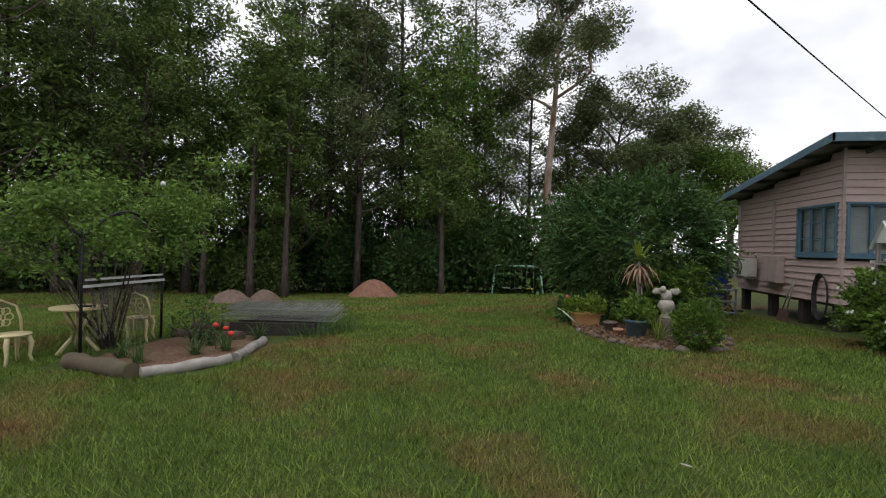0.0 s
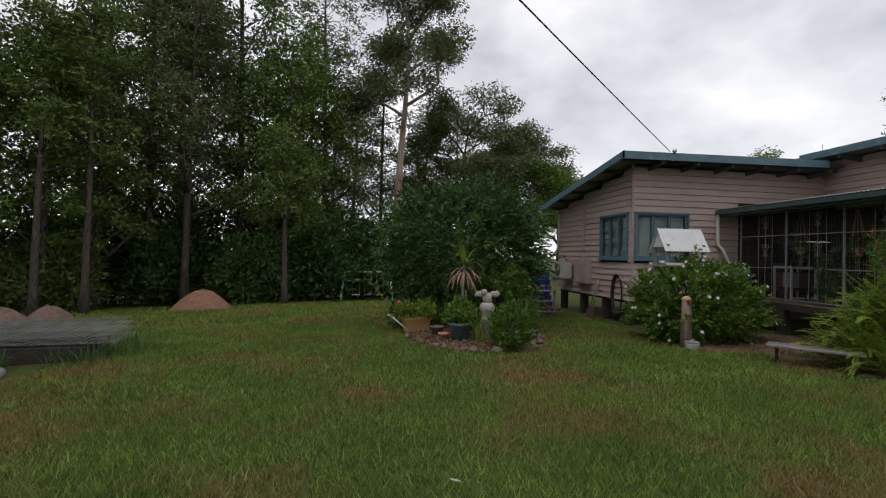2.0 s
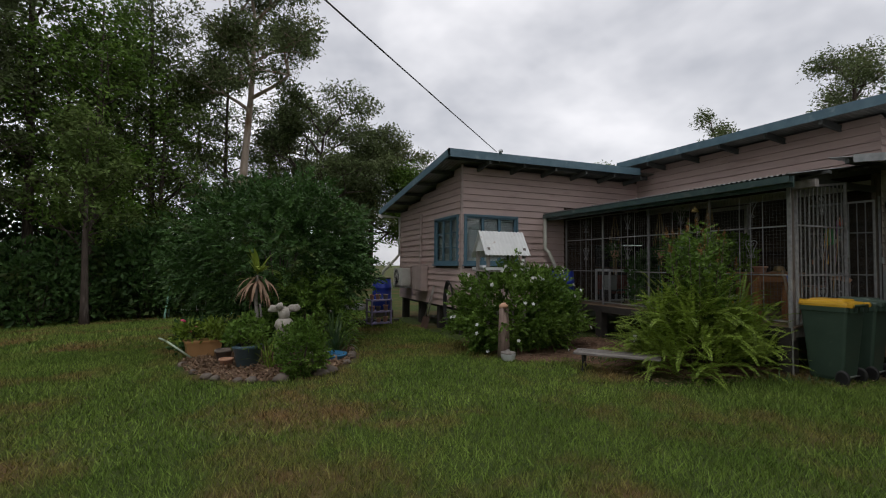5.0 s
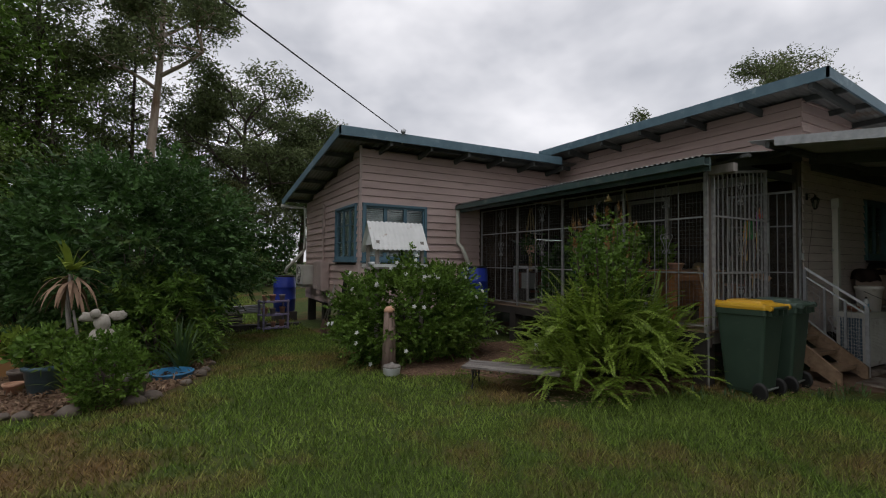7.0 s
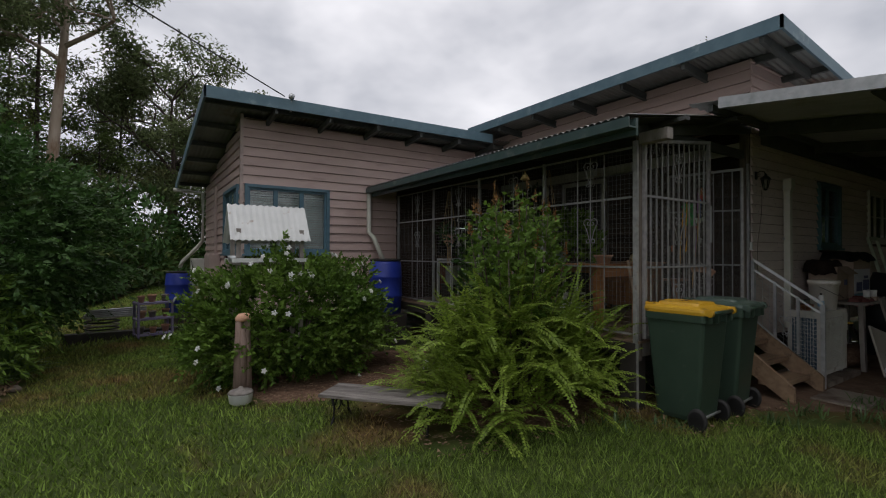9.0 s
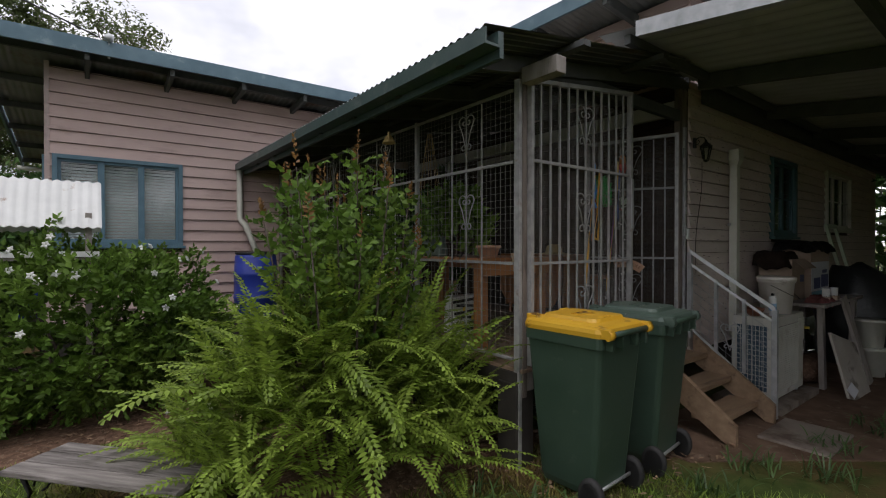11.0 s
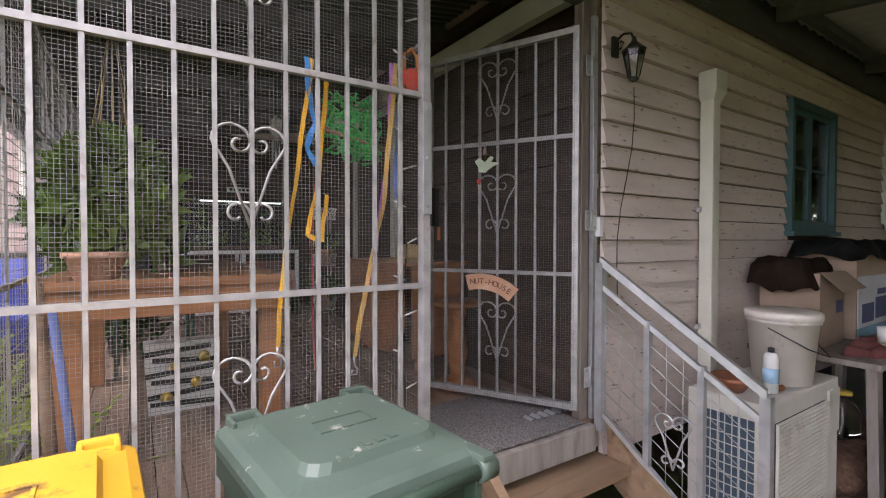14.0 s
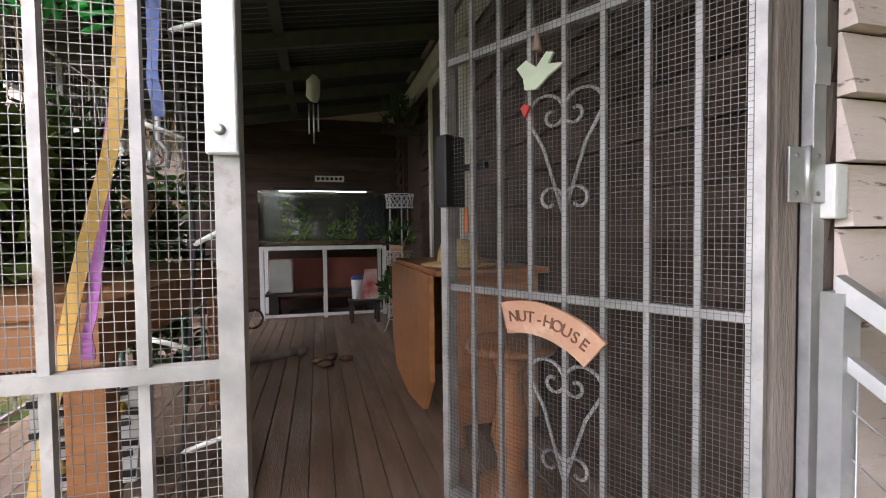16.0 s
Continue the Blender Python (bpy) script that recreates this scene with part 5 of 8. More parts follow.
black_iron = surface("black_wrought_iron", (0.012, 0.013, 0.013), (0.025, 0.027, 0.026), 12, 0.45, metal=0.3, rand=0.03)
lamp = thing("wall_lantern", pose(11.86, 5.345, 2.46) @ Matrix.Scale(0.72, 4), "black carriage lantern on a scrolled bracket", "lamp")
part("back_plate", Shape().box(-0.03, 0.03, -0.015, 0.01, 0.08, 0.22, 0.005), black_iron, lamp)
br = Shape().tube([(0, -0.01, 0.19), (0, -0.07, 0.22), (0, -0.13, 0.20), (0, -0.15, 0.15)], 0.008, 6)
br.tube([(0, -0.01, 0.12), (0, -0.05, 0.13), (0, -0.07, 0.16), (0, -0.05, 0.18), (0, -0.04, 0.165)], 0.006, 6)
part("bracket", br, black_iron, lamp)
cage = Shape().lathe([(0.075, 0.075), (0.08, 0.085), (0.02, 0.14), (0.012, 0.17)], (0, -0.15, 0), 6, smooth=False)
cage.lathe([(0.01, -0.13), (0.03, -0.12), (0.035, -0.105), (0.01, -0.10)], (0, -0.15, 0), 6, smooth=False)
for k in range(6):
    a = math.pi * k / 3
    cage.tube([(0.072 * math.cos(a), -0.15 + 0.072 * math.sin(a), 0.08), (0.035 * math.cos(a), -0.15 + 0.035 * math.sin(a), -0.10)], 0.005, 4)
part("cage", cage, black_iron, lamp)
part("lantern_glass", Shape().lathe([(0.03, -0.10), (0.066, 0.075)], (0, -0.15, 0), 6, smooth=False), glass("lantern_glass", (0.75, 0.85, 0.8), 0.1), lamp)
wirec = [(12.02 - 0.02 * i + 0.03 * math.sin(i), 5.345, 2.40 - 0.16 * i) for i in range(8)]
tagged(part("hanging_cable", Shape().tube(wirec, 0.0025, 5), black_rubber), "thin black cable hanging down the wall", "cable")
tagged(part("light_switch", Shape().box(11.776, 11.808, 5.362, 5.40, 1.62, 1.72, 0.005), white_iron), "white weatherproof switch on the wall", "switch")

# ---- verandah ----
mat_ob = Shape().box(10.82, 11.66, 5.36, 5.96, DZ + 0.003, DZ + 0.016, 0.004)
tagged(part("door_mat", mat_ob, carpet), "grey speckled carpet mat inside the doorway", "mat")
bolt_m = galv
# hardware of the door
tagged(part("steel_strip", Shape().box(11.757, 11.787, 5.388, 5.412, DZ - 0.02, 2.72, 0.002), galv), "galvanised steel strip beside the door post", "strip")
tagged(part("door_jamb", Shape().box(11.789, 11.846, 5.402, 5.47, DZ - 0.02, 3.1, 0.004), corner_timber), "grey-brown timber jamb at the house corner", "jamb", kind="structure")
to_door = door.matrix_basis.inverted()
for z in (0.92, 1.70, 2.46):
    m = to_door @ pose(11.732, 5.383, z)
    hg = part("hinge", Shape().box(-0.043, -0.006, -0.004, 0.0, -0.05, 0.05, 0.0015, m).box(0.006, 0.043, -0.004, 0.0, -0.05, 0.05, 0.0015, m), galv, door, "galvanised plate hinge")
    part("pin", Shape().tube([m @ Vector((0, -0.004, -0.052)), m @ Vector((0, -0.004, 0.052))], 0.006, 8), galv, hg)
    for sx in (-0.026, 0.026):
        for sz in (-0.034, 0.034):
            part("screw", Shape().lathe([(0.005, 0), (0.004, 0.0015), (0.001, 0.002)], (0, 0, 0), 8, m @ Matrix.Translation((sx, -0.004, sz)) @ Matrix.Rotation(radians(90), 4, "X")), wire_steel, hg)
cover = thing("strike_plate", pose(11.772, 5.386, 1.90), "small galvanised plate screwed to the steel strip", "plate")
part("plate", Shape().box(-0.02, 0.016, -0.004, 0.0, -0.035, 0.035, 0.0015), galv, cover)
lock = part("lock", Shape().box(0.805, 0.85, -0.036, 0.05, 1.68, 1.90, 0.006), black_iron, door, "black door lock")
part("handle", Shape().box(0.74, 0.84, -0.075, -0.055, 1.80, 1.82, 0.006).box(0.82, 0.84, -0.06, -0.03, 1.80, 1.82), black_iron, lock)
part("key_tag", Shape().box(0.80, 0.82, -0.045, -0.04, 1.60, 1.68, 0.003), surface("orange_plastic", (0.75, 0.16, 0.02), (0.8, 0.2, 0.03), 5, 0.5), lock, "orange key tag")
plate = thing("latch_guard", pose(10.735, 5.355, 1.70), "white steel latch guard bolted to the screen", "guard plate")
part("plate", Shape().box(0.008, 0.046, -0.006, 0.0, 0, 0.42, 0.003), galv, plate)
for z in (0.03, 0.21, 0.39):
    part("bolt", Shape().lathe([(0.007, 0), (0.007, 0.004), (0.003, 0.006)], (0, 0, 0), 8, Matrix.Translation((0.025, -0.006, z)) @ Matrix.Rotation(radians(90), 4, "X")), galv, plate)
# the carved sign on the door
terracotta = surface("terracotta_clay", (0.50, 0.27, 0.17), (0.62, 0.37, 0.25), 9, 0.8, stain=(0.70, 0.52, 0.40), stain_scale=8, bump=0.5, fine=70)
sign_m = door.matrix_basis @ pose(0.45, 0.024 + 0.012, 1.37)
sign = thing("clay_sign", sign_m @ pose(0, 0, 0, 0, 12, 180), "arched terracotta sign lettered NUT-HOUSE on the screen door", "sign")
n = 16
arc_o, arc_i = [], []
for i in range(n + 1):
    a = radians(118 - 56 * i / n)
    arc_o.append((0.33 * math.cos(a), 0.33 * math.sin(a) - 0.285))
    arc_i.append((0.245 * math.cos(a), 0.245 * math.sin(a) - 0.285))
tilt = Matrix.Rotation(radians(90), 4, "X")
part("plaque", Shape().prism(arc_o[::-1] + arc_i, 0, 0.012, Matrix.Rotation(radians(0), 4, "Y") @ tilt), terracotta, sign)
dark_clay = surface("dark_incised_clay", (0.16, 0.07, 0.045), (0.2, 0.09, 0.055), 9, 0.9)
for i, chx in enumerate("NUT-HOUSE"):
    a = radians(114 - 48 * (i + 0.5) / 9)
    cu = bpy.data.curves.new("letter", "FONT")
    cu.body, cu.size, cu.extrude, cu.align_x, cu.align_y = chx, 0.042, 0.0015, "CENTER", "CENTER"
    tmp = bpy.data.objects.new("letter", cu)
    me = bpy.data.meshes.new_from_object(tmp)
    bpy.data.objects.remove(tmp)
    me.materials.clear()
    me.materials.append(dark_clay)
    r = 0.288
    piece("letter", me, sign, pose(r * math.cos(a), -0.0135, r * math.sin(a) - 0.285, 90, 0, 0) @ Matrix.Rotation(a - math.pi / 2, 4, "Z"))
# little wooden bird and bell that hang on the door
orn = thing("bird_ornament", door.matrix_basis @ pose(0.49, 0.03, 2.0, 0, 0, 180), "pale green wooden bird hanging with a small heart", "ornament")
pale_green = surface("pale_green_paint", (0.42, 0.50, 0.38), (0.5, 0.58, 0.45), 12, 0.6)
part("bird", Shape().prism([(-0.06, 0.03), (-0.03, 0.045), (0.0, 0.02), (0.03, 0.05), (0.05, 0.045), (0.035, 0.02), (0.08, 0.012), (0.035, -0.01), (0.0, -0.035), (-0.035, -0.03), (-0.04, 0.0)], 0, 0.008, tilt), pale_green, orn)
part("heart", Shape().prism([(-0.05, -0.075), (-0.035, -0.065), (-0.02, -0.075), (-0.035, -0.10)], 0, 0.008, tilt), surface("red_paint", (0.5, 0.03, 0.03), (0.6, 0.05, 0.04), 12, 0.5), orn)
part("cord", Shape().tube([(0, -0.004, 0.02), (0, -0.004, 0.12)], 0.0015, 4).tube([(-0.035, -0.004, -0.03), (-0.035, -0.004, -0.075)], 0.0012, 4), post_timber, orn)
part("bell", Shape().lathe([(0.014, 0.06), (0.012, 0.075), (0.007, 0.1), (0.003, 0.105)], (0, -0.004, 0), 10), post_timber, orn)

# leads and toys that hang inside the screen
def strap(name, pts, width, material, label, clip=True):
    t = thing(name, pose(*pts[0]), label, "lead", "leads on the screen")
    o = Vector(pts[0])
    s = Shape()
    rows = []
    k = 10
    path = []
    for p, q in zip(pts, pts[1:]):
        for i in range(k):
            path.append(Vector(p).lerp(Vector(q), i / k) - o)
    path.append(Vector(pts[-1]) - o)
    for i, p in enumerate(path):
        wob = 0.002 * math.sin(i * 0.7)
        d = (path[min(i + 1, len(path) - 1)] - path[max(i - 1, 0)]).normalized()
        sd = Vector((d.z, 0.4 * math.sin(i * 0.35), -d.x)).normalized() * width * 0.36
        rows.append([s.bm.verts.new(p + sd + Vector((wob, 0, 0))), s.bm.verts.new(p - sd + Vector((wob, 0, 0))), s.bm.verts.new(p - sd + Vector((wob, 0.002, 0))), s.bm.verts.new(p + sd + Vector((wob, 0.002, 0)))])
    for a, b in zip(rows, rows[1:]):
        for j in range(4):
            s.bm.faces.new((a[j], a[(j + 1) % 4], b[(j + 1) % 4], b[j]))
    part("webbing", s, material, t)
    if clip:
        e = path[-1]
        part("clip", Shape().tube([e, e + Vector((0, 0, -0.03)), e + Vector((0.012, 0, -0.045)), e + Vector((0.01, 0, -0.065)), e + Vector((-0.01, 0, -0.065)), e + Vector((-0.01, 0, -0.045))], 0.004, 6), galv, t, "steel clip")
    return t
web_yellow = surface("yellow_webbing", (0.72, 0.36, 0.01), (0.82, 0.45, 0.02), 40, 0.8, rand=0.05)
web_gold = surface("gold_starred_webbing", (0.62, 0.37, 0.09), (0.74, 0.48, 0.15), 30, 0.8, rand=0.05)
web_blue = surface("bright_blue_webbing", (0.01, 0.20, 0.60), (0.02, 0.28, 0.72), 40, 0.7, rand=0.05)
web_purple = surface("mauve_webbing", (0.42, 0.13, 0.46), (0.50, 0.18, 0.55), 40, 0.8, rand=0.05)
web_navy = surface("faded_blue_webbing", (0.10, 0.15, 0.36), (0.15, 0.21, 0.45), 40, 0.8, rand=0.05)
web_red = surface("dark_red_webbing", (0.22, 0.03, 0.03), (0.3, 0.05, 0.05), 40, 0.8, rand=0.05)
net_green = surface("bright_green_cord", (0.02, 0.42, 0.08), (0.04, 0.52, 0.12), 40, 0.8, rand=0.05)
YL = 5.43
strap("dog_lead", [(10.35, YL, 2.22), (10.30, YL, 1.85), (10.25, YL, 1.5), (10.23, YL, 1.25)], 0.020, web_yellow, "long yellow dog lead hanging on the screen")
strap("dog_lead", [(10.40, YL, 2.15), (10.37, YL, 1.80), (10.33, YL, 1.62), (10.38, YL, 1.60), (10.40, YL, 1.76)], 0.022, web_yellow, "looped yellow dog harness hanging on the screen", False)
strap("dog_lead", [(10.33, YL - 0.005, 2.22), (10.34, YL, 2.10), (10.36, YL, 2.0), (10.33, YL, 1.92), (10.36, YL, 1.86)], 0.026, web_blue, "bright blue dog harness hanging on the screen", False)
strap("dog_lead", [(10.67, YL, 2.27), (10.62, YL, 1.75), (10.54, YL, 1.40), (10.50, YL, 1.18)], 0.024, web_gold, "gold patterned dog lead hanging on the screen")
strap("dog_lead", [(10.655, YL + 0.01, 2.27), (10.65, YL + 0.01, 2.0), (10.58, YL + 0.01, 1.5), (10.575, YL + 0.01, 1.44)], 0.020, web_purple, "mauve dog lead hanging on the screen", False)
strap("dog_lead", [(10.69, YL, 2.2), (10.68, YL, 2.0), (10.665, YL, 1.86), (10.67, YL, 1.76)], 0.022, web_navy, "faded blue dog collar hanging on the screen")
strap("dog_lead", [(10.38, YL + 0.02, 1.95), (10.35, YL + 0.02, 1.6), (10.36, YL + 0.02, 1.15)], 0.008, web_red, "thin dark red lead hanging on the screen", False)
net = thing("rope_net", pose(10.42, YL + 0.02, 1.90), "bunched bright green rope net on a stick", "net")
s = Shape()
g = random.Random(9)
for i in range(120):
    x, z = g.uniform(0.01, 0.19), g.uniform(0.01, 0.22)
    p = [(x + g.uniform(-.03, .03), g.uniform(0, .05), z + g.uniform(-.03, .03)) for _ in range(4)]
    s.tube(p, 0.0055, 4)
part("cord", s, net_green, net)["kind"] = "stuff"
part("stick", Shape().tube([(-0.03, 0.02, 0.10), (0.24, 0.025, 0.05)], 0.008, 7), step_timber, net, "wooden stick")
reel = thing("lead_reel", pose(10.735, YL, 2.22), "red and orange retractable lead reel", "lead reel")
part("case", Shape().lathe([(0.005, -0.015), (0.04, -0.014), (0.045, 0), (0.04, 0.014), (0.005, 0.015)], (0, 0, 0), 18, Matrix.Rotation(radians(90), 4, "X")), surface("red_orange_plastic", (0.72, 0.05, 0.03), (0.8, 0.09, 0.04), 6, 0.4), reel)
part("grip", Shape().tube([(-0.03, 0, 0.03), (-0.03, 0, 0.09), (0.0, 0, 0.115), (0.03, 0, 0.09), (0.035, 0, 0.03)], 0.010, 8), surface("orange_grip_plastic", (0.75, 0.22, 0.03), (0.8, 0.28, 0.04), 6, 0.5), reel)

# work table by the mesh wall, and what is round it
print_b = surface("sea_blue_plastic", (0.05, 0.32, 0.46), (0.08, 0.4, 0.55), 6, 0.4)
print_w = surface("milky_white_plastic", (0.5, 0.52, 0.53), (0.6, 0.62, 0.63), 6, 0.4)
warm_wood = surface("oiled_orange_timber", (0.29, 0.12, 0.045), (0.40, 0.18, 0.07), 4, 0.4, stain=(0.22, 0.085, 0.03), stain_scale=3, stretch=(0.5, 4, 4), rand=0.08, bump=0.15)
table = thing("work_table", pose(9.55, 5.92, DZ), "sturdy orange timber table by the mesh wall", "table")
for i in range(6):
    part("top_board", Shape().box(0.0, 0.86, i * 0.27, i * 0.27 + 0.262, 0.72, 0.755, 0.004), warm_wood, table)
part("apron", Shape().box(0.02, 0.84, 0.02, 0.055, 0.61, 0.72), warm_wood, table)
part("apron", Shape().box(0.805, 0.84, 0.055, 1.58, 0.61, 0.72), warm_wood, table)
for x in (0.04, 0.75):
    for y in (0.055, 1.48):
        part("leg", Shape().box(x, x + 0.085, y, y + 0.085, 0, 0.72, 0.005), warm_wood, table)
def flower_pot(m, r, h, material, label, cat="pot"):
    t = thing("flower_pot", m, label, cat)
    part("pot", Shape().lathe([(r * 0.7, 0), (r * 0.95, h * 0.8), (r * 1.06, h * 0.8), (r * 1.06, h), (r * 0.93, h), (r * 0.9, h * 0.85), (0.001, h * 0.83)], n=20), material, t)
    return t
flower_pot(pose(9.72, 6.02, DZ + 0.756), 0.10, 0.10, terracotta, "low terracotta bowl on the timber table")
bush("potted_plant", pose(9.75, 6.5, DZ + 0.755), "leafy green pot plant on the timber table", 0.26, 0.26, 0.62, leaf_bright, 900, 0.11, 0.06, 71, 8, lumps=12, category="plant")
bush("potted_plant", pose(9.66, 7.3, DZ + 0.755), "trailing green pot plant by the mesh", 0.25, 0.3, 0.7, leaf_shrub, 800, 0.10, 0.05, 72, 8, lumps=12, category="plant")
bush("potted_plant", pose(9.70, 8.3, DZ), "tall green pot plant on the verandah floor", 0.28, 0.3, 1.2, leaf_shrub, 1200, 0.12, 0.06, 73, 10, lumps=14, category="plant")
trough = thing("planter_trough", pose(9.75, 6.85, DZ + 0.756), "grey-green plastic planter trough on the table", "planter")
part("trough", Shape().box(-0.14, 0.14, -0.3, 0.3, 0, 0.2, 0.02), surface("grey_green_plastic", (0.16, 0.22, 0.19), (0.2, 0.27, 0.23), 6, 0.5), trough)
bag = thing("shopping_bag", pose(10.05, 6.75, DZ), "black and white striped shopping bag with lemons", "bag")
b = Shape().hexa([(-0.16, -0.1, 0), (0.16, -0.1, 0), (0.16, 0.1, 0), (-0.16, 0.1, 0), (-0.18, -0.06, 0.36), (0.18, -0.06, 0.36), (0.18, 0.06, 0.36), (-0.18, 0.06, 0.36)])
part("body", b, white_iron, bag)
for i in range(6):
    z = 0.03 + i * 0.055
    part("stripe", Shape().box(-0.155 - 0.02 * z, 0.155, -0.106 + 0.11 * z, -0.098 + 0.11 * z, z, z + 0.025, m=Matrix.Rotation(radians(4 * (-1) ** i), 4, "Y")), black_rubber, bag)
lemon = surface("lemon_print", (0.75, 0.5, 0.05), (0.8, 0.6, 0.1), 6, 0.6)
for x, z in ((-0.08, 0.08), (0.06, 0.14), (-0.04, 0.23), (0.1, 0.27)):
    part("lemon_print", Shape().lathe([(0.001, -0.002), (0.03, 0), (0.001, 0.003)], (0, 0, 0), 12, Matrix.Translation((x, -0.108 + 0.11 * z, z)) @ Matrix.Rotation(radians(90), 4, "X")), lemon, bag)
chair_g = surface("dark_green_steel", (0.012, 0.09, 0.065), (0.02, 0.12, 0.085), 8, 0.45)
gc = thing("green_frame_chair", pose(9.95, 7.7, DZ), "dark green tubular frame chair behind the table", "chair")
part("frame", Shape().tube([(-0.22, -0.2, 0), (-0.22, -0.2, 0.44), (-0.22, 0.2, 0.46), (-0.22, 0.28, 0.85), (0.22, 0.28, 0.85), (0.22, 0.2, 0.46), (0.22, -0.2, 0.44), (0.22, -0.2, 0)], 0.013, 7), chair_g, gc)
part("seat", Shape().box(-0.21, 0.21, -0.2, 0.2, 0.44, 0.46, 0.008), chair_g, gc)
for x in (-0.22, 0.22):
    part("leg", Shape().tube([(x, 0.2, 0), (x, 0.2, 0.45)], 0.013, 7), chair_g, gc)
# timber pieces standing in the corner
tagged(part("leaning_pole", Shape().tube([(9.66, 5.5, DZ), (9.6, 5.62, 1.5)], 0.018, 7), step_timber), "bare timber pole leaning in the corner", "pole", "leaning poles")
tagged(part("leaning_pole", Shape().tube([(9.72, 5.5, DZ), (9.64, 5.58, 1.42)], 0.012, 7), web_navy), "blue broom handle leaning in the corner", "pole", "leaning poles")

# fish tank on its stand
white_steel = surface("white_stand_paint", (0.58, 0.59, 0.58), (0.66, 0.67, 0.66), 10, 0.45, stain=(0.4, 0.36, 0.32), stain_lo=0.62, rand=0.03)
TX0, TX1, TY0, TY1, TZ = 10.28, 11.60, 9.88, 10.38, 1.47
stand = thing("tank_stand", pose(0, 0, 0), "white steel stand under the fish tank", "stand")
stand.matrix_basis = pose(TX0, TY0, DZ)
sw = TX1 - TX0
for x in (0, sw / 2 - 0.02, sw - 0.04):
    for y in (0, 0.46):
        part("leg", Shape().box(x, x + 0.04, y, y + 0.04, 0, TZ - DZ - 0.04), white_steel, stand)
part("top_frame", Shape().box(0, sw, 0, 0.5, TZ - DZ - 0.04, TZ - DZ), white_steel, stand)
part("lower_rail", Shape().box(0.04, sw - 0.04, 0.005, 0.03, 0.02, 0.05), white_steel, stand)
part("back_panel", Shape().box(0.04, sw - 0.04, 0.46, 0.48, 0.15, 0.62), surface("dull_red_board", (0.16, 0.045, 0.03), (0.22, 0.07, 0.045), 4, 0.7), stand)
tank = thing("fish_tank", pose(TX0, TY0, TZ + 0.003), "large glass fish tank with green weed, lit from above", "fish tank")
for x0, x1, y0, y1 in ((0, sw, 0, 0.008), (0, sw, 0.492, 0.5), (0, 0.008, 0.009, 0.491), (sw - 0.008, sw, 0.009, 0.491)):
    part("pane", Shape().box(x0, x1, y0, y1, 0, 0.58), pane_glass, tank).visible_shadow = False
part("base", Shape().box(0.01, sw - 0.01, 0.01, 0.49, 0.001, 0.012), black_rubber, tank)
part("gravel", Shape().box(0.012, sw - 0.012, 0.012, 0.488, 0.012, 0.05), mulch, tank)
part("back_sheet", Shape().box(0.012, sw - 0.012, 0.484, 0.488, 0.05, 0.56), black_rubber, tank)
part("hood", Shape().box(0.15, sw - 0.12, 0.05, 0.3, 0.592, 0.63, 0.006), black_rubber, tank)
part("tube_light", Shape().tube([(0.2, 0.1, 0.588), (sw - 0.2, 0.1, 0.588)], 0.009, 8), glow("tank_tube_light", (0.85, 1.0, 0.92), 0.5), tank, "glowing fluorescent tube")
wv = []
for i in range(16):
    x = 0.1 + sw * 0.86 * nrng.random()
    y = 0.15 + 0.3 * nrng.random()
    hh = 0.15 + 0.32 * nrng.random()
    zz = 0.05 + hh * nrng.random(26)
    wv.append(np.stack([x + 0.03 * nrng.normal(size=26), y + 0.03 * nrng.normal(size=26), zz], axis=1))
v, f = leaves(np.concatenate(wv), 0.07, 0.02, up=0.8, droop=0)
leaf_part("water_weed", v, f, leaf_bright, tank)
part("back_light", Shape().box(0.5, 0.8, 0.06, 0.1, 0.56, 0.582, 0.004), white_steel, tank)
tagged(part("plastic_tub", Shape().box(10.36, 10.60, 9.98, 10.2, DZ + 0.27, DZ + 0.62, 0.015), surface("grey_tub_plastic", (0.34, 0.36, 0.33), (0.42, 0.44, 0.4), 6, 0.5)), "grey plastic tub on the stand's shelf", "tub")
tagged(part("shelf_board", Shape().box(10.32, 11.55, 9.95, 10.33, DZ + 0.235, DZ + 0.265), dark_shade_timber), "dark shelf board under the fish tank", "shelf")
for x, hgt in ((10.4, 0.235), (11.45, 0.235)):
    tagged(part("block", Shape().box(x - 0.05, x + 0.05, 10.0, 10.3, DZ, DZ + hgt, 0.004), dark_shade_timber), "dark block that carries the shelf board", "block")
wh = thing("toy_wheel", pose(10.26, 9.45, DZ + 0.1, 0, 0, 20), "black spoked pram wheel on the deck", "wheel")
part("tyre", Shape().tube([(0.09 * math.cos(k * math.pi / 10), 0, 0.09 * math.sin(k * math.pi / 10)) for k in range(20)], 0.012, 6, closed=True), black_rubber, wh)
for k in range(5):
    a = k * 2 * math.pi / 5
    part("spoke", Shape().tube([(0, 0, 0), (0.085 * math.cos(a), 0, 0.085 * math.sin(a))], 0.006, 5), galv, wh)
strip = thing("hook_rail", pose(10.85, 10.50, 2.22), "pale rail with dark pegs on the rear wall", "hook rail")
part("rail", Shape().box(0, 0.34, -0.016, 0.0, 0, 0.07, 0.004), cream_trim, strip)
for i in range(6):
    part("peg", Shape().lathe([(0.016, 0), (0.02, 0.02), (0.001, 0.03)], (0, 0, 0), 10, Matrix.Translation((0.04 + i * 0.052, -0.017, 0.035)) @ Matrix.Rotation(radians(90), 4, "X")), black_rubber, strip)
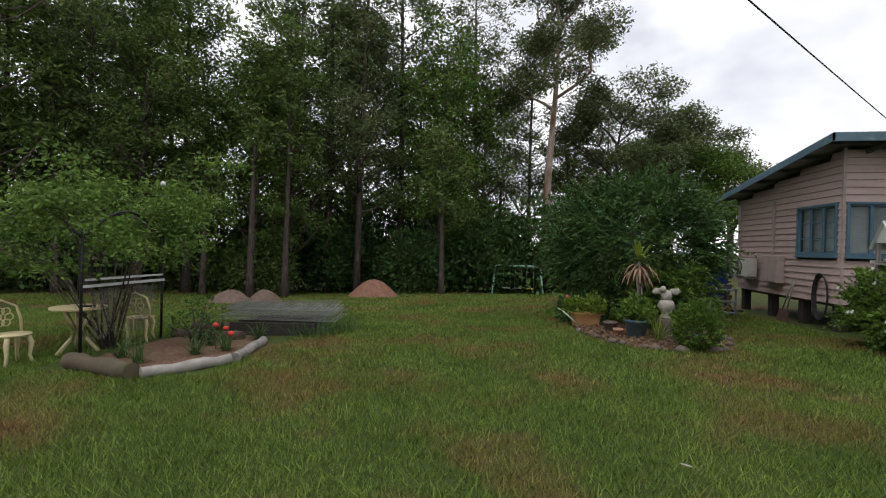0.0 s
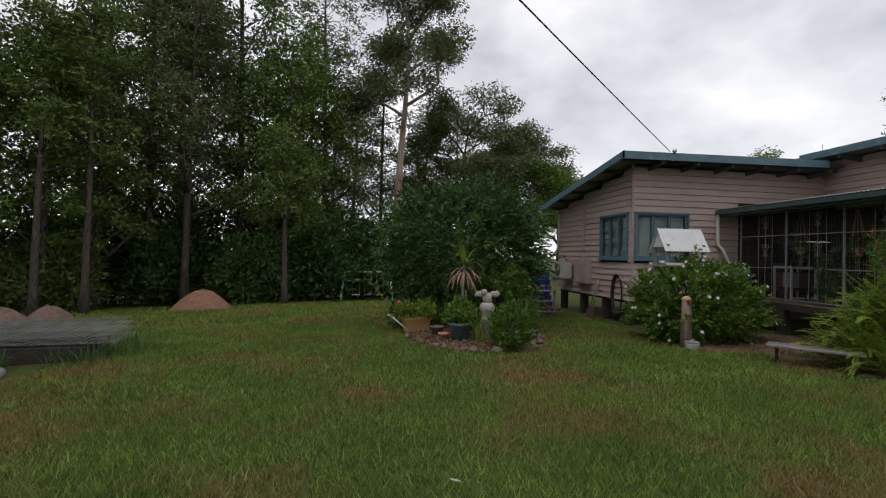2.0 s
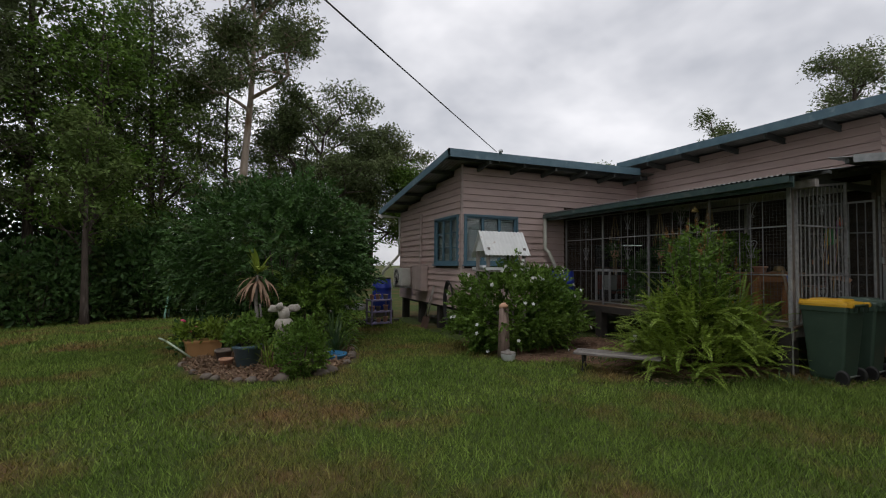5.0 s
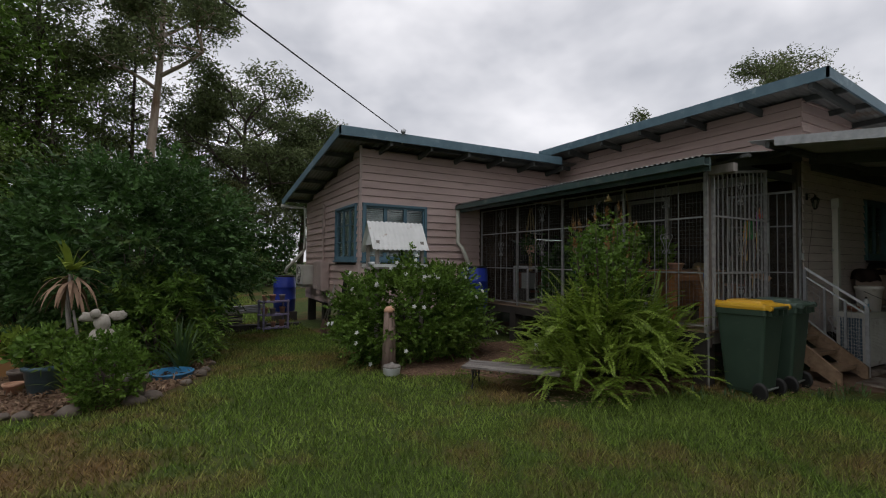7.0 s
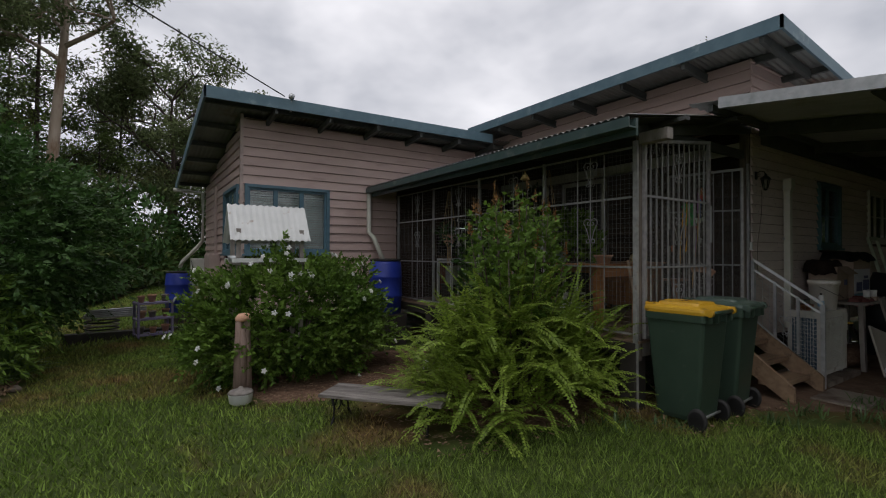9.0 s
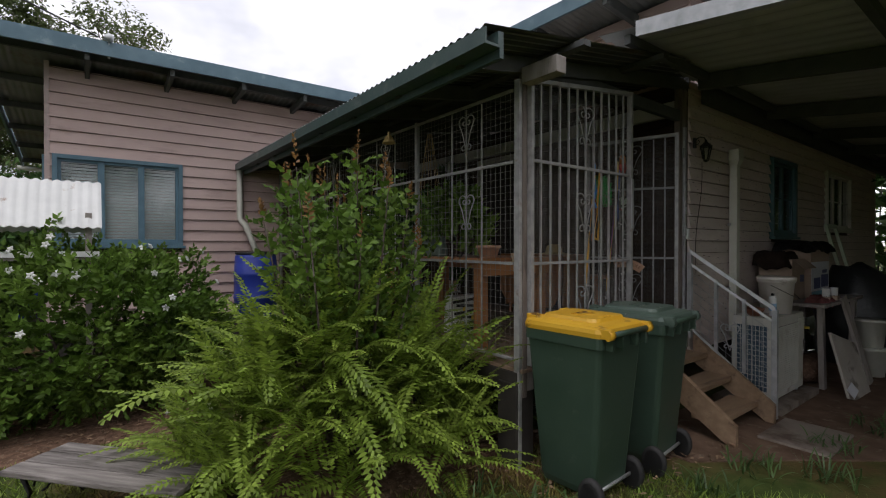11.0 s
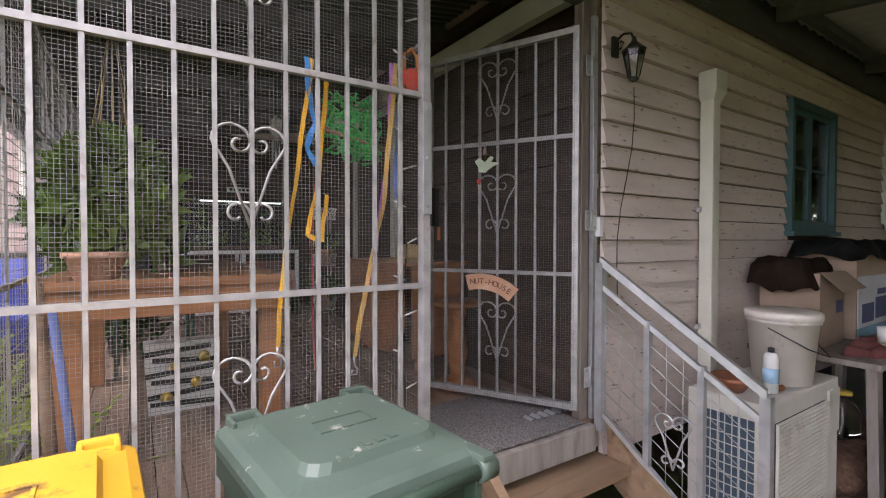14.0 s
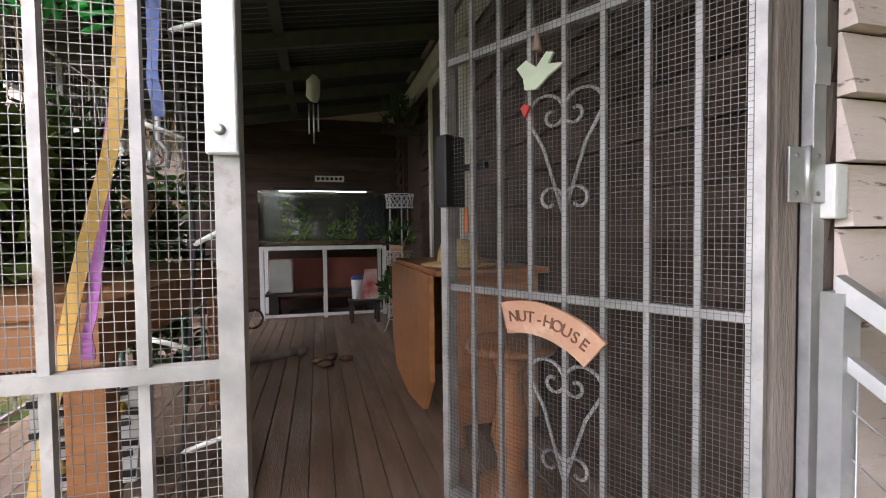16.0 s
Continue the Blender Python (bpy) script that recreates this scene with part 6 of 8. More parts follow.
low = thing("low_stool", pose(11.32, 9.55, DZ), "small dark timber stool beside the tank", "stool")
part("seat", Shape().box(-0.16, 0.16, -0.12, 0.12, 0.2, 0.23, 0.005), dark_shade_timber, low)
for x in (-0.13, 0.13):
    for y in (-0.09, 0.09):
        part("leg", Shape().box(x - 0.018, x + 0.018, y - 0.018, y + 0.018, 0, 0.2), dark_shade_timber, low)
feed = thing("feed_bag", pose(11.38, 9.55, DZ + 0.232), "red and white printed feed bag on the stool", "bag")
part("bag", Shape().hexa([(-0.1, -0.05, 0), (0.08, -0.05, 0), (0.08, 0.05, 0), (-0.1, 0.05, 0), (-0.05, -0.02, 0.3), (0.07, -0.02, 0.3), (0.07, 0.02, 0.3), (-0.05, 0.02, 0.3)]), surface("red_printed_paper", (0.5, 0.05, 0.05), (0.62, 0.5, 0.46), 9, 0.5), feed)
pail = thing("pail", pose(11.25, 9.56, DZ + 0.232), "white pail with a blue lid", "pail")
part("body", Shape().lathe([(0.05, 0), (0.06, 0.2), (0.001, 0.2)], n=18), white_steel, pail)
part("lid", Shape().lathe([(0.064, 0.2), (0.064, 0.215), (0.03, 0.24), (0.001, 0.24)], n=18), surface("navy_plastic", (0.02, 0.04, 0.2), (0.03, 0.05, 0.26), 6, 0.5), pail)

# wire plant stand
ps = thing("plant_stand", pose(11.58, 8.85, DZ), "tall white scrolled wire plant stand", "plant stand")
for k in range(3):
    a = radians(30 + 120 * k)
    c, d = math.cos(a), math.sin(a)
    part("leg", Shape().tube([(0.17 * c, 0.17 * d, 0.0), (0.15 * c, 0.15 * d, 0.03), (0.115 * c, 0.115 * d, 0.12), (0.10 * c, 0.10 * d, 0.6), (0.09 * c, 0.09 * d, 1.22)], 0.006, 6), white_steel, ps)
for z in (0.14, 0.62, 1.12):
    bk = Shape().tube([(0.12 * math.cos(k * math.pi / 9), 0.12 * math.sin(k * math.pi / 9), z) for k in range(18)], 0.004, 5, closed=True)
    bk.tube([(0.13 * math.cos(k * math.pi / 9), 0.13 * math.sin(k * math.pi / 9), z + 0.12) for k in range(18)], 0.004, 5, closed=True)
    for k in range(18):
        a, b2 = k * math.pi / 9, (k + 2) * math.pi / 9
        bk.tube([(0.12 * math.cos(a), 0.12 * math.sin(a), z), (0.13 * math.cos(b2), 0.13 * math.sin(b2), z + 0.12)], 0.0025, 4)
        bk.tube([(0.12 * math.cos(b2), 0.12 * math.sin(b2), z), (0.13 * math.cos(a), 0.13 * math.sin(a), z + 0.12)], 0.0025, 4)
    part("basket", bk, white_steel, ps, "crossed wire basket")
    part("base_ring", Shape().lathe([(0.12, z - 0.004), (0.12, z), (0.001, z)], n=18), dark_shade_timber, ps)
for z in (0.145, 0.625):
    flower_pot(pose(11.58, 8.85, DZ + z), 0.09, 0.17, terracotta, "terracotta pot in the wire plant stand")
bush("potted_plant", pose(11.58, 8.85, DZ + 0.28), "small leafy plant in the wire stand", 0.16, 0.16, 0.24, leaf_shrub, 260, 0.08, 0.04, 74, 6, lumps=8, category="plant")
bush("potted_plant", pose(11.58, 8.85, DZ + 0.77), "small leafy plant in the wire stand", 0.13, 0.13, 0.2, leaf_shrub, 160, 0.07, 0.03, 75, 6, lumps=8, category="plant")
bush("potted_plant", pose(11.62, 9.0, 2.55), "dark foliage plant high on a wall bracket", 0.14, 0.14, 0.3, leaf_shrub, 160, 0.1, 0.03, 76, 6, lumps=8, category="plant")
tagged(part("wall_bracket", Shape().box(11.45, 11.84, 8.92, 9.08, 2.51, 2.54).box(11.80, 11.84, 8.98, 9.02, 2.3, 2.51), dark_shade_timber), "dark bracket shelf on the house wall", "bracket")

# drop-leaf table by the house wall, straw hat
dl = thing("drop_leaf_table", pose(11.32, 6.52, DZ), "orange varnished drop-leaf table with its leaf down", "table")
part("tabletop", Shape().box(0.0, 0.5, 0, 1.0, 0.725, 0.75, 0.006), warm_wood, dl)
leaf_o = [(0.02, 0.73), (0.98, 0.73), (0.98, 0.3), (0.85, 0.14), (0.5, 0.10), (0.15, 0.14), (0.02, 0.3)]
part("leaf", Shape().prism([(a, b) for a, b in leaf_o], 0, 0.022, Matrix(((0, 0, 1, -0.024), (1, 0, 0, 0), (0, 1, 0, 0), (0, 0, 0, 1)))), warm_wood, dl)
part("end_panel", Shape().box(0.06, 0.46, 0.03, 0.055, 0.1, 0.725), warm_wood, dl)
part("end_panel", Shape().box(0.06, 0.46, 0.945, 0.97, 0.1, 0.725), warm_wood, dl)
for x in (0.08, 0.36):
    for y in (0.04, 0.9):
        part("leg", Shape().lathe([(0.025, 0), (0.03, 0.03), (0.02, 0.08), (0.035, 0.2), (0.02, 0.4), (0.035, 0.5), (0.03, 0.72)], (x + 0.04, y + 0.03, 0), 12), warm_wood, dl)
straw = surface("plaited_straw", (0.45, 0.31, 0.12), (0.58, 0.42, 0.2), 60, 0.8, bump=0.6, fine=120)
hat = thing("straw_hat", pose(11.5, 6.8, DZ + 0.751), "woven straw hat lying on the table", "hat")
part("crown", Shape().lathe([(0.10, 0.01), (0.095, 0.06), (0.08, 0.1), (0.04, 0.12), (0.001, 0.122)], n=22), straw, hat)
part("brim", Shape().lathe([(0.10, 0.012), (0.14, 0.004), (0.175, 0.0), (0.175, 0.006), (0.14, 0.012), (0.10, 0.02)], n=26), straw, hat)
pw = thing("turned_pedestal", pose(11.5, 6.2, DZ), "turned orange timber pedestal behind the screen door", "pedestal")
part("column", Shape().lathe([(0.12, 0), (0.12, 0.03), (0.05, 0.06), (0.045, 0.12), (0.07, 0.2), (0.05, 0.32), (0.045, 0.4), (0.06, 0.46), (0.05, 0.5)], n=16), warm_wood, pw)
part("top", Shape().lathe([(0.15, 0.5), (0.16, 0.515), (0.15, 0.53), (0.001, 0.53)], n=24), warm_wood, pw)
tagged(part("roofing_offcut", corrugated(11.45, 11.8, 5.5, 5.56, lambda x, y: DZ + 0.02, "y", 0.05, 0.008), galv), "offcut of galvanised iron on the deck", "iron sheet")
dw = thing("doorway", pose(11.78, 7.55, DZ), "timber doorway into the house with a shade-dark leaf", "doorway", kind="structure")
part("jamb", Shape().box(-0.02, 0.035, 0, 0.07, 0, 2.05).box(-0.02, 0.035, 0.85, 0.92, 0, 2.05), cream_trim, dw)
part("head", Shape().box(-0.02, 0.035, 0, 0.92, 2.05, 2.12), cream_trim, dw)
# leaf coloured near black for the deep shade of the doorway
part("door_leaf", Shape().box(0.0, 0.03, 0.07, 0.85, 0, 2.05), dark_shade_timber, dw)
part("beam_face", Shape().box(-0.03, 0.03, -2.1, 2.6, 2.16, 2.3), cream_trim, dw)

# toys on the deck and hanging things
tb = thing("bone_toy", pose(10.55, 8.2, DZ + 0.03, 0, 0, 20), "grey knotted rope bone toy on the deck", "toy")
part("rope", Shape().tube([(-0.2, 0, 0), (-0.1, 0.02, 0.005), (0.05, 0, 0.01), (0.2, 0.03, 0.02)], 0.028, 8), grey_timber, tb)
for x, y in ((-0.2, 0), (0.2, 0.03)):
    part("knot", Shape().blob((x, y, 0.01), (0.055, 0.045, 0.038), 0.3), grey_timber, tb)
for k, (x, y) in enumerate(((10.86, 8.05), (10.95, 8.12), (10.9, 7.95), (11.05, 8.05))):
    tagged(part("dry_leaf", Shape().blob((x, y, DZ + 0.025), (0.05, 0.035, 0.022), 0.5, 3, 8, k), mulch), "curled brown scrap on the deck", "scrap", "scraps on the deck")
hb = thing("hanging_ornament", pose(10.86, 8.0, 2.35), "pale bird ornament with chimes under the roof", "ornament")
part("body", Shape().blob((0, 0, 0.22), (0.05, 0.04, 0.09), 0.4), white_iron, hb)
part("cord", Shape().tube([(0, 0, 0.3), (0, 0, 0.62)], 0.002, 4), dark_shade_timber, hb)
for x, l in ((-0.03, 0.2), (0.0, 0.26), (0.03, 0.18)):
    part("chime", Shape().tube([(x, 0, 0.12), (x, 0, 0.12 - l)], 0.006, 6), galv, hb)
lp = thing("hanging_bulb", pose(9.2, 6.75, 2.46), "old hanging lamp shade under the eave", "lamp")
part("shade", Shape().lathe([(0.06, 0), (0.035, 0.05), (0.012, 0.075), (0.012, 0.1)], n=14), straw, lp)
part("cord", Shape().tube([(0, 0, 0.1), (0, 0, 0.26)], 0.003, 4), dark_shade_timber, lp)
# macrame hangers with plants
for i, (x, y, z) in enumerate(((9.75, 6.9, 1.75), (9.8, 8.0, 1.7), (9.7, 9.1, 1.72))):
    mh = thing("macrame_hanger", pose(x, y, z), "cream macrame hanger with a pot", "plant hanger", "macrame hangers")
    for k in range(8):
        a = k * math.pi / 4
        part("cord", Shape().tube([(0.02 * math.cos(a), 0.02 * math.sin(a), 0.9), (0.11 * math.cos(a), 0.11 * math.sin(a), 0.3), (0.12 * math.cos(a), 0.12 * math.sin(a), 0.1), (0.03 * math.cos(a), 0.03 * math.sin(a), -0.05), (0.035 * math.cos(a), 0.03 * math.sin(a), -0.35)], 0.003, 4), straw, mh)
    part("pot", Shape().lathe([(0.06, 0), (0.1, 0.16), (0.09, 0.16), (0.001, 0.14)], n=14), terracotta, mh)
    v, f = leaves(np.array([0, 0, 0.2]) + nrng.normal(size=(160, 3)) * [0.11, 0.11, 0.09], 0.1, 0.045)
    leaf_part("foliage", v, f, leaf_shrub, mh)
# string of fairy lights on the screen's edge
fl = thing("fairy_lights", pose(10.70, 5.40, 0.75), "green cord of unlit fairy lights on the screen", "string lights")
part("cord", Shape().tube([(0.012 * math.sin(i * 1.3), 0.02, i * 0.14) for i in range(14)], 0.003, 5), black_rubber, fl)
for i in range(13):
    part("bulb", Shape().tube([(0.012 * math.sin(i * 1.3), 0.02, i * 0.14), (0.05 * (-1) ** i, 0.012, i * 0.14 + 0.02)], 0.0035, 5), white_iron, fl)

# ---- beside the steps, under the carport ----
for k in range(10):
    p = ra.lerp(rb, 0.04 + 0.92 * k / 9)
    part("wire", Shape().tube([(p.x, p.y, p.z - 0.12), (p.x, p.y, p.z - 0.78)], 0.0018, 4), galv, rail)
for k in range(7):
    d = 0.2 + 0.085 * k
    part("wire", Shape().tube([ra - Vector((0, 0, d)), rb - Vector((0, 0, d + 0.02))], 0.0018, 4), galv, rail)
hp = ra.lerp(rb, 0.5)
q = heart(Shape(), 0, 0, 0.14, 0.24)
q.bm.transform(Matrix.Translation((hp.x - 0.01, hp.y, hp.z - 0.55)) @ Matrix.Rotation(radians(-75), 4, "Z"))
part("scroll", q, galv, rail, "white wrought scroll")

ac_white = surface("cream_air_conditioner_casing", (0.50, 0.49, 0.44), (0.58, 0.57, 0.52), 6, 0.5, stain=(0.36, 0.32, 0.26), stain_scale=4, stain_lo=0.58, rand=0.03)
fin_blue = surface("blue_coated_fins", (0.05, 0.09, 0.13), (0.08, 0.13, 0.18), 20, 0.4, metal=0.3, stretch=(1, 20, 1))
def air_conditioner(m, label, w, d, h, round_fan):
    t = thing("air_conditioner", m, label, "air conditioner")
    part("casing", Shape().box(0, w, 0, d, 0.03, h, 0.012), ac_white, t)
    part("foot", Shape().box(0.08, 0.14, 0.02, d - 0.02, 0, 0.03), galv, t)
    part("foot", Shape().box(w - 0.14, w - 0.08, 0.02, d - 0.02, 0, 0.03), galv, t)
    part("coil", Shape().box(-0.004, 0.003, 0.05, d - 0.05, 0.1, h - 0.08), fin_blue, t, "blue finned coil")
    cg = Shape()
    for k in range(9):
        cg.box(-0.008, -0.005, 0.05 + (d - 0.1) * k / 8 - 0.002, 0.05 + (d - 0.1) * k / 8 + 0.002, 0.09, h - 0.07)
    for k in range(14):
        z = 0.1 + (h - 0.18) * k / 13
        cg.box(-0.009, -0.006, 0.05, d - 0.05, z - 0.002, z + 0.002)
    part("coil_guard", cg, ac_white, t)
    if round_fan:
        part("fan_recess", Shape().lathe([(h * 0.40, 0), (h * 0.40, 0.006), (h * 0.36, 0.008), (0.001, 0.008)], (0, 0, 0), 28, Matrix.Translation((w * 0.38, 0, h * 0.52)) @ Matrix.Rotation(radians(90), 4, "X")), black_rubber, t)
        fg = Shape()
        for k in range(7):
            r = h * 0.055 * (k + 0.6)
            fg.tube([(w * 0.38 + r * math.cos(a), -0.014, h * 0.52 + r * math.sin(a)) for a in [j * math.pi / 14 for j in range(28)]], 0.003, 4, closed=True)
        part("fan_grille", fg, ac_white, t)
    else:
        part("grille_recess", Shape().box(0.06, w - 0.2, -0.004, 0.004, 0.1, h - 0.09), dark_shade_timber, t)
        fg = Shape()
        for k in range(26):
            x = 0.065 + (w - 0.275) * k / 25
            fg.box(x - 0.004, x + 0.004, -0.018, -0.006, 0.1, h - 0.09)
        for k in range(30):
            z = 0.105 + (h - 0.2) * k / 29
            fg.box(0.06, w - 0.2, -0.02, -0.012, z - 0.003, z + 0.003)
        part("fan_grille", fg, ac_white, t)
        part("end_cover", Shape().box(w - 0.17, w - 0.02, -0.012, -0.001, h - 0.28, h - 0.05, 0.005), ac_white, t)
    return t
air_conditioner(pose(12.16, 4.76, 0.07), "cream outdoor air conditioner on a concrete slab", 0.84, 0.36, 0.80, False)
tagged(part("concrete_slab", Shape().box(12.05, 13.15, 4.66, 5.25, -0.02, 0.068, 0.01), concrete), "small concrete slab under the air conditioner", "slab")
tagged(part("paving_slab", Shape().box(11.35, 12.0, 4.15, 4.62, -0.02, 0.03, 0.008), concrete), "worn concrete paving at the foot of the steps", "paving", kind="structure")
AT = 0.872
pb = thing("paint_bucket", pose(12.66, 4.90, AT), "white plastic paint bucket with paint drips", "bucket")
bucket_white = surface("dirty_white_bucket_plastic", (0.62, 0.58, 0.53), (0.72, 0.68, 0.62), 7, 0.5, stain=(0.42, 0.37, 0.31), stain_scale=6, stain_lo=0.58)
part("body", Shape().lathe([(0.13, 0), (0.155, 0.31), (0.165, 0.31), (0.167, 0.34), (0.155, 0.34), (0.15, 0.31), (0.001, 0.3)], n=28), bucket_white, pb)
part("lid", Shape().lathe([(0.17, 0.325), (0.172, 0.36), (0.16, 0.368), (0.001, 0.362)], n=28), bucket_white, pb)
part("bail", Shape().tube([(-0.167, 0, 0.29), (-0.1, -0.15, 0.2), (0.05, -0.19, 0.15), (0.167, 0, 0.29)], 0.003, 5), black_rubber, pb, "wire handle")
sc = thing("spray_can", pose(12.38, 4.84, AT), "white aerosol can with a blue band", "can")
part("can", Shape().lathe([(0.032, 0), (0.033, 0.17), (0.025, 0.19), (0.012, 0.195)], n=16), white_steel, sc)
part("band", Shape().lathe([(0.0335, 0.05), (0.0338, 0.12)], n=16), surface("pale_blue_label", (0.25, 0.42, 0.58), (0.32, 0.5, 0.65), 8, 0.5), sc)
part("cap", Shape().lathe([(0.014, 0.195), (0.014, 0.215), (0.001, 0.218)], n=12), black_rubber, sc)
cp = thing("copper_bowl", pose(12.26, 4.96, AT), "dull copper bowl on the air conditioner", "bowl")
part("bowl", Shape().lathe([(0.05, 0), (0.085, 0.05), (0.09, 0.075), (0.083, 0.07), (0.001, 0.02)], n=20), surface("dull_copper", (0.32, 0.13, 0.08), (0.42, 0.19, 0.12), 8, 0.4, metal=0.6), cp)
tw2 = thing("trowel", pose(12.46, 4.82, AT + 0.003, 0, 0, -20), "old trowel with an orange handle", "trowel")
part("blade", Shape().prism([(0, -0.03), (0.12, -0.005), (0.12, 0.005), (0, 0.03)], 0, 0.003), galv, tw2)
part("handle", Shape().tube([(-0.11, 0, 0.014), (0, 0, 0.014)], 0.013, 8), surface("worn_orange_handle", (0.5, 0.15, 0.04), (0.6, 0.22, 0.06), 8, 0.6), tw2)

# work table with cartons
wt = thing("trestle_table", pose(13.15, 4.62, 0), "rough timber table cluttered with cartons", "table")
part("tabletop", Shape().box(0, 1.6, 0, 0.66, 0.90, 0.935, 0.006), grey_timber, wt)
for x, lean in ((0.08, 0.1), (1.4, -0.1)):
    for y in (0.04, 0.55):
        part("leg", Shape().hexa([(x + lean, y, 0), (x + lean + 0.09, y, 0), (x + lean + 0.09, y + 0.05, 0), (x + lean, y + 0.05, 0), (x, y, 0.9), (x + 0.09, y, 0.9), (x + 0.09, y + 0.05, 0.9), (x, y + 0.05, 0.9)]), grey_timber, wt)
card = surface("brown_cardboard", (0.27, 0.20, 0.15), (0.33, 0.25, 0.19), 6, 0.85, stain=(0.22, 0.16, 0.12), rand=0.08, bump=0.1)
print_white = surface("printed_carton_face", (0.50, 0.52, 0.56), (0.6, 0.61, 0.64), 5, 0.6, rand=0.02)
print_blue = surface("blue_carton_print", (0.12, 0.30, 0.42), (0.17, 0.37, 0.5), 5, 0.6, rand=0.02)
print_navy = surface("navy_carton_print", (0.05, 0.06, 0.16), (0.08, 0.09, 0.2), 5, 0.6, rand=0.02)
TT = 0.937
c1 = thing("carton", pose(13.32, 4.95, TT), "open brown cardboard carton on the table", "carton", "cartons")
part("box", Shape().box(0, 0.42, 0, 0.33, 0, 0.46, 0.004), card, c1)
part("flap", Shape().hexa([(0, -0.11, 0.36), (0.42, -0.11, 0.36), (0.42, -0.004, 0.46), (0, -0.004, 0.46), (0, -0.11, 0.364), (0.42, -0.11, 0.364), (0.42, 0, 0.465), (0, 0, 0.465)]), card, c1)
part("print_bar", Shape().box(0.26, 0.38, -0.003, 0.001, 0.2, 0.28), print_navy, c1)
c2 = thing("carton", pose(13.85, 4.92, TT), "large cardboard carton with a printed picture panel", "carton", "cartons")
part("box", Shape().box(0, 0.72, 0, 0.36, 0, 0.60, 0.004), card, c2)
part("print_panel", Shape().box(0.02, 0.70, -0.004, 0.0, 0.07, 0.42), print_white, c2)
part("print_band", Shape().box(0.02, 0.70, -0.006, -0.003, 0.0, 0.068), print_blue, c2)
for x0, x1, z0, z1 in ((0.1, 0.34, 0.10, 0.23), (0.38, 0.66, 0.11, 0.26), (0.42, 0.6, 0.28, 0.32)):
    part("print_bar", Shape().box(x0, x1, -0.007, -0.0045, z0, z1), print_navy, c2)
dark_cloth = surface("dark_brown_cloth", (0.035, 0.025, 0.02), (0.06, 0.042, 0.034), 8, 0.95, bump=0.5, fine=120, spec=0.1)
black_tarp = surface("black_plastic_sheet", (0.012, 0.014, 0.015), (0.03, 0.033, 0.035), 6, 0.45, bump=0.4, fine=25)
def drape(name, cx, cy, z, rx, ry, material, label, seed, hang=0.16):
    s = Shape()
    n, m = 22, 14
    rows = []
    for j in range(m + 1):
        v = -1 + 2 * j / m
        row = []
        for i in range(n + 1):
            u = -1 + 2 * i / n
            f = noise.noise(Vector((u * 2.1 + seed, v * 2.3, seed)))
            d = max(0, abs(u) - 0.72) / 0.28, max(0, -v - 0.55) / 0.45
            zz = z + 0.03 + 0.035 * f + 0.02 * math.sin(u * 9 + seed + v * 3) - hang * max(d[0] ** 1.5, d[1] ** 1.5)
            row.append(s.bm.verts.new((cx + rx * u * (1 + 0.12 * f), cy + ry * v * (1 + 0.15 * f), zz)))
        rows.append(row)
    for a, b in zip(rows, rows[1:]):
        for i in range(n):
            s.bm.faces.new((a[i], a[i + 1], b[i + 1], b[i])).smooth = True
    geo = bmesh.ops.solidify(s.bm, geom=s.bm.faces[:], thickness=0.012)
    return tagged(part(name, s, material), label, "cloth")
drape("dark_blanket", 13.48, 5.14, TT + 0.50, 0.27, 0.18, dark_cloth, "dark brown blanket thrown over the carton", 1.3, 0.16)
drape("plastic_sheet", 14.2, 5.09, TT + 0.62, 0.44, 0.22, black_tarp, "folded black plastic sheet on the carton", 4.1, 0.10)
drape("red_rag", 13.55, 4.74, TT + 0.002, 0.3, 0.1, surface("dusty_red_rag", (0.22, 0.07, 0.07), (0.3, 0.12, 0.11), 9, 0.95), "dusty red rag on the table's edge", 7.7, 0.06)
for x, y, lab in ((13.62, 4.72, "white enamel mug on the table"), (13.82, 4.70, "white printed mug on the table")):
    mg = thing("mug", pose(x, y, TT + 0.05), lab, "mug", "mugs")
    part("cup", Shape().lathe([(0.035, 0), (0.04, 0.09), (0.036, 0.09), (0.001, 0.02)], n=18), white_steel, mg)
    part("handle", Shape().tube([(0.038, 0, 0.075), (0.065, 0, 0.065), (0.065, 0, 0.03), (0.037, 0, 0.02)], 0.006, 6), white_steel, mg)
    tagged(part("coaster_block", Shape().box(x - 0.05, x + 0.05, y - 0.045, y + 0.045, TT, TT + 0.049, 0.004), card), "small cardboard block under a mug", "block", "blocks under mugs")
board_mat = surface("mouldy_white_board", (0.34, 0.31, 0.27), (0.43, 0.39, 0.34), 4, 0.8, stain=(0.14, 0.12, 0.10), stain_scale=3, stain_lo=0.56, stain_hi=0.66)
lean1 = Shape().box(0, 0.62, -0.012, 0.012, 0, 0.66, 0.003)
lean1.bm.transform(pose(13.02, 4.40, 0.05, -20, 16, -8))
tagged(part("leaning_board", lean1, board_mat), "stained white board leaning on the table", "board", "leaning boards")
lean2 = Shape().box(0, 0.16, -0.015, 0.015, 0, 1.0, 0.004)
lean2.bm.transform(pose(13.95, 4.42, 0.0, -12, -10, 0))
tagged(part("leaning_board", lean2, grey_timber), "grey timber plank leaning on the table", "board", "leaning boards")
tagged(part("white_card", Shape().box(0, 0.16, -0.003, 0.003, 0, 0.1, m=pose(13.05, 4.36, 0.05, -30, -18, 0)), print_white), "small white card lying by the board", "card")
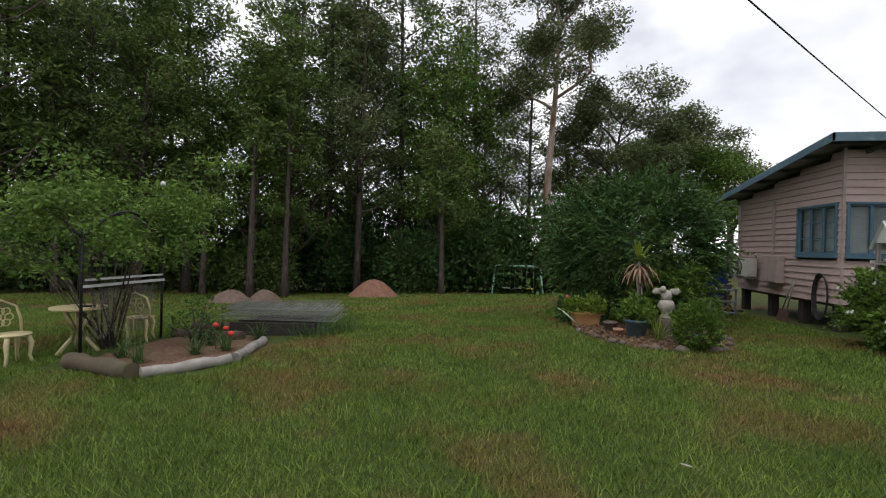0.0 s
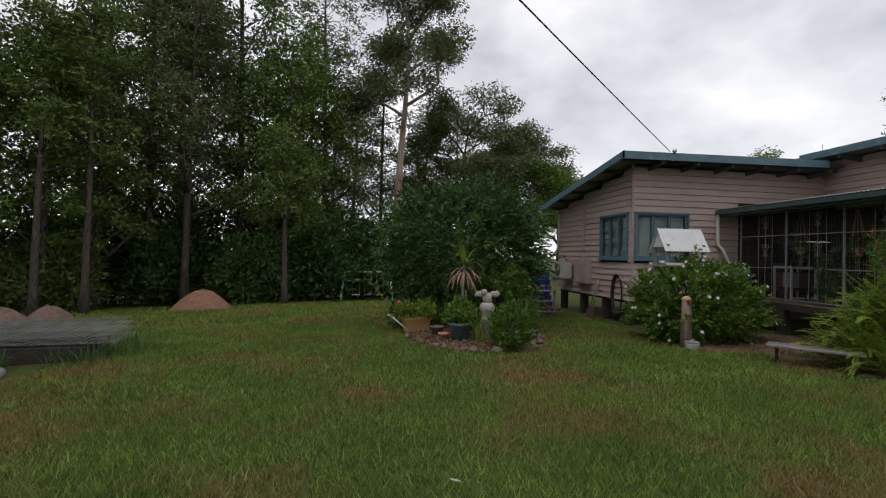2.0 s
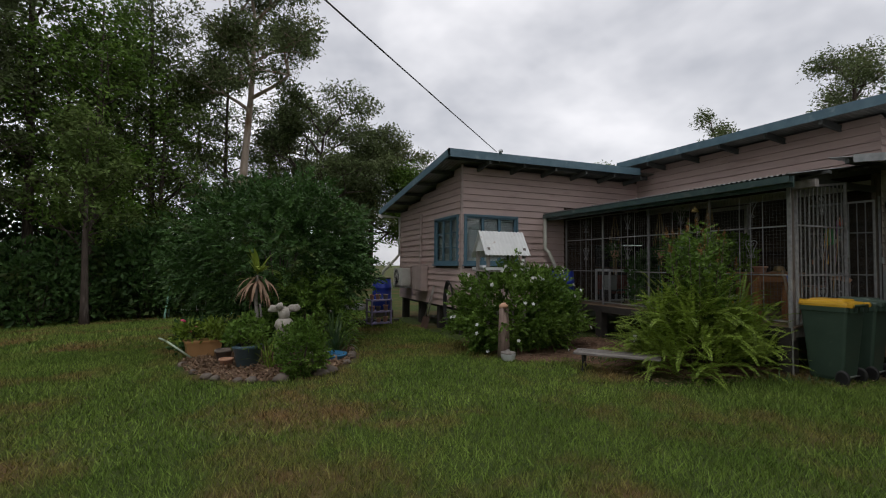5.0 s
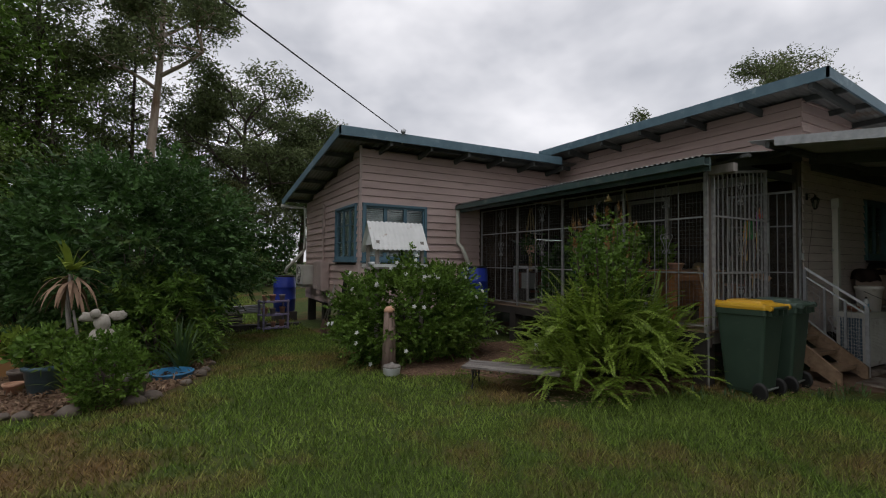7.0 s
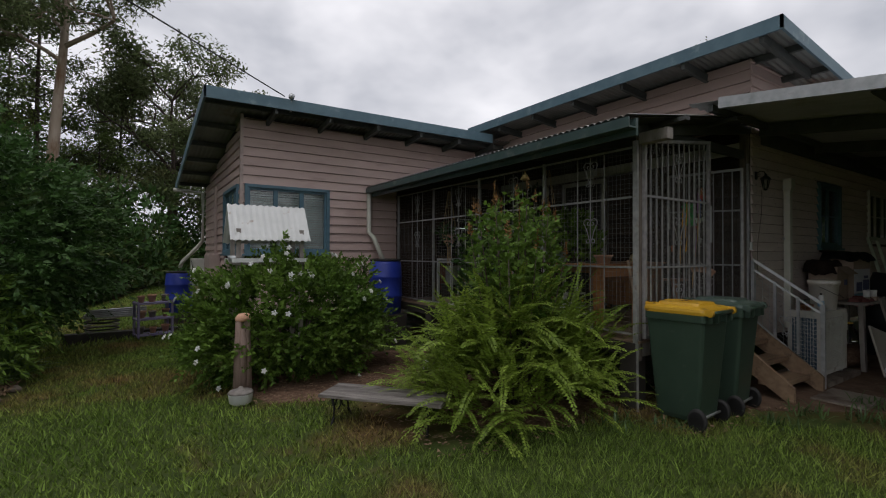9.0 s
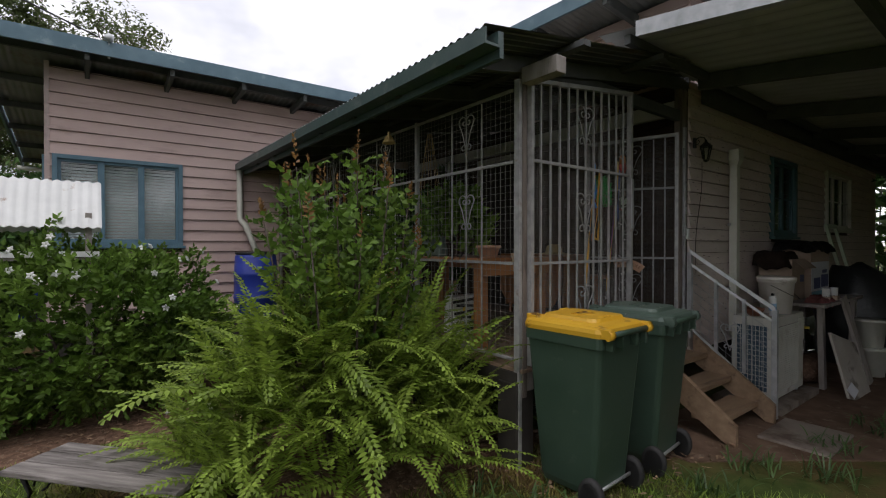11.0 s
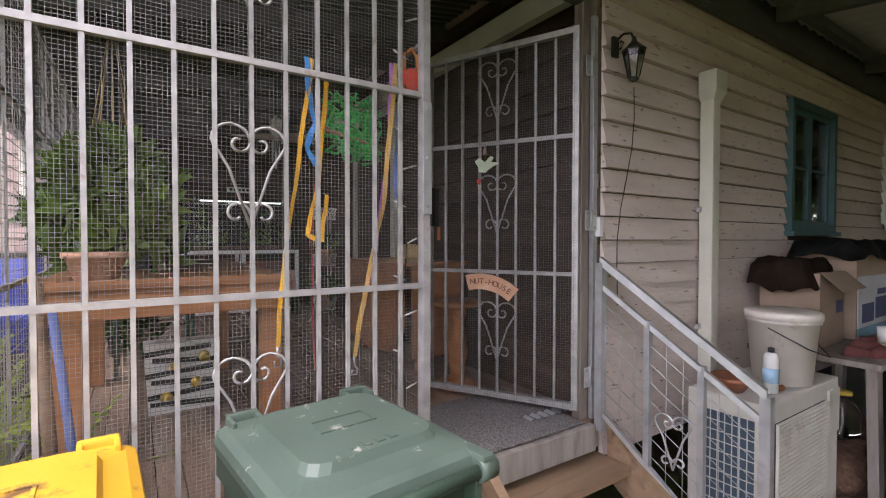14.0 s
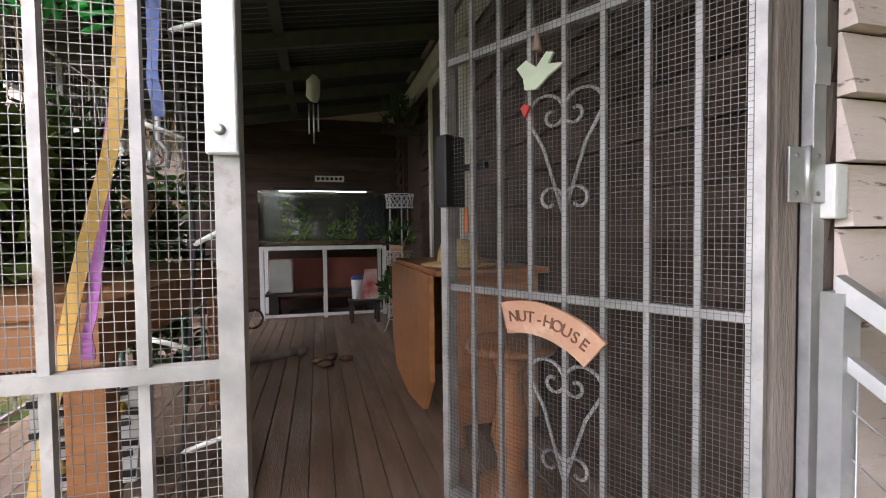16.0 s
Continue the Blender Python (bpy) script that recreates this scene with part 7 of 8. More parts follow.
for i, (x, y) in enumerate(((14.5, 4.5), (14.55, 4.52))):
    bk = thing("stacked_bucket", pose(x, y, 0.01 + i * 0.33), "grimy cream bucket in a stack", "bucket", "stacked buckets")
    part("body", Shape().lathe([(0.12, 0), (0.15, 0.3), (0.16, 0.3), (0.16, 0.33), (0.001, 0.325)], n=22), cream_trim, bk)
gl = thing("glass_jar", pose(13.72, 4.95, 0.3), "clear glass jar under the table", "jar")
part("jar", Shape().lathe([(0.09, 0), (0.1, 0.05), (0.1, 0.2), (0.05, 0.26), (0.05, 0.29)], n=20), glass("jar_glass"), gl)
part("lid", Shape().lathe([(0.055, 0.29), (0.055, 0.31), (0.001, 0.31)], n=16), lemon, gl)
tagged(part("sacking", Shape().blob((13.65, 4.95, 0.15), (0.36, 0.22, 0.17), 0.5, 3, 16, 2.2), mulch), "heap of brown sacking and scraps under the table", "heap")
tagged(part("black_cover", Shape().blob((15.1, 4.75, 0.55), (0.45, 0.45, 0.75), 0.25, 2, 18, 3.3), black_tarp), "bulky thing under a black plastic cover", "cover")
tagged(part("old_sash", Shape().box(0, 0.5, -0.02, 0.02, 0, 0.06, m=pose(15.9, 5.0, 0.75, -14, 0, 0)).box(0, 0.05, -0.02, 0.02, 0.06, 1.1, m=pose(15.9, 5.0, 0.75, -14, 0, 0)).box(0.45, 0.5, -0.02, 0.02, 0.06, 1.1, m=pose(15.9, 5.0, 0.75, -14, 0, 0)).box(0, 0.5, -0.02, 0.02, 1.1, 1.16, m=pose(15.9, 5.0, 0.75, -14, 0, 0)), pale_green), "old pale green window sash leaning on the wall", "sash")
tagged(part("stand_box", Shape().box(15.7, 16.6, 4.7, 5.25, 0, 0.745, 0.01), grey_timber), "grey timber box under the old sash", "box")

# ---- beside the wing ----
air_conditioner(pose(6.32, 14.35, 0.92, 0, 0, -90), "white outdoor air conditioner on wall brackets", 0.74, 0.27, 0.52, True)
for y in (13.75, 14.2):
    tagged(part("wall_bracket", Shape().box(6.3, 6.68, y - 0.02, y + 0.02, 0.88, 0.918), galv), "steel bracket under the air conditioner", "bracket", "air conditioner brackets")
mb = thing("meter_box", pose(6.655, 12.48, 0.86), "pink painted steel meter box on the wall", "meter box")
part("case", Shape().box(-0.18, 0.0, 0, 0.72, 0, 0.68, 0.01), pink_trim, mb)
part("door", Shape().box(-0.192, -0.181, 0.02, 0.35, 0.02, 0.66, 0.004).box(-0.192, -0.181, 0.37, 0.70, 0.02, 0.66, 0.004), pink_trim, mb)
tagged(part("conduit", Shape().box(6.62, 6.66, 12.95, 13.03, 1.54, 2.9), pink_trim), "pink cover strip on the wing wall", "conduit")
drum_blue = surface("royal_blue_drum_plastic", (0.015, 0.035, 0.27), (0.025, 0.05, 0.35), 4, 0.4, stain=(0.06, 0.08, 0.2), stain_lo=0.6, rand=0.04)
def drum(m, label):
    t = thing("blue_drum", m, label, "drum", "blue drums")
    part("body", Shape().lathe([(0.25, 0), (0.27, 0.02), (0.285, 0.3), (0.295, 0.32), (0.285, 0.34), (0.285, 0.62), (0.295, 0.64), (0.285, 0.66), (0.27, 0.88), (0.25, 0.92), (0.001, 0.92)], n=28), drum_blue, t)
    part("rim", Shape().lathe([(0.25, 0.91), (0.268, 0.915), (0.268, 0.945), (0.24, 0.945), (0.24, 0.925)], n=28), black_rubber, t)
    return t
drum(pose(6.15, 14.95, ground_z(6.15, 14.95) + 0.25), "royal blue plastic rain drum by the wing")
tagged(part("drum_stand", Shape().box(5.87, 6.43, 14.67, 15.23, -0.15, ground_z(6.15, 14.95) + 0.25, 0.01), dark_shade_timber), "dark block under the rain drum", "stand", "drum stands")
drum(pose(8.95, 9.98, 0.52), "royal blue plastic drum under the verandah downpipe")
tagged(part("drum_stand", Shape().box(8.68, 9.22, 9.7, 10.26, -0.05, 0.519, 0.01), dark_shade_timber), "dark block under the verandah drum", "stand", "drum stands")
wp = Shape().tube([(6.02, 15.0, 3.02), (6.3, 14.95, 3.0), (6.6, 14.72, 2.95), (6.6, 14.70, 1.85), (6.5, 14.75, 1.7), (6.2, 14.93, 1.35), (6.16, 14.95, 1.22)], 0.042, 10)
tagged(part("downpipe", wp, cream_trim), "pale round downpipe that runs into the drum", "downpipe")
lav = surface("lavender_plastic", (0.22, 0.19, 0.32), (0.28, 0.24, 0.4), 6, 0.5, rand=0.03)
sh = thing("plant_shelf", pose(5.6, 13.3, ground_z(5.6, 13.3), 0, 0, 15), "three-tier lavender plastic shelf of flower pots", "shelf")
for z in (0.04, 0.34, 0.64):
    part("tier", Shape().box(-0.32, 0.32, -0.16, 0.16, z, z + 0.035, 0.008), lav, sh)
for x in (-0.31, 0.27):
    for y in (-0.15, 0.11):
        part("upright", Shape().box(x, x + 0.04, y, y + 0.04, 0, 0.70, 0.005), lav, sh)
for i in range(9):
    x, z = -0.22 + (i % 3) * 0.21, (0.076, 0.376, 0.676)[i // 3]
    m = sh.matrix_basis @ pose(x + rnd.uniform(-.03, .03), rnd.uniform(-.03, .03), z)
    flower_pot(m, rnd.uniform(0.06, 0.085), rnd.uniform(0.1, 0.15), terracotta if i % 4 else grey_timber, "small flower pot on the plastic shelf")
for i, (y, ang) in enumerate(((12.25, 7), (12.0, -5))):
    sv = thing("shovel", pose(6.42, y, ground_z(6.4, y), 0, 14, 0) @ pose(0, 0, 0, ang, 0, 0), "rusty long-handled shovel leaning on the wall", "shovel", "shovels")
    part("handle", Shape().tube([(0, 0, 0.3), (0, 0, 1.12)], 0.016, 8), grey_timber, sv)
    part("blade", Shape().prism([(-0.1, 0.0), (0.1, 0.0), (0.11, 0.25), (0.03, 0.31), (-0.03, 0.31), (-0.11, 0.25)], -0.004, 0.004, Matrix(((0, 0, 1, 0), (1, 0, 0, 0), (0, 1, 0, 0), (0, 0, 0, 1)))), surface("rusty_steel", (0.10, 0.06, 0.045), (0.16, 0.1, 0.075), 9, 0.7, metal=0.3), sv)
    part("grip", Shape().tube([(0, -0.06, 1.2), (0, 0.06, 1.2)], 0.013, 7).tube([(0, -0.06, 1.2), (0, 0, 1.1), (0, 0.06, 1.2)], 0.009, 6), black_rubber, sv)
hz = thing("garden_hose", pose(6.645, 11.05, 0.0), "black garden hose hung in loops on the wall", "hose")
for k in range(5):
    part("loop", Shape().tube([(-0.01 - 0.012 * k, (0.2 + 0.012 * k) * math.cos(a), 0.68 + (0.42 + 0.02 * k) * math.sin(a)) for a in [j * math.pi / 12 for j in range(24)]], 0.011, 6, closed=True), black_rubber, hz)
mr = thing("hose_reel_pile", pose(4.75, 14.2, ground_z(4.75, 14.2)), "pile of old hoses, rails and grey posts", "pile")
for k in range(6):
    part("hose_coil", Shape().tube([(0.28 * math.cos(a), 0.25 * math.sin(a), 0.05 + 0.07 * k) for a in [j * math.pi / 9 for j in range(18)]], 0.018, 6, closed=True), grey_timber if k % 2 else black_rubber, mr)
for k in range(5):
    part("rail", Shape().tube([(-0.3 + 0.03 * k, -0.35, 0.46 + 0.03 * k), (0.75, 0.3 - 0.08 * k, 0.38 + 0.05 * k)], 0.022, 6), galv, mr)
tagged(part("timber_sleeper", Shape().box(4.2, 6.3, 13.62, 13.82, -0.2, ground_z(5.4, 13.7) + 0.12, 0.015), dark_shade_timber), "dark old sleeper on the ground", "sleeper")
tagged(part("tv_aerial", Shape().tube([(15.6, 14.0, 3.6), (15.6, 14.0, 5.6)], 0.012, 6).tube([(15.0, 14.0, 3.6), (15.0, 14.0, 5.2)], 0.010, 6).tube([(15.4, 14.0, 4.6), (15.8, 14.0, 4.6)], 0.008, 5).tube([(15.4, 14.0, 4.9), (15.8, 14.0, 4.9)], 0.008, 5), galv), "thin grey aerial masts on the roof", "aerial")

# feeder shelter above the flowering bush
fs = thing("bird_shelter", pose(6.72, 8.87, 0), "rustic bird shelter with a white corrugated roof", "bird shelter")
for sg in (-1, 1):
    part("roof_sheet", corrugated(-0.5, 0.46, 0.0, 0.30, lambda x, y: 2.17 - 1.6 * y, "y", 0.076, 0.009), white_iron, fs) if sg > 0 else part("roof_sheet", corrugated(-0.5, 0.46, -0.28, 0.0, lambda x, y: 2.17 + 1.6 * y, "y", 0.076, 0.009), white_iron, fs)
part("gable", Shape().prism([(-0.24, 1.80), (0.24, 1.80), (0.0, 2.15)], 0, 0.015, Matrix(((0, 0, 1, -0.44), (1, 0, 0, 0), (0, 1, 0, 0), (0, 0, 0, 1)))), white_iron, fs)
for x in (-0.4, 0.36):
    for y in (-0.2, 0.2):
        part("post", Shape().box(x - 0.025, x + 0.025, y - 0.025, y + 0.025, -0.1, 1.86), grey_timber, fs)
part("tray", Shape().box(-0.48, 0.44, -0.26, 0.26, 1.42, 1.45, 0.005), grey_timber, fs)
for y in (-0.275, 0.255):
    part("rail", Shape().box(-0.48, 0.44, y, y + 0.02, 1.45, 1.50), white_iron, fs)
dish = thing("feed_dish", pose(6.32, 8.8, 1.451), "small steel feed dish in the shelter", "dish")
part("dish", Shape().lathe([(0.08, 0), (0.1, 0.08), (0.094, 0.08), (0.001, 0.02)], n=18), galv, dish)
petals = surface("white_petals", (0.72, 0.72, 0.70), (0.8, 0.8, 0.78), 8, 0.6, leaf=0.2, rand=0.05)
g = random.Random(77)
hib = [o for o in bpy.data.objects if o.name.startswith("hibiscus_bush")][0]
hib_v = [q.co.copy() for q in hib.children[0].data.vertices]
hib_out = sorted(hib_v, key=lambda q: (q.x / 1.22) ** 2 + (q.y / 0.88) ** 2 + ((q.z - 0.63) / 0.85) ** 2)[-len(hib_v) // 6:]
for i in range(40):
    q = g.choice([w for w in g.sample(hib_out, 12) if w.y < 0.3] or hib_out)
    az = math.atan2(q.y / 0.88, q.x / 1.22)
    px, py, pz = 7.0 + q.x * 1.02, 8.75 + q.y * 1.02, q.z + 0.01
    s = Shape()
    for j in range(5):
        a = j * 2 * math.pi / 5
        s.tube([(0, 0, 0), (0.02 * math.cos(a), 0.02 * math.sin(a), 0.006), (0.036 * math.cos(a), 0.036 * math.sin(a), 0.003)], [0.004, 0.013, 0.002], 5)
    ob = part("white_flower", s, petals)
    ob.matrix_basis = Matrix.Translation((px, py, pz)) @ Vector((math.cos(az), math.sin(az), 0.5)).to_track_quat("Z", "Y").to_matrix().to_4x4()
    tagged(ob, "small white flower on the bush", "flower", "flowers on the bush")
sp = thing("weathered_stump", pose(6.26, 8.02, 0.0), "weathered split timber stump with a rusty top", "stump")
for k in range(7):
    a = k * 0.9
    part("wood_piece", Shape().tube([(0.055 * math.cos(a), 0.055 * math.sin(a), -0.05), (0.05 * math.cos(a + .2), 0.05 * math.sin(a + .2), 0.45), (0.045 * math.cos(a + .1), 0.045 * math.sin(a), 0.82 + 0.07 * math.sin(k * 2.2))], [0.05, 0.042, 0.03], 6), post_timber, sp)
part("rusty_top", Shape().blob((0, 0, 0.86), (0.085, 0.085, 0.05), 0.4, 3, 10, 1), terracotta, sp)
wpot = thing("enamel_pot", pose(6.2, 7.78, 0.0), "old white lidded enamel pot on the grass", "pot")
part("body", Shape().lathe([(0.07, 0), (0.11, 0.03), (0.12, 0.11), (0.125, 0.12), (0.001, 0.12)], n=22), white_iron, wpot)
part("lid", Shape().lathe([(0.127, 0.122), (0.11, 0.145), (0.03, 0.165), (0.02, 0.185), (0.001, 0.19)], n=22), grey_timber, wpot)
tag = thing("plant_label", pose(7.72, 6.62, 0.0), "white plant label on a thin stake", "plant label")
part("stake", Shape().tube([(0, 0, 0), (0, 0, 0.42)], 0.004, 5), dark_shade_timber, tag)
part("label_plate", Shape().box(-0.025, 0.025, -0.003, 0.003, 0.40, 0.5, m=pose(0, 0, 0, 0, 0, -40)), white_iron, tag)

# ---- flower bed before the large shrub ----
def bed(name, outline, label, material=mulch, lift=0.03):
    s = Shape()
    n = len(outline)
    cx, cy = sum(p[0] for p in outline) / n, sum(p[1] for p in outline) / n
    rings = []
    for k in range(6):
        u = 1 - k / 5.5
        rings.append([s.bm.verts.new((cx + (x - cx) * u, cy + (y - cy) * u, ground_z(cx + (x - cx) * u, cy + (y - cy) * u) + (-0.02 if k == 0 else lift + 0.03 * noise.noise(Vector((x * 3 * u, y * 3 * u, k)))))) for x, y in outline])
    for a, b in zip(rings, rings[1:]):
        for i in range(n):
            s.bm.faces.new((a[i], a[(i + 1) % n], b[(i + 1) % n], b[i])).smooth = True
    s.bm.faces.new(rings[-1])
    return tagged(part(name, s, material), label, "garden bed", kind="structure")
oval = [(2.75 + 1.4 * math.cos(a) * (1 + 0.06 * math.sin(3 * a)), 9.9 + 2.05 * math.sin(a)) for a in [k * math.pi / 16 for k in range(32)]]
bed("garden_bed", oval, "mulched garden bed under the shrubs")
bed("garden_bed", [(6.2, 7.75), (7.0, 7.4), (7.7, 6.6), (7.9, 5.75), (8.6, 5.35), (9.5, 5.2), (10.2, 4.6), (10.9, 4.55), (11.0, 5.2), (9.45, 5.6), (9.4, 9.6), (8.2, 9.8), (6.6, 9.7), (5.9, 8.9)], "leaf-littered bed under ferns and bush", lift=0.012)
litter_v, litter_f = [], []
pp = []
while len(pp) < 5200:
    x, y = nrng.uniform(5.9, 11), nrng.uniform(4.6, 9.5)
    if (x > 6.3 and y < 9.4 and (y > 7.6 or (7.2 < x and y > 5.4) or x > 9.2)):
        pp.append((x, y, ground_z(x, y) + 0.03 + 0.02 * nrng.random()))
v, f = leaves(np.array(pp), 0.05, 0.02, droop=0.05)
v[:, 2] = np.maximum(v[:, 2] * 0.4 + 0.02, 0.018)
tagged(leaf_part("leaf_litter", v, f, surface("dry_leaf_litter", (0.13, 0.08, 0.05), (0.27, 0.18, 0.11), 6, 0.85, rand=0.45, islands=True, bump=0), None), "dry brown leaf litter on the soil", "leaf litter", kind="stuff")
pp = []
while len(pp) < 3600:
    a, q = nrng.uniform(0, 6.283), math.sqrt(nrng.random())
    x, y = 2.75 + 1.36 * q * math.cos(a), 9.9 + 2.0 * q * math.sin(a)
    if y < 10.3:
        pp.append((x, y, ground_z(x, y) + 0.05))
v, f = leaves(np.array(pp), 0.07, 0.025, droop=0.05)
tagged(leaf_part("bark_litter", v, f, bpy.data.materials["dry_leaf_litter"], None), "dry bark and leaf litter in the bed", "leaf litter", kind="stuff")
stone_m = surface("garden_stone", (0.11, 0.085, 0.07), (0.19, 0.155, 0.125), 7, 0.85, stain=(0.08, 0.08, 0.06), rand=0.2, bump=0.6, fine=40)
g = random.Random(4)
for k in range(24):
    a = radians(188 + 172 * k / 23)
    x, y = 2.75 + 1.38 * math.cos(a) * (1 + 0.06 * math.sin(3 * a)), 9.9 + 2.02 * math.sin(a)
    if k % 5 == 2 or k % 3 == 1:
        continue
    r = g.uniform(0.05, 0.10)
    tagged(part("edging_stone", Shape().blob((x, y, ground_z(x, y) + 0.03), (r * 1.2, r, r * 0.75), 0.35, 2, 10, k * 1.3), stone_m), "rough brown stone at the bed's edge", "stone", "edging stones")

def strappy(name, m, label, n, length, width, material, seed, spread=0.5, category="plant"):
    g = random.Random(seed)
    t = thing(name, m, label, category)
    s = Shape()
    for i in range(n):
        az, el = i * 2.4 + g.uniform(-.3, .3), radians(g.uniform(35, 85))
        d = Vector((math.cos(az) * math.cos(el), math.sin(az) * math.cos(el), math.sin(el)))
        sd = Vector((-math.sin(az), math.cos(az), 0))
        p = Vector((g.uniform(-.05, .05), g.uniform(-.05, .05), 0)) * spread * 2
        ln = length * g.uniform(0.7, 1.15)
        prev = None
        for k in range(7):
            u = k / 6
            w = width * (0.6 + 0.8 * u) * (1 - u) ** 0.5 + 0.001
            pair = (s.bm.verts.new(p + sd * w), s.bm.verts.new(p - sd * w))
            if prev:
                s.bm.faces.new((prev[0], prev[1], pair[1], pair[0])).smooth = True
            prev = pair
            p = p + d * ln / 6
            d = (d + Vector((0, 0, -0.28 * (0.4 + u)))).normalized()
    part("foliage", s, material, t)
    return t
leaf_lime = surface("lime_green_strap_leaves", (0.22, 0.30, 0.04), (0.34, 0.42, 0.07), 5, 0.45, leaf=0.25, rand=0.1)
leaf_dead = surface("dead_brown_strap_leaves", (0.20, 0.12, 0.075), (0.32, 0.21, 0.14), 6, 0.85, rand=0.15)
leaf_strap = surface("dark_green_strap_leaves", (0.05, 0.10, 0.03), (0.09, 0.16, 0.045), 4, 0.45, leaf=0.25, rand=0.2)
dr = thing("dracaena", pose(2.48, 9.45, ground_z(2.48, 9.45)), "cane dracaena with lime top and dead hanging leaves", "plant")
part("cane", Shape().tube([(0.05, 0, -0.05), (0.02, 0.0, 0.5), (-0.02, 0, 1.0), (0, 0, 1.42)], [0.035, 0.03, 0.028, 0.024], 8).tube([(0.12, 0.05, -0.05), (0.1, 0.03, 0.5), (0.04, 0.0, 0.95)], [0.022, 0.02, 0.015], 7), grey_timber, dr)
def blades(n, z, el0, el1, length, width, bend, seed, material, name):
    g = random.Random(seed)
    s = Shape()
    for i in range(n):
        az, el = i * 2.4 + g.uniform(-.3, .3), radians(g.uniform(el0, el1))
        d = Vector((math.cos(az) * math.cos(el), math.sin(az) * math.cos(el), math.sin(el)))
        sd = Vector((-math.sin(az), math.cos(az), 0))
        p = Vector((0, 0, z + g.uniform(-.1, .06)))
        ln = length * g.uniform(0.7, 1.15)
        prev = None
        for k in range(7):
            u = k / 6
            w = width * math.sin(math.pi * (0.12 + 0.86 * u)) + 0.001
            pair = (s.bm.verts.new(p + sd * w), s.bm.verts.new(p - sd * w))
            if prev:
                s.bm.faces.new((prev[0], prev[1], pair[1], pair[0])).smooth = True
            prev = pair
            p = p + d * ln / 6
            d = (d + Vector((0, 0, -bend * (0.4 + u)))).normalized()
    part(name, s, material, dr)
blades(18, 1.44, 8, 80, 0.40, 0.042, 0.2, 3, leaf_lime, "living_leaves")
blades(34, 1.36, -50, 10, 0.55, 0.022, 0.5, 4, leaf_dead, "dead_leaves")
pl = thing("planter_box", pose(1.65, 10.42, ground_z(1.65, 10.42) + 0.02, 0, 0, 12), "ochre plastic planter box with a green plant", "planter")
part("box", Shape().hexa([(-0.24, -0.13, 0), (0.24, -0.13, 0), (0.24, 0.13, 0), (-0.24, 0.13, 0), (-0.28, -0.16, 0.27), (0.28, -0.16, 0.27), (0.28, 0.16, 0.27), (-0.28, 0.16, 0.27)]), surface("ochre_plastic", (0.42, 0.22, 0.085), (0.5, 0.28, 0.12), 5, 0.55), pl)
part("rim", Shape().box(-0.3, 0.3, -0.18, 0.18, 0.27, 0.30, 0.008), bpy.data.materials["ochre_plastic"], pl)
bush("potted_plant", pose(1.65, 10.42, ground_z(1.65, 10.42) + 0.31), "yellow-green trailing plant in the planter box", 0.42, 0.26, 0.3, leaf_fern, 900, 0.08, 0.05, 81, 8, lumps=14, category="plant")
bp = thing("blue_pot", pose(2.34, 9.02, ground_z(2.34, 9.02) + 0.03), "slate blue glazed pot in the garden bed", "pot")
part("pot", Shape().lathe([(0.15, 0), (0.2, 0.28), (0.22, 0.28), (0.22, 0.33), (0.19, 0.33), (0.18, 0.28), (0.001, 0.27)], n=26), surface("slate_blue_glaze", (0.075, 0.135, 0.175), (0.11, 0.18, 0.23), 5, 0.4), bp)
bush("potted_plant", pose(2.34, 9.02, ground_z(2.34, 9.02) + 0.32), "leafy green plant in the blue pot", 0.3, 0.28, 0.42, leaf_bright, 800, 0.08, 0.05, 82, 8, lumps=12, category="plant")
flower_pot(pose(2.0, 9.6, ground_z(2.0, 9.6) + 0.03), 0.13, 0.2, stone_m, "dark stone pot in the garden bed")
flower_pot(pose(2.05, 9.1, ground_z(2.05, 9.1) + 0.02), 0.1, 0.14, terracotta, "small terracotta pot in the garden bed")
statue_m = surface("weathered_white_stone", (0.36, 0.33, 0.28), (0.50, 0.46, 0.40), 6, 0.85, stain=(0.2, 0.17, 0.13), stain_scale=6, stain_lo=0.55, bump=0.5)
ped = tagged(part("pedestal", Shape().box(2.74, 3.0, 8.95, 9.21, -0.05, 0.32, 0.015), stone_m), "square stone pedestal under the statue", "pedestal")
st = Shape().lathe([(0.10, 0.32), (0.12, 0.36), (0.07, 0.40), (0.10, 0.46), (0.15, 0.55), (0.13, 0.62), (0.10, 0.66), (0.001, 0.67)], (2.87, 9.08, 0), 18)
st.blob((2.87, 9.08, 0.74), (0.09, 0.08, 0.11), 0.3, 3, 12, 1.0).blob((2.80, 9.05, 0.86), (0.06, 0.055, 0.06), 0.25, 3, 10, 2.0)
for sg in (-1, 1):
    st.blob((2.87 + sg * 0.15, 9.1, 0.82), (0.1, 0.025, 0.06), 0.5, 4, 10, 3.0 + sg)
tagged(part("garden_statue", st, statue_m), "weathered white winged garden statue on a pedestal", "statue")
strappy("strappy_plant", at_ground(2.65, 8.75), "pale strap-leaved plant by the pots", 26, 0.6, 0.012, leaf_fern, 5)
strappy("strappy_plant", at_ground(3.75, 9.5), "dark green strap-leaved clump at the bed's edge", 60, 0.75, 0.018, leaf_strap, 6)
strappy("strappy_plant", at_ground(3.95, 10.3), "dark green strap-leaved clump at the bed's edge", 60, 0.75, 0.018, leaf_strap, 7)
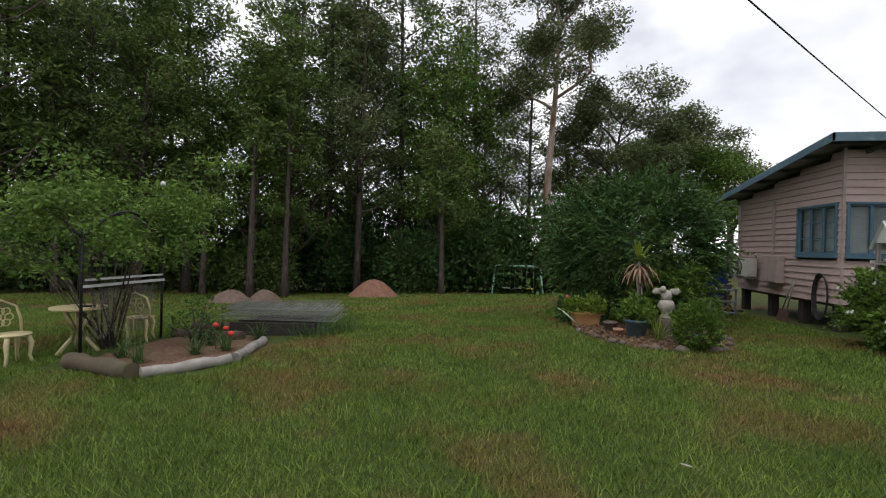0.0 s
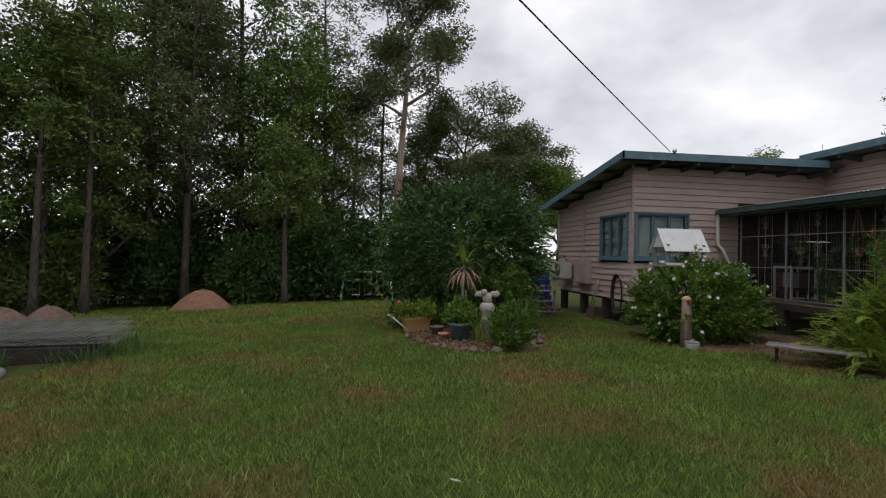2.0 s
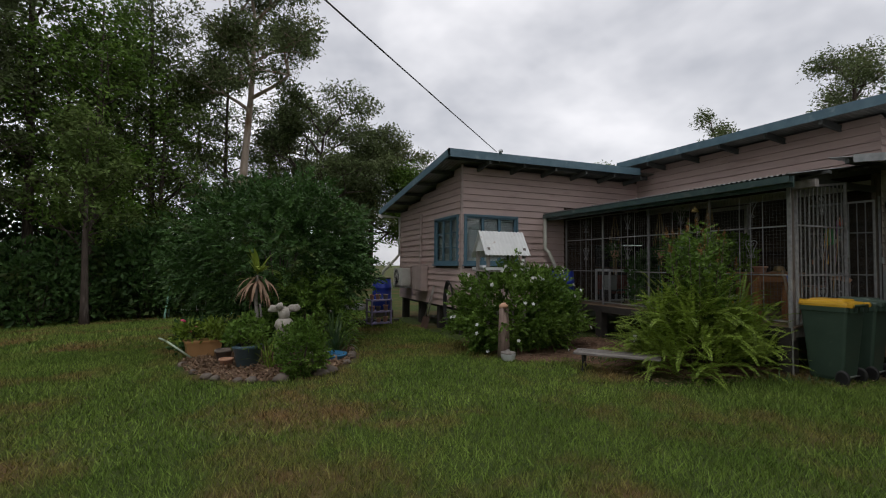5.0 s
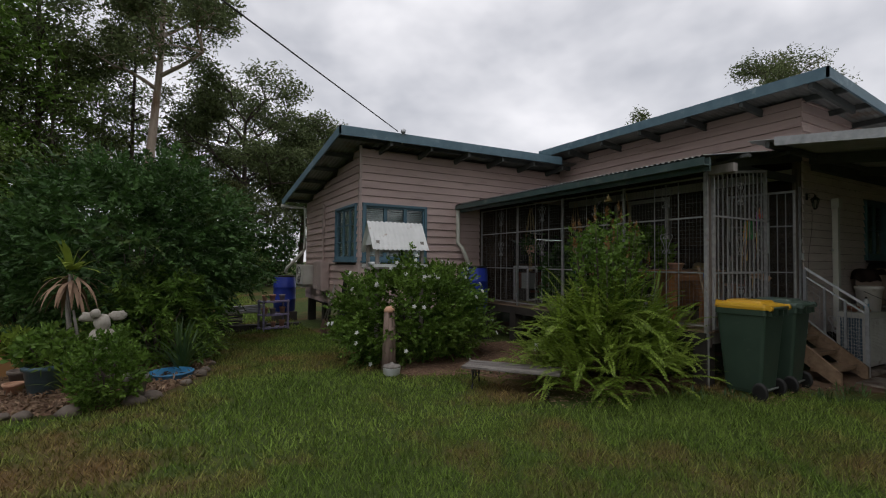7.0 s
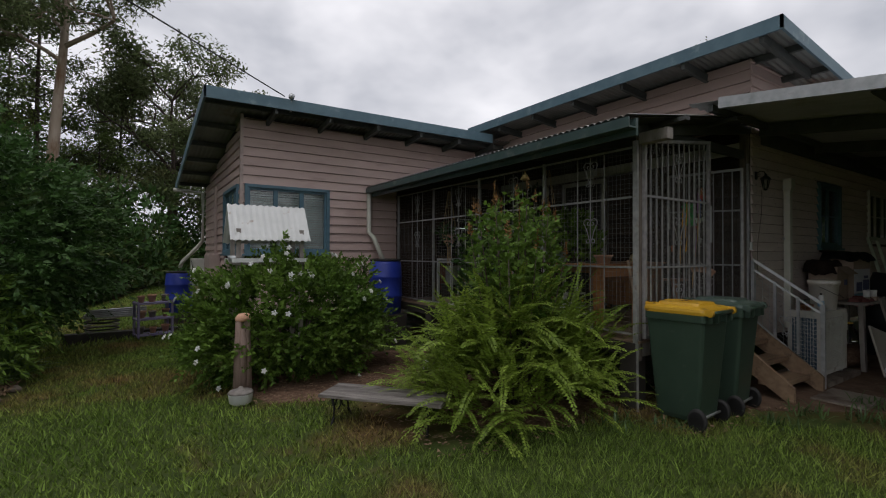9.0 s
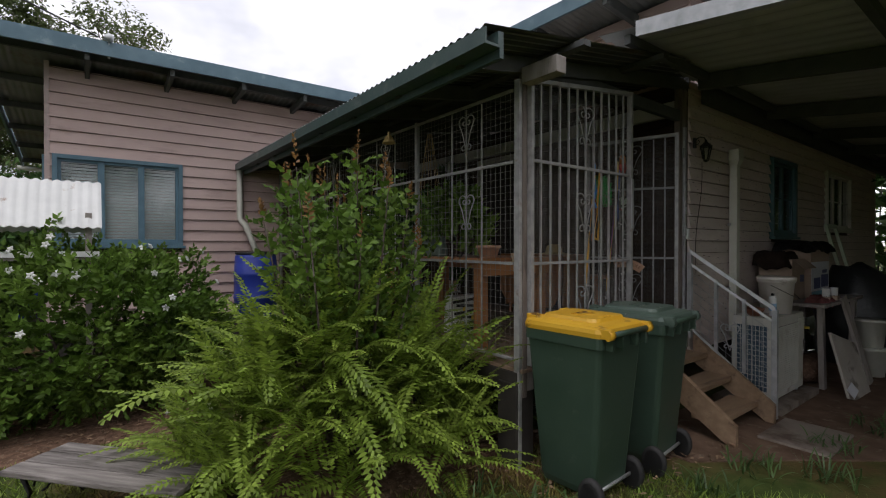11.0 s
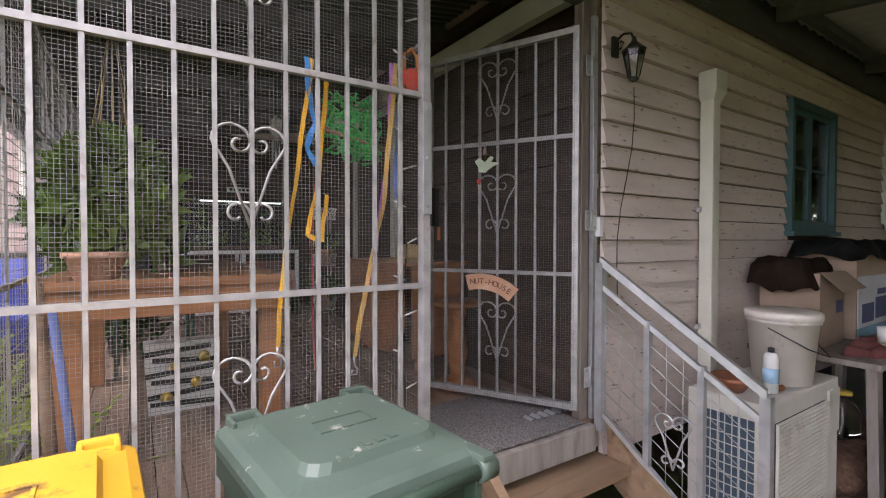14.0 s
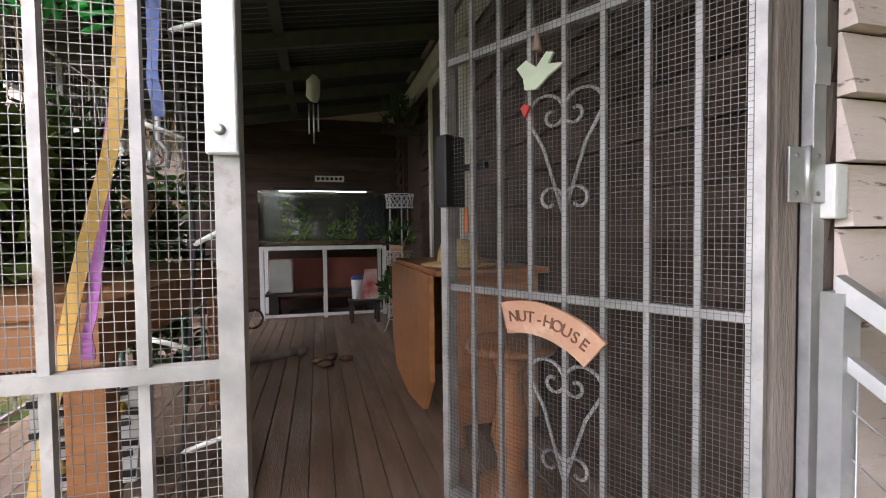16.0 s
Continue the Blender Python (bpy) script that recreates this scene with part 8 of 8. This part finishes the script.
strappy("strappy_plant", at_ground(1.5, 11.6), "tall reedy strap-leaved clump beside the shrub", 60, 0.95, 0.014, leaf_strap, 8)
tagged(part("blue_tub", Shape().lathe([(0.2, 0), (0.26, 0.22), (0.275, 0.22), (0.27, 0.235), (0.25, 0.235), (0.001, 0.1)], (3.62, 9.15, ground_z(3.62, 9.15) - 0.13), 26), surface("sky_blue_plastic", (0.03, 0.16, 0.32), (0.045, 0.21, 0.4), 5, 0.45)), "bright blue plastic tub in the bed", "tub")
flower_pot(pose(3.28, 8.15, 0.0), 0.13, 0.26, grey_timber, "grey pot beside the small round shrub")
hd = thing("garden_fork_handle", pose(1.25, 10.15, ground_z(1.25, 10.15)), "pale green plastic tool handle leaning out", "tool")
part("shaft", Shape().tube([(0.25, 0.0, 0.05), (-0.12, -0.05, 0.36)], 0.016, 7), pale_green, hd)
part("grip", Shape().tube([(-0.12, -0.05, 0.36), (-0.2, 0.0, 0.40), (-0.22, -0.1, 0.42), (-0.12, -0.06, 0.36)], 0.012, 6), pale_green, hd)
bush("flowering_plant", at_ground(1.6, 11.0), "low leafy plant with pink flowers", 0.5, 0.4, 0.6, leaf_shrub, 1400, 0.09, 0.05, 83, 8, lumps=14, category="plant")
pinkp = surface("pink_petals", (0.6, 0.07, 0.15), (0.7, 0.12, 0.22), 8, 0.6, leaf=0.2)
for x, y, z in ((1.3, 10.75, 0.62), (1.42, 10.7, 0.45), (1.5, 10.68, 0.52)):
    tagged(part("pink_flower", Shape().blob((x, y, ground_z(x, y) + z), (0.05, 0.05, 0.04), 0.4, 4, 10, x), pinkp), "bright pink flower head", "flower", "pink flowers")

# ---- the rose arbour with cream garden furniture ----
GA = ground_z(-5, 6)
arb = thing("rose_arbour", pose(-6.2, 6.3, ground_z(-6.2, 6.3)), "black steel arbour with white shelves under a climbing rose", "arbour")
AP = ((0.0, -0.3), (0.0, 1.3), (-1.7, -0.3), (-1.7, 1.3))
for x, y in AP:
    part("post", Shape().tube([(x, y, -0.1), (x, y, 2.0)], 0.022, 8), black_iron, arb)
for y in (-0.3, 1.3):
    part("arch", Shape().tube([(-1.7 + 1.7 * k / 10, y, 1.75 + 0.45 * math.sin(math.pi * k / 10)) for k in range(11)], 0.02, 7), black_iron, arb)
for x in (0.0, -1.7):
    part("arch", Shape().tube([(x, -0.3 + 1.6 * k / 10, 1.75 + 0.45 * math.sin(math.pi * k / 10)) for k in range(11)], 0.02, 7), black_iron, arb)
part("shelf_bar", Shape().box(-0.0, 0.05, -0.3, 1.3, 1.02, 1.06).box(-0.0, 0.05, -0.25, 1.25, 1.12, 1.15), white_iron, arb, "white bar")
rose_g = np.random.default_rng(91)
rr = random.Random(91)
ends = []
for i in range(26):
    a = rr.uniform(0, 6.28)
    e = Vector((-0.75 + 1.95 * math.cos(a) * rr.uniform(0.3, 1), 0.5 + 1.7 * math.sin(a) * rr.uniform(0.3, 1), rr.uniform(1.6, 2.55)))
    b0 = Vector((-0.1 + rr.uniform(-.1, .1), 0.3 + rr.uniform(-.1, .1), 0))
    part("rose_cane", Shape().tube([b0, b0.lerp(e, 0.45) + Vector((0, 0, 0.35)), e], [0.014, 0.009, 0.004], 5), bark_dark, arb)
    ends.append(e)
pc = []
for e in ends * 3:
    c = np.array(e) + rose_g.normal(size=3) * [0.38, 0.38, 0.26]
    q = rose_g.normal(size=(190, 3)) * [0.22, 0.22, 0.10]
    pc.append(c + q)
v, f = leaves(np.concatenate(pc), 0.08, 0.048, rng=rose_g)
leaf_part("rose_leaves", v, f, surface("rose_leaves_green", (0.085, 0.16, 0.028), (0.165, 0.26, 0.055), 0.8, 0.55, spec=0.2, rand=0.45, islands=True, leaf=0.3, bump=0), arb)
pc = []
for i in range(46):
    x, y = rr.uniform(-1.6, 0.1), rr.uniform(-0.35, 1.3)
    z0 = rr.uniform(1.55, 1.8)
    k = rr.randint(10, 20)
    pc.append(np.stack([x + rose_g.normal(size=k) * 0.012, y + rose_g.normal(size=k) * 0.012, z0 - 0.02 * np.arange(k)], axis=1))
v, f = leaves(np.concatenate(pc), 0.05, 0.008, droop=0.9, rng=rose_g)
leaf_part("hanging_moss", v, f, grey_timber, arb, "grey hanging moss strands")
pc = []
for i in range(2):
    k = 1500
    pc.append(np.stack([-0.02 + rose_g.normal(size=k) * 0.05, 0.15 + 0.75 * i + rose_g.normal(size=k) * 0.16, 0.98 - 0.75 * rose_g.random(k) ** 1.3], axis=1))
v, f = leaves(np.concatenate(pc), 0.07, 0.006, droop=0.9, rng=rose_g)
leaf_part("moss_curtain", v, f, grey_timber, arb, "curtain of grey moss")
tagged(part("white_rose", Shape().blob((-4.75, 5.8, 2.3), (0.035, 0.035, 0.035), 0.3, 4, 10), petals), "single pale rose on the climber", "flower")
cream = surface("cream_cast_iron_paint", (0.58, 0.49, 0.27), (0.68, 0.58, 0.34), 9, 0.5, stain=(0.3, 0.24, 0.13), stain_lo=0.6, rand=0.03)
def garden_chair(m):
    t = thing("garden_chair", m, "cream cast-iron garden chair with a pierced back", "chair", "cream garden chairs")
    part("seat", Shape().lathe([(0.20, 0.40), (0.215, 0.415), (0.21, 0.43), (0.001, 0.425)], n=22), cream, t)
    for k in range(4):
        a = radians(45 + 90 * k)
        c, d = math.cos(a), math.sin(a)
        part("leg", Shape().tube([(0.17 * c, 0.17 * d, 0.41), (0.21 * c, 0.21 * d, 0.3), (0.19 * c, 0.19 * d, 0.12), (0.24 * c, 0.24 * d, 0.0)], [0.03, 0.032, 0.02, 0.024], 7), cream, t)
    bk = Shape().tube([(-0.19, 0.14, 0.42), (-0.21, 0.2, 0.6), (-0.17, 0.23, 0.78), (0, 0.25, 0.87), (0.17, 0.23, 0.78), (0.21, 0.2, 0.6), (0.19, 0.14, 0.42)], 0.018, 7)
    for k in range(6):
        a = k * math.pi / 3
        bk.tube([(0.07 * math.cos(a) + 0.05 * math.cos(b), 0.2 + 0.05 * (0.07 * math.sin(a)) , 0.64 + 0.09 * math.sin(a) + 0.05 * math.sin(b)) for b in [j * math.pi / 5 for j in range(10)]], 0.009, 5, closed=True)
    part("backrest", bk, cream, t)
    return t
garden_chair(pose(-6.75, 5.5, ground_z(-6.75, 5.5), 0, 0, 80))
garden_chair(pose(-6.35, 7.3, ground_z(-6.35, 7.3), 0, 0, 200))
gt = thing("garden_table", pose(-6.6, 6.35, ground_z(-6.6, 6.35)), "round cream cast-iron garden table", "table")
part("tabletop", Shape().lathe([(0.30, 0.66), (0.36, 0.67), (0.37, 0.69), (0.36, 0.705), (0.001, 0.70)], n=30), cream, gt)
for k in range(3):
    a = radians(120 * k + 20)
    c, d = math.cos(a), math.sin(a)
    part("leg", Shape().tube([(0.2 * c, 0.2 * d, 0.66), (0.06 * c, 0.06 * d, 0.38), (0.12 * c, 0.12 * d, 0.2), (0.3 * c, 0.3 * d, 0.0)], [0.035, 0.03, 0.03, 0.035], 7), cream, gt)
tagged(part("dark_dish", Shape().lathe([(0.06, 0), (0.1, 0.012), (0.001, 0.006)], (-6.5, 6.4, ground_z(-6.6, 6.35) + 0.706), 18), black_rubber), "small dark dish on the garden table", "dish")
# log-edged bed
log_m = surface("silvered_log", (0.24, 0.22, 0.195), (0.38, 0.355, 0.32), 6, 0.85, stain=(0.13, 0.10, 0.08), stain_scale=4, stretch=(1, 1, 1), rand=0.15, bump=0.5)
log_br = surface("brown_mossy_log", (0.085, 0.062, 0.04), (0.14, 0.105, 0.07), 5, 0.9, stain=(0.08, 0.09, 0.04), rand=0.15, bump=0.6)
bed("garden_bed", [(-5.76, 5.44), (-4.4, 5.05), (-3.75, 5.95), (-4.1, 7.25), (-4.6, 8.3), (-5.6, 8.9), (-6.1, 7.5), (-6.1, 6.2)], "red-brown mulched rose bed edged with logs")
def log(p, q, r, material, label):
    a, b = Vector((*p, ground_z(*p) + r * 0.8)), Vector((*q, ground_z(*q) + r * 0.8))
    pts = [a.lerp(b, k / 6) + Vector((0, 0, 0.012 * math.sin(k * 2.1))) for k in range(7)]
    tagged(part("edging_log", Shape().tube(pts, [r * (1 + 0.08 * math.sin(k * 1.9 + p[0])) for k in range(7)], 12), material), label, "log", "edging logs")
log((-4.33, 5.0), (-3.72, 5.85), 0.075, log_m, "silver-grey log at the bed's edge")
log((-3.70, 5.92), (-4.0, 7.2), 0.07, log_m, "silver-grey log at the bed's edge")
log((-5.75, 5.42), (-4.45, 5.0), 0.11, log_br, "thick brown mossy log at the bed's edge")
log((-4.5, 7.4), (-6.0, 7.7), 0.09, log_br, "brown timber edging across the bed")
log((-4.6, 8.4), (-6.2, 8.5), 0.09, log_br, "brown timber edging across the bed")
red_petal = surface("red_petals", (0.55, 0.02, 0.02), (0.65, 0.05, 0.04), 8, 0.6)
for i, (x, y) in enumerate(((-4.9, 5.6), (-4.5, 6.2), (-4.2, 6.5), (-4.75, 6.9), (-5.4, 5.9), (-4.3, 7.6), (-5.2, 7.9))):
    strappy("strappy_plant", at_ground(x, y), "grassy green clump in the rose bed", 50, 0.36, 0.008, leaf_strap, 20 + i)
for x, y, z in ((-4.25, 6.55, 0.36), (-4.1, 6.45, 0.3), (-4.45, 6.6, 0.4)):
    rf = thing("red_flower", at_ground(x, y), "red lily flower on a thin stem in the bed", "flower", "red flowers")
    part("bloom", Shape().blob((0, 0, z), (0.045, 0.045, 0.035), 0.4, 4, 9, x), red_petal, rf)
    part("flower_stem", Shape().tube([(0, 0, 0), (0, 0, z)], 0.005, 5), leaf_strap, rf)
bush("rose_bush", at_ground(-5.05, 7.0), "thin spindly rose bush in the bed", 0.35, 0.35, 0.8, leaf_shrub, 420, 0.06, 0.035, 84, 9, lumps=12)
# stacked mesh panels on a timber pile
mp = thing("mesh_panel_stack", pose(-4.3, 8.45, ground_z(-4.3, 8.45), 0, 0, 8), "stack of galvanised mesh panels on old timber", "mesh panels")
for k in range(5):
    part("bearer", Shape().box(-0.8 + 0.08 * k, 0.75, -0.5 + 0.22 * k, -0.42 + 0.22 * k, 0, 0.24 + 0.02 * (k % 2), 0.006), dark_shade_timber, mp)
for k in range(6):
    z = 0.29 + 0.048 * k
    pn = Shape()
    w0, w1 = -1.0 + 0.03 * math.sin(k * 3), 1.08 + 0.04 * math.cos(k * 2)
    for i in range(21):
        x = w0 + (w1 - w0) * i / 20
        pn.box(x - 0.0022, x + 0.0022, -0.5, 0.52, z, z + 0.0045)
    for i in range(11):
        y = -0.5 + 1.02 * i / 10
        pn.box(w0, w1, y - 0.0022, y + 0.0022, z + 0.0045, z + 0.009)
    bmesh.ops.rotate(pn.bm, cent=(0, 0, z), matrix=Matrix.Rotation(radians(7 * math.sin(k * 1.7)), 3, "Z") @ Matrix.Rotation(radians(1.6 * math.sin(k * 2.3)), 3, "Y"), verts=pn.bm.verts)
    part("mesh_panel", pn, wire_steel if k % 2 else galv, mp)
strappy("grass_tuft", at_ground(-3.2, 8.5), "long grass at the side of the stack", 120, 0.4, 0.006, leaf_strap, 41, spread=3.0, category="grass")
strappy("grass_tuft", at_ground(-3.5, 8.0), "long grass at the side of the stack", 120, 0.35, 0.006, leaf_strap, 42, spread=3.0, category="grass")
tagged(part("fallen_leaf", Shape().prism([(1.23, 3.50), (1.26, 3.495), (1.29, 3.47), (1.30, 3.45), (1.27, 3.46), (1.24, 3.48)], 0.05, 0.055), statue_m), "pale dry leaf lying on the lawn", "leaf")
for i, (x, y) in enumerate(((10.2, 4.45), (10.75, 4.42), (9.3, 5.0), (11.6, 4.2), (12.3, 4.1), (11.0, 4.05), (8.9, 5.25), (7.6, 7.2))):
    strappy("weed_tuft", at_ground(x, y), "green grassy weed tuft on bare soil", 40, 0.16, 0.006, leaf_strap, 60 + i, spread=1.6, category="weed")
# mounds
def mound(x, y, rx, ry, h, material, label, seed):
    s = Shape()
    n, m = 40, 14
    rings = []
    for j in range(m):
        u = j / (m - 1)
        rings.append([s.bm.verts.new((x + rx * (1 - u) * math.cos(a) * (1 + 0.1 * noise.noise(Vector((math.cos(a), math.sin(a), seed)))), y + ry * (1 - u) * math.sin(a), ground_z(x, y) - 0.1 + h * (math.sin(u * math.pi / 2) ** 1.1) + 0.05 * noise.noise(Vector((5 * u * math.cos(a), 5 * math.sin(a), seed))))) for a in [k * 2 * math.pi / n for k in range(n)]])
    for a, b in zip(rings, rings[1:]):
        for i in range(n):
            s.bm.faces.new((a[i], a[(i + 1) % n], b[(i + 1) % n], b[i]))
    tagged(part("soil_mound", s, material), label, "mound", "mounds")
mound(-6.4, 21.6, 1.35, 1.1, 0.95, surface("orange_woodchip", (0.17, 0.08, 0.05), (0.27, 0.14, 0.09), 8, 0.95, stain=(0.34, 0.22, 0.16), stain_scale=22, stain_lo=0.56, bump=1, fine=25), "heap of orange woodchip at the wood's edge", 1.0)
mound(-10.6, 16.6, 1.0, 0.9, 0.62, surface("grey_brown_gravel_heap", (0.13, 0.085, 0.065), (0.2, 0.14, 0.11), 8, 0.95, bump=1, fine=30), "heap of grey-brown soil", 2.0)
mound(-9.6, 17.3, 0.8, 0.8, 0.6, bpy.data.materials["grey_brown_gravel_heap"], "heap of grey-brown soil", 3.0)
# swing set
sw_m = surface("mint_green_steel", (0.30, 0.55, 0.42), (0.38, 0.64, 0.5), 8, 0.5, rand=0.03)
sg = thing("swing_set", pose(0.45, 26.6, ground_z(0.45, 26.6)), "small mint-green steel swing set with two seats", "swing set")
part("top_bar", Shape().tube([(-1.25, 0, 1.62), (1.25, 0, 1.62)], 0.055, 8), sw_m, sg)
for x in (-1.25, 1.25):
    for y in (-0.75, 0.75):
        part("leg", Shape().tube([(x * 1.12, y, -0.1), (x, 0, 1.62)], 0.05, 7), sw_m, sg)
for x, w, c in ((-0.6, 0.2, white_iron), (0.05, 0.2, grey_timber), (0.7, 0.2, lemon)):
    sw_s = part("seat", Shape().box(x - w, x + w, -0.12, 0.12, 0.34, 0.38, 0.01), c, sg)
    for q in (-w, w):
        part("chain", Shape().tube([(x + q, 0, 0.38), (x + q * 0.9, 0, 1.6)], 0.010, 5), galv, sw_s)
tagged(part("power_cable", Shape().tube([(7.18 - 0.69 * k * 3, 9.9 - 0.7235 * k * 3, 3.97 - 0.023 * k * 3 + 0.0012 * (k * 3) ** 2 * 0.3) for k in range(12)], 0.0085, 6), black_rubber), "black overhead power cable to the house", "cable")
tagged(part("cable_bracket", Shape().tube([(7.28, 9.93, 3.75), (7.28, 9.9, 4.02)], 0.014, 6).blob((7.28, 9.88, 3.98), (0.05, 0.05, 0.05), 0.3), galv), "cable bracket on the fascia", "bracket")
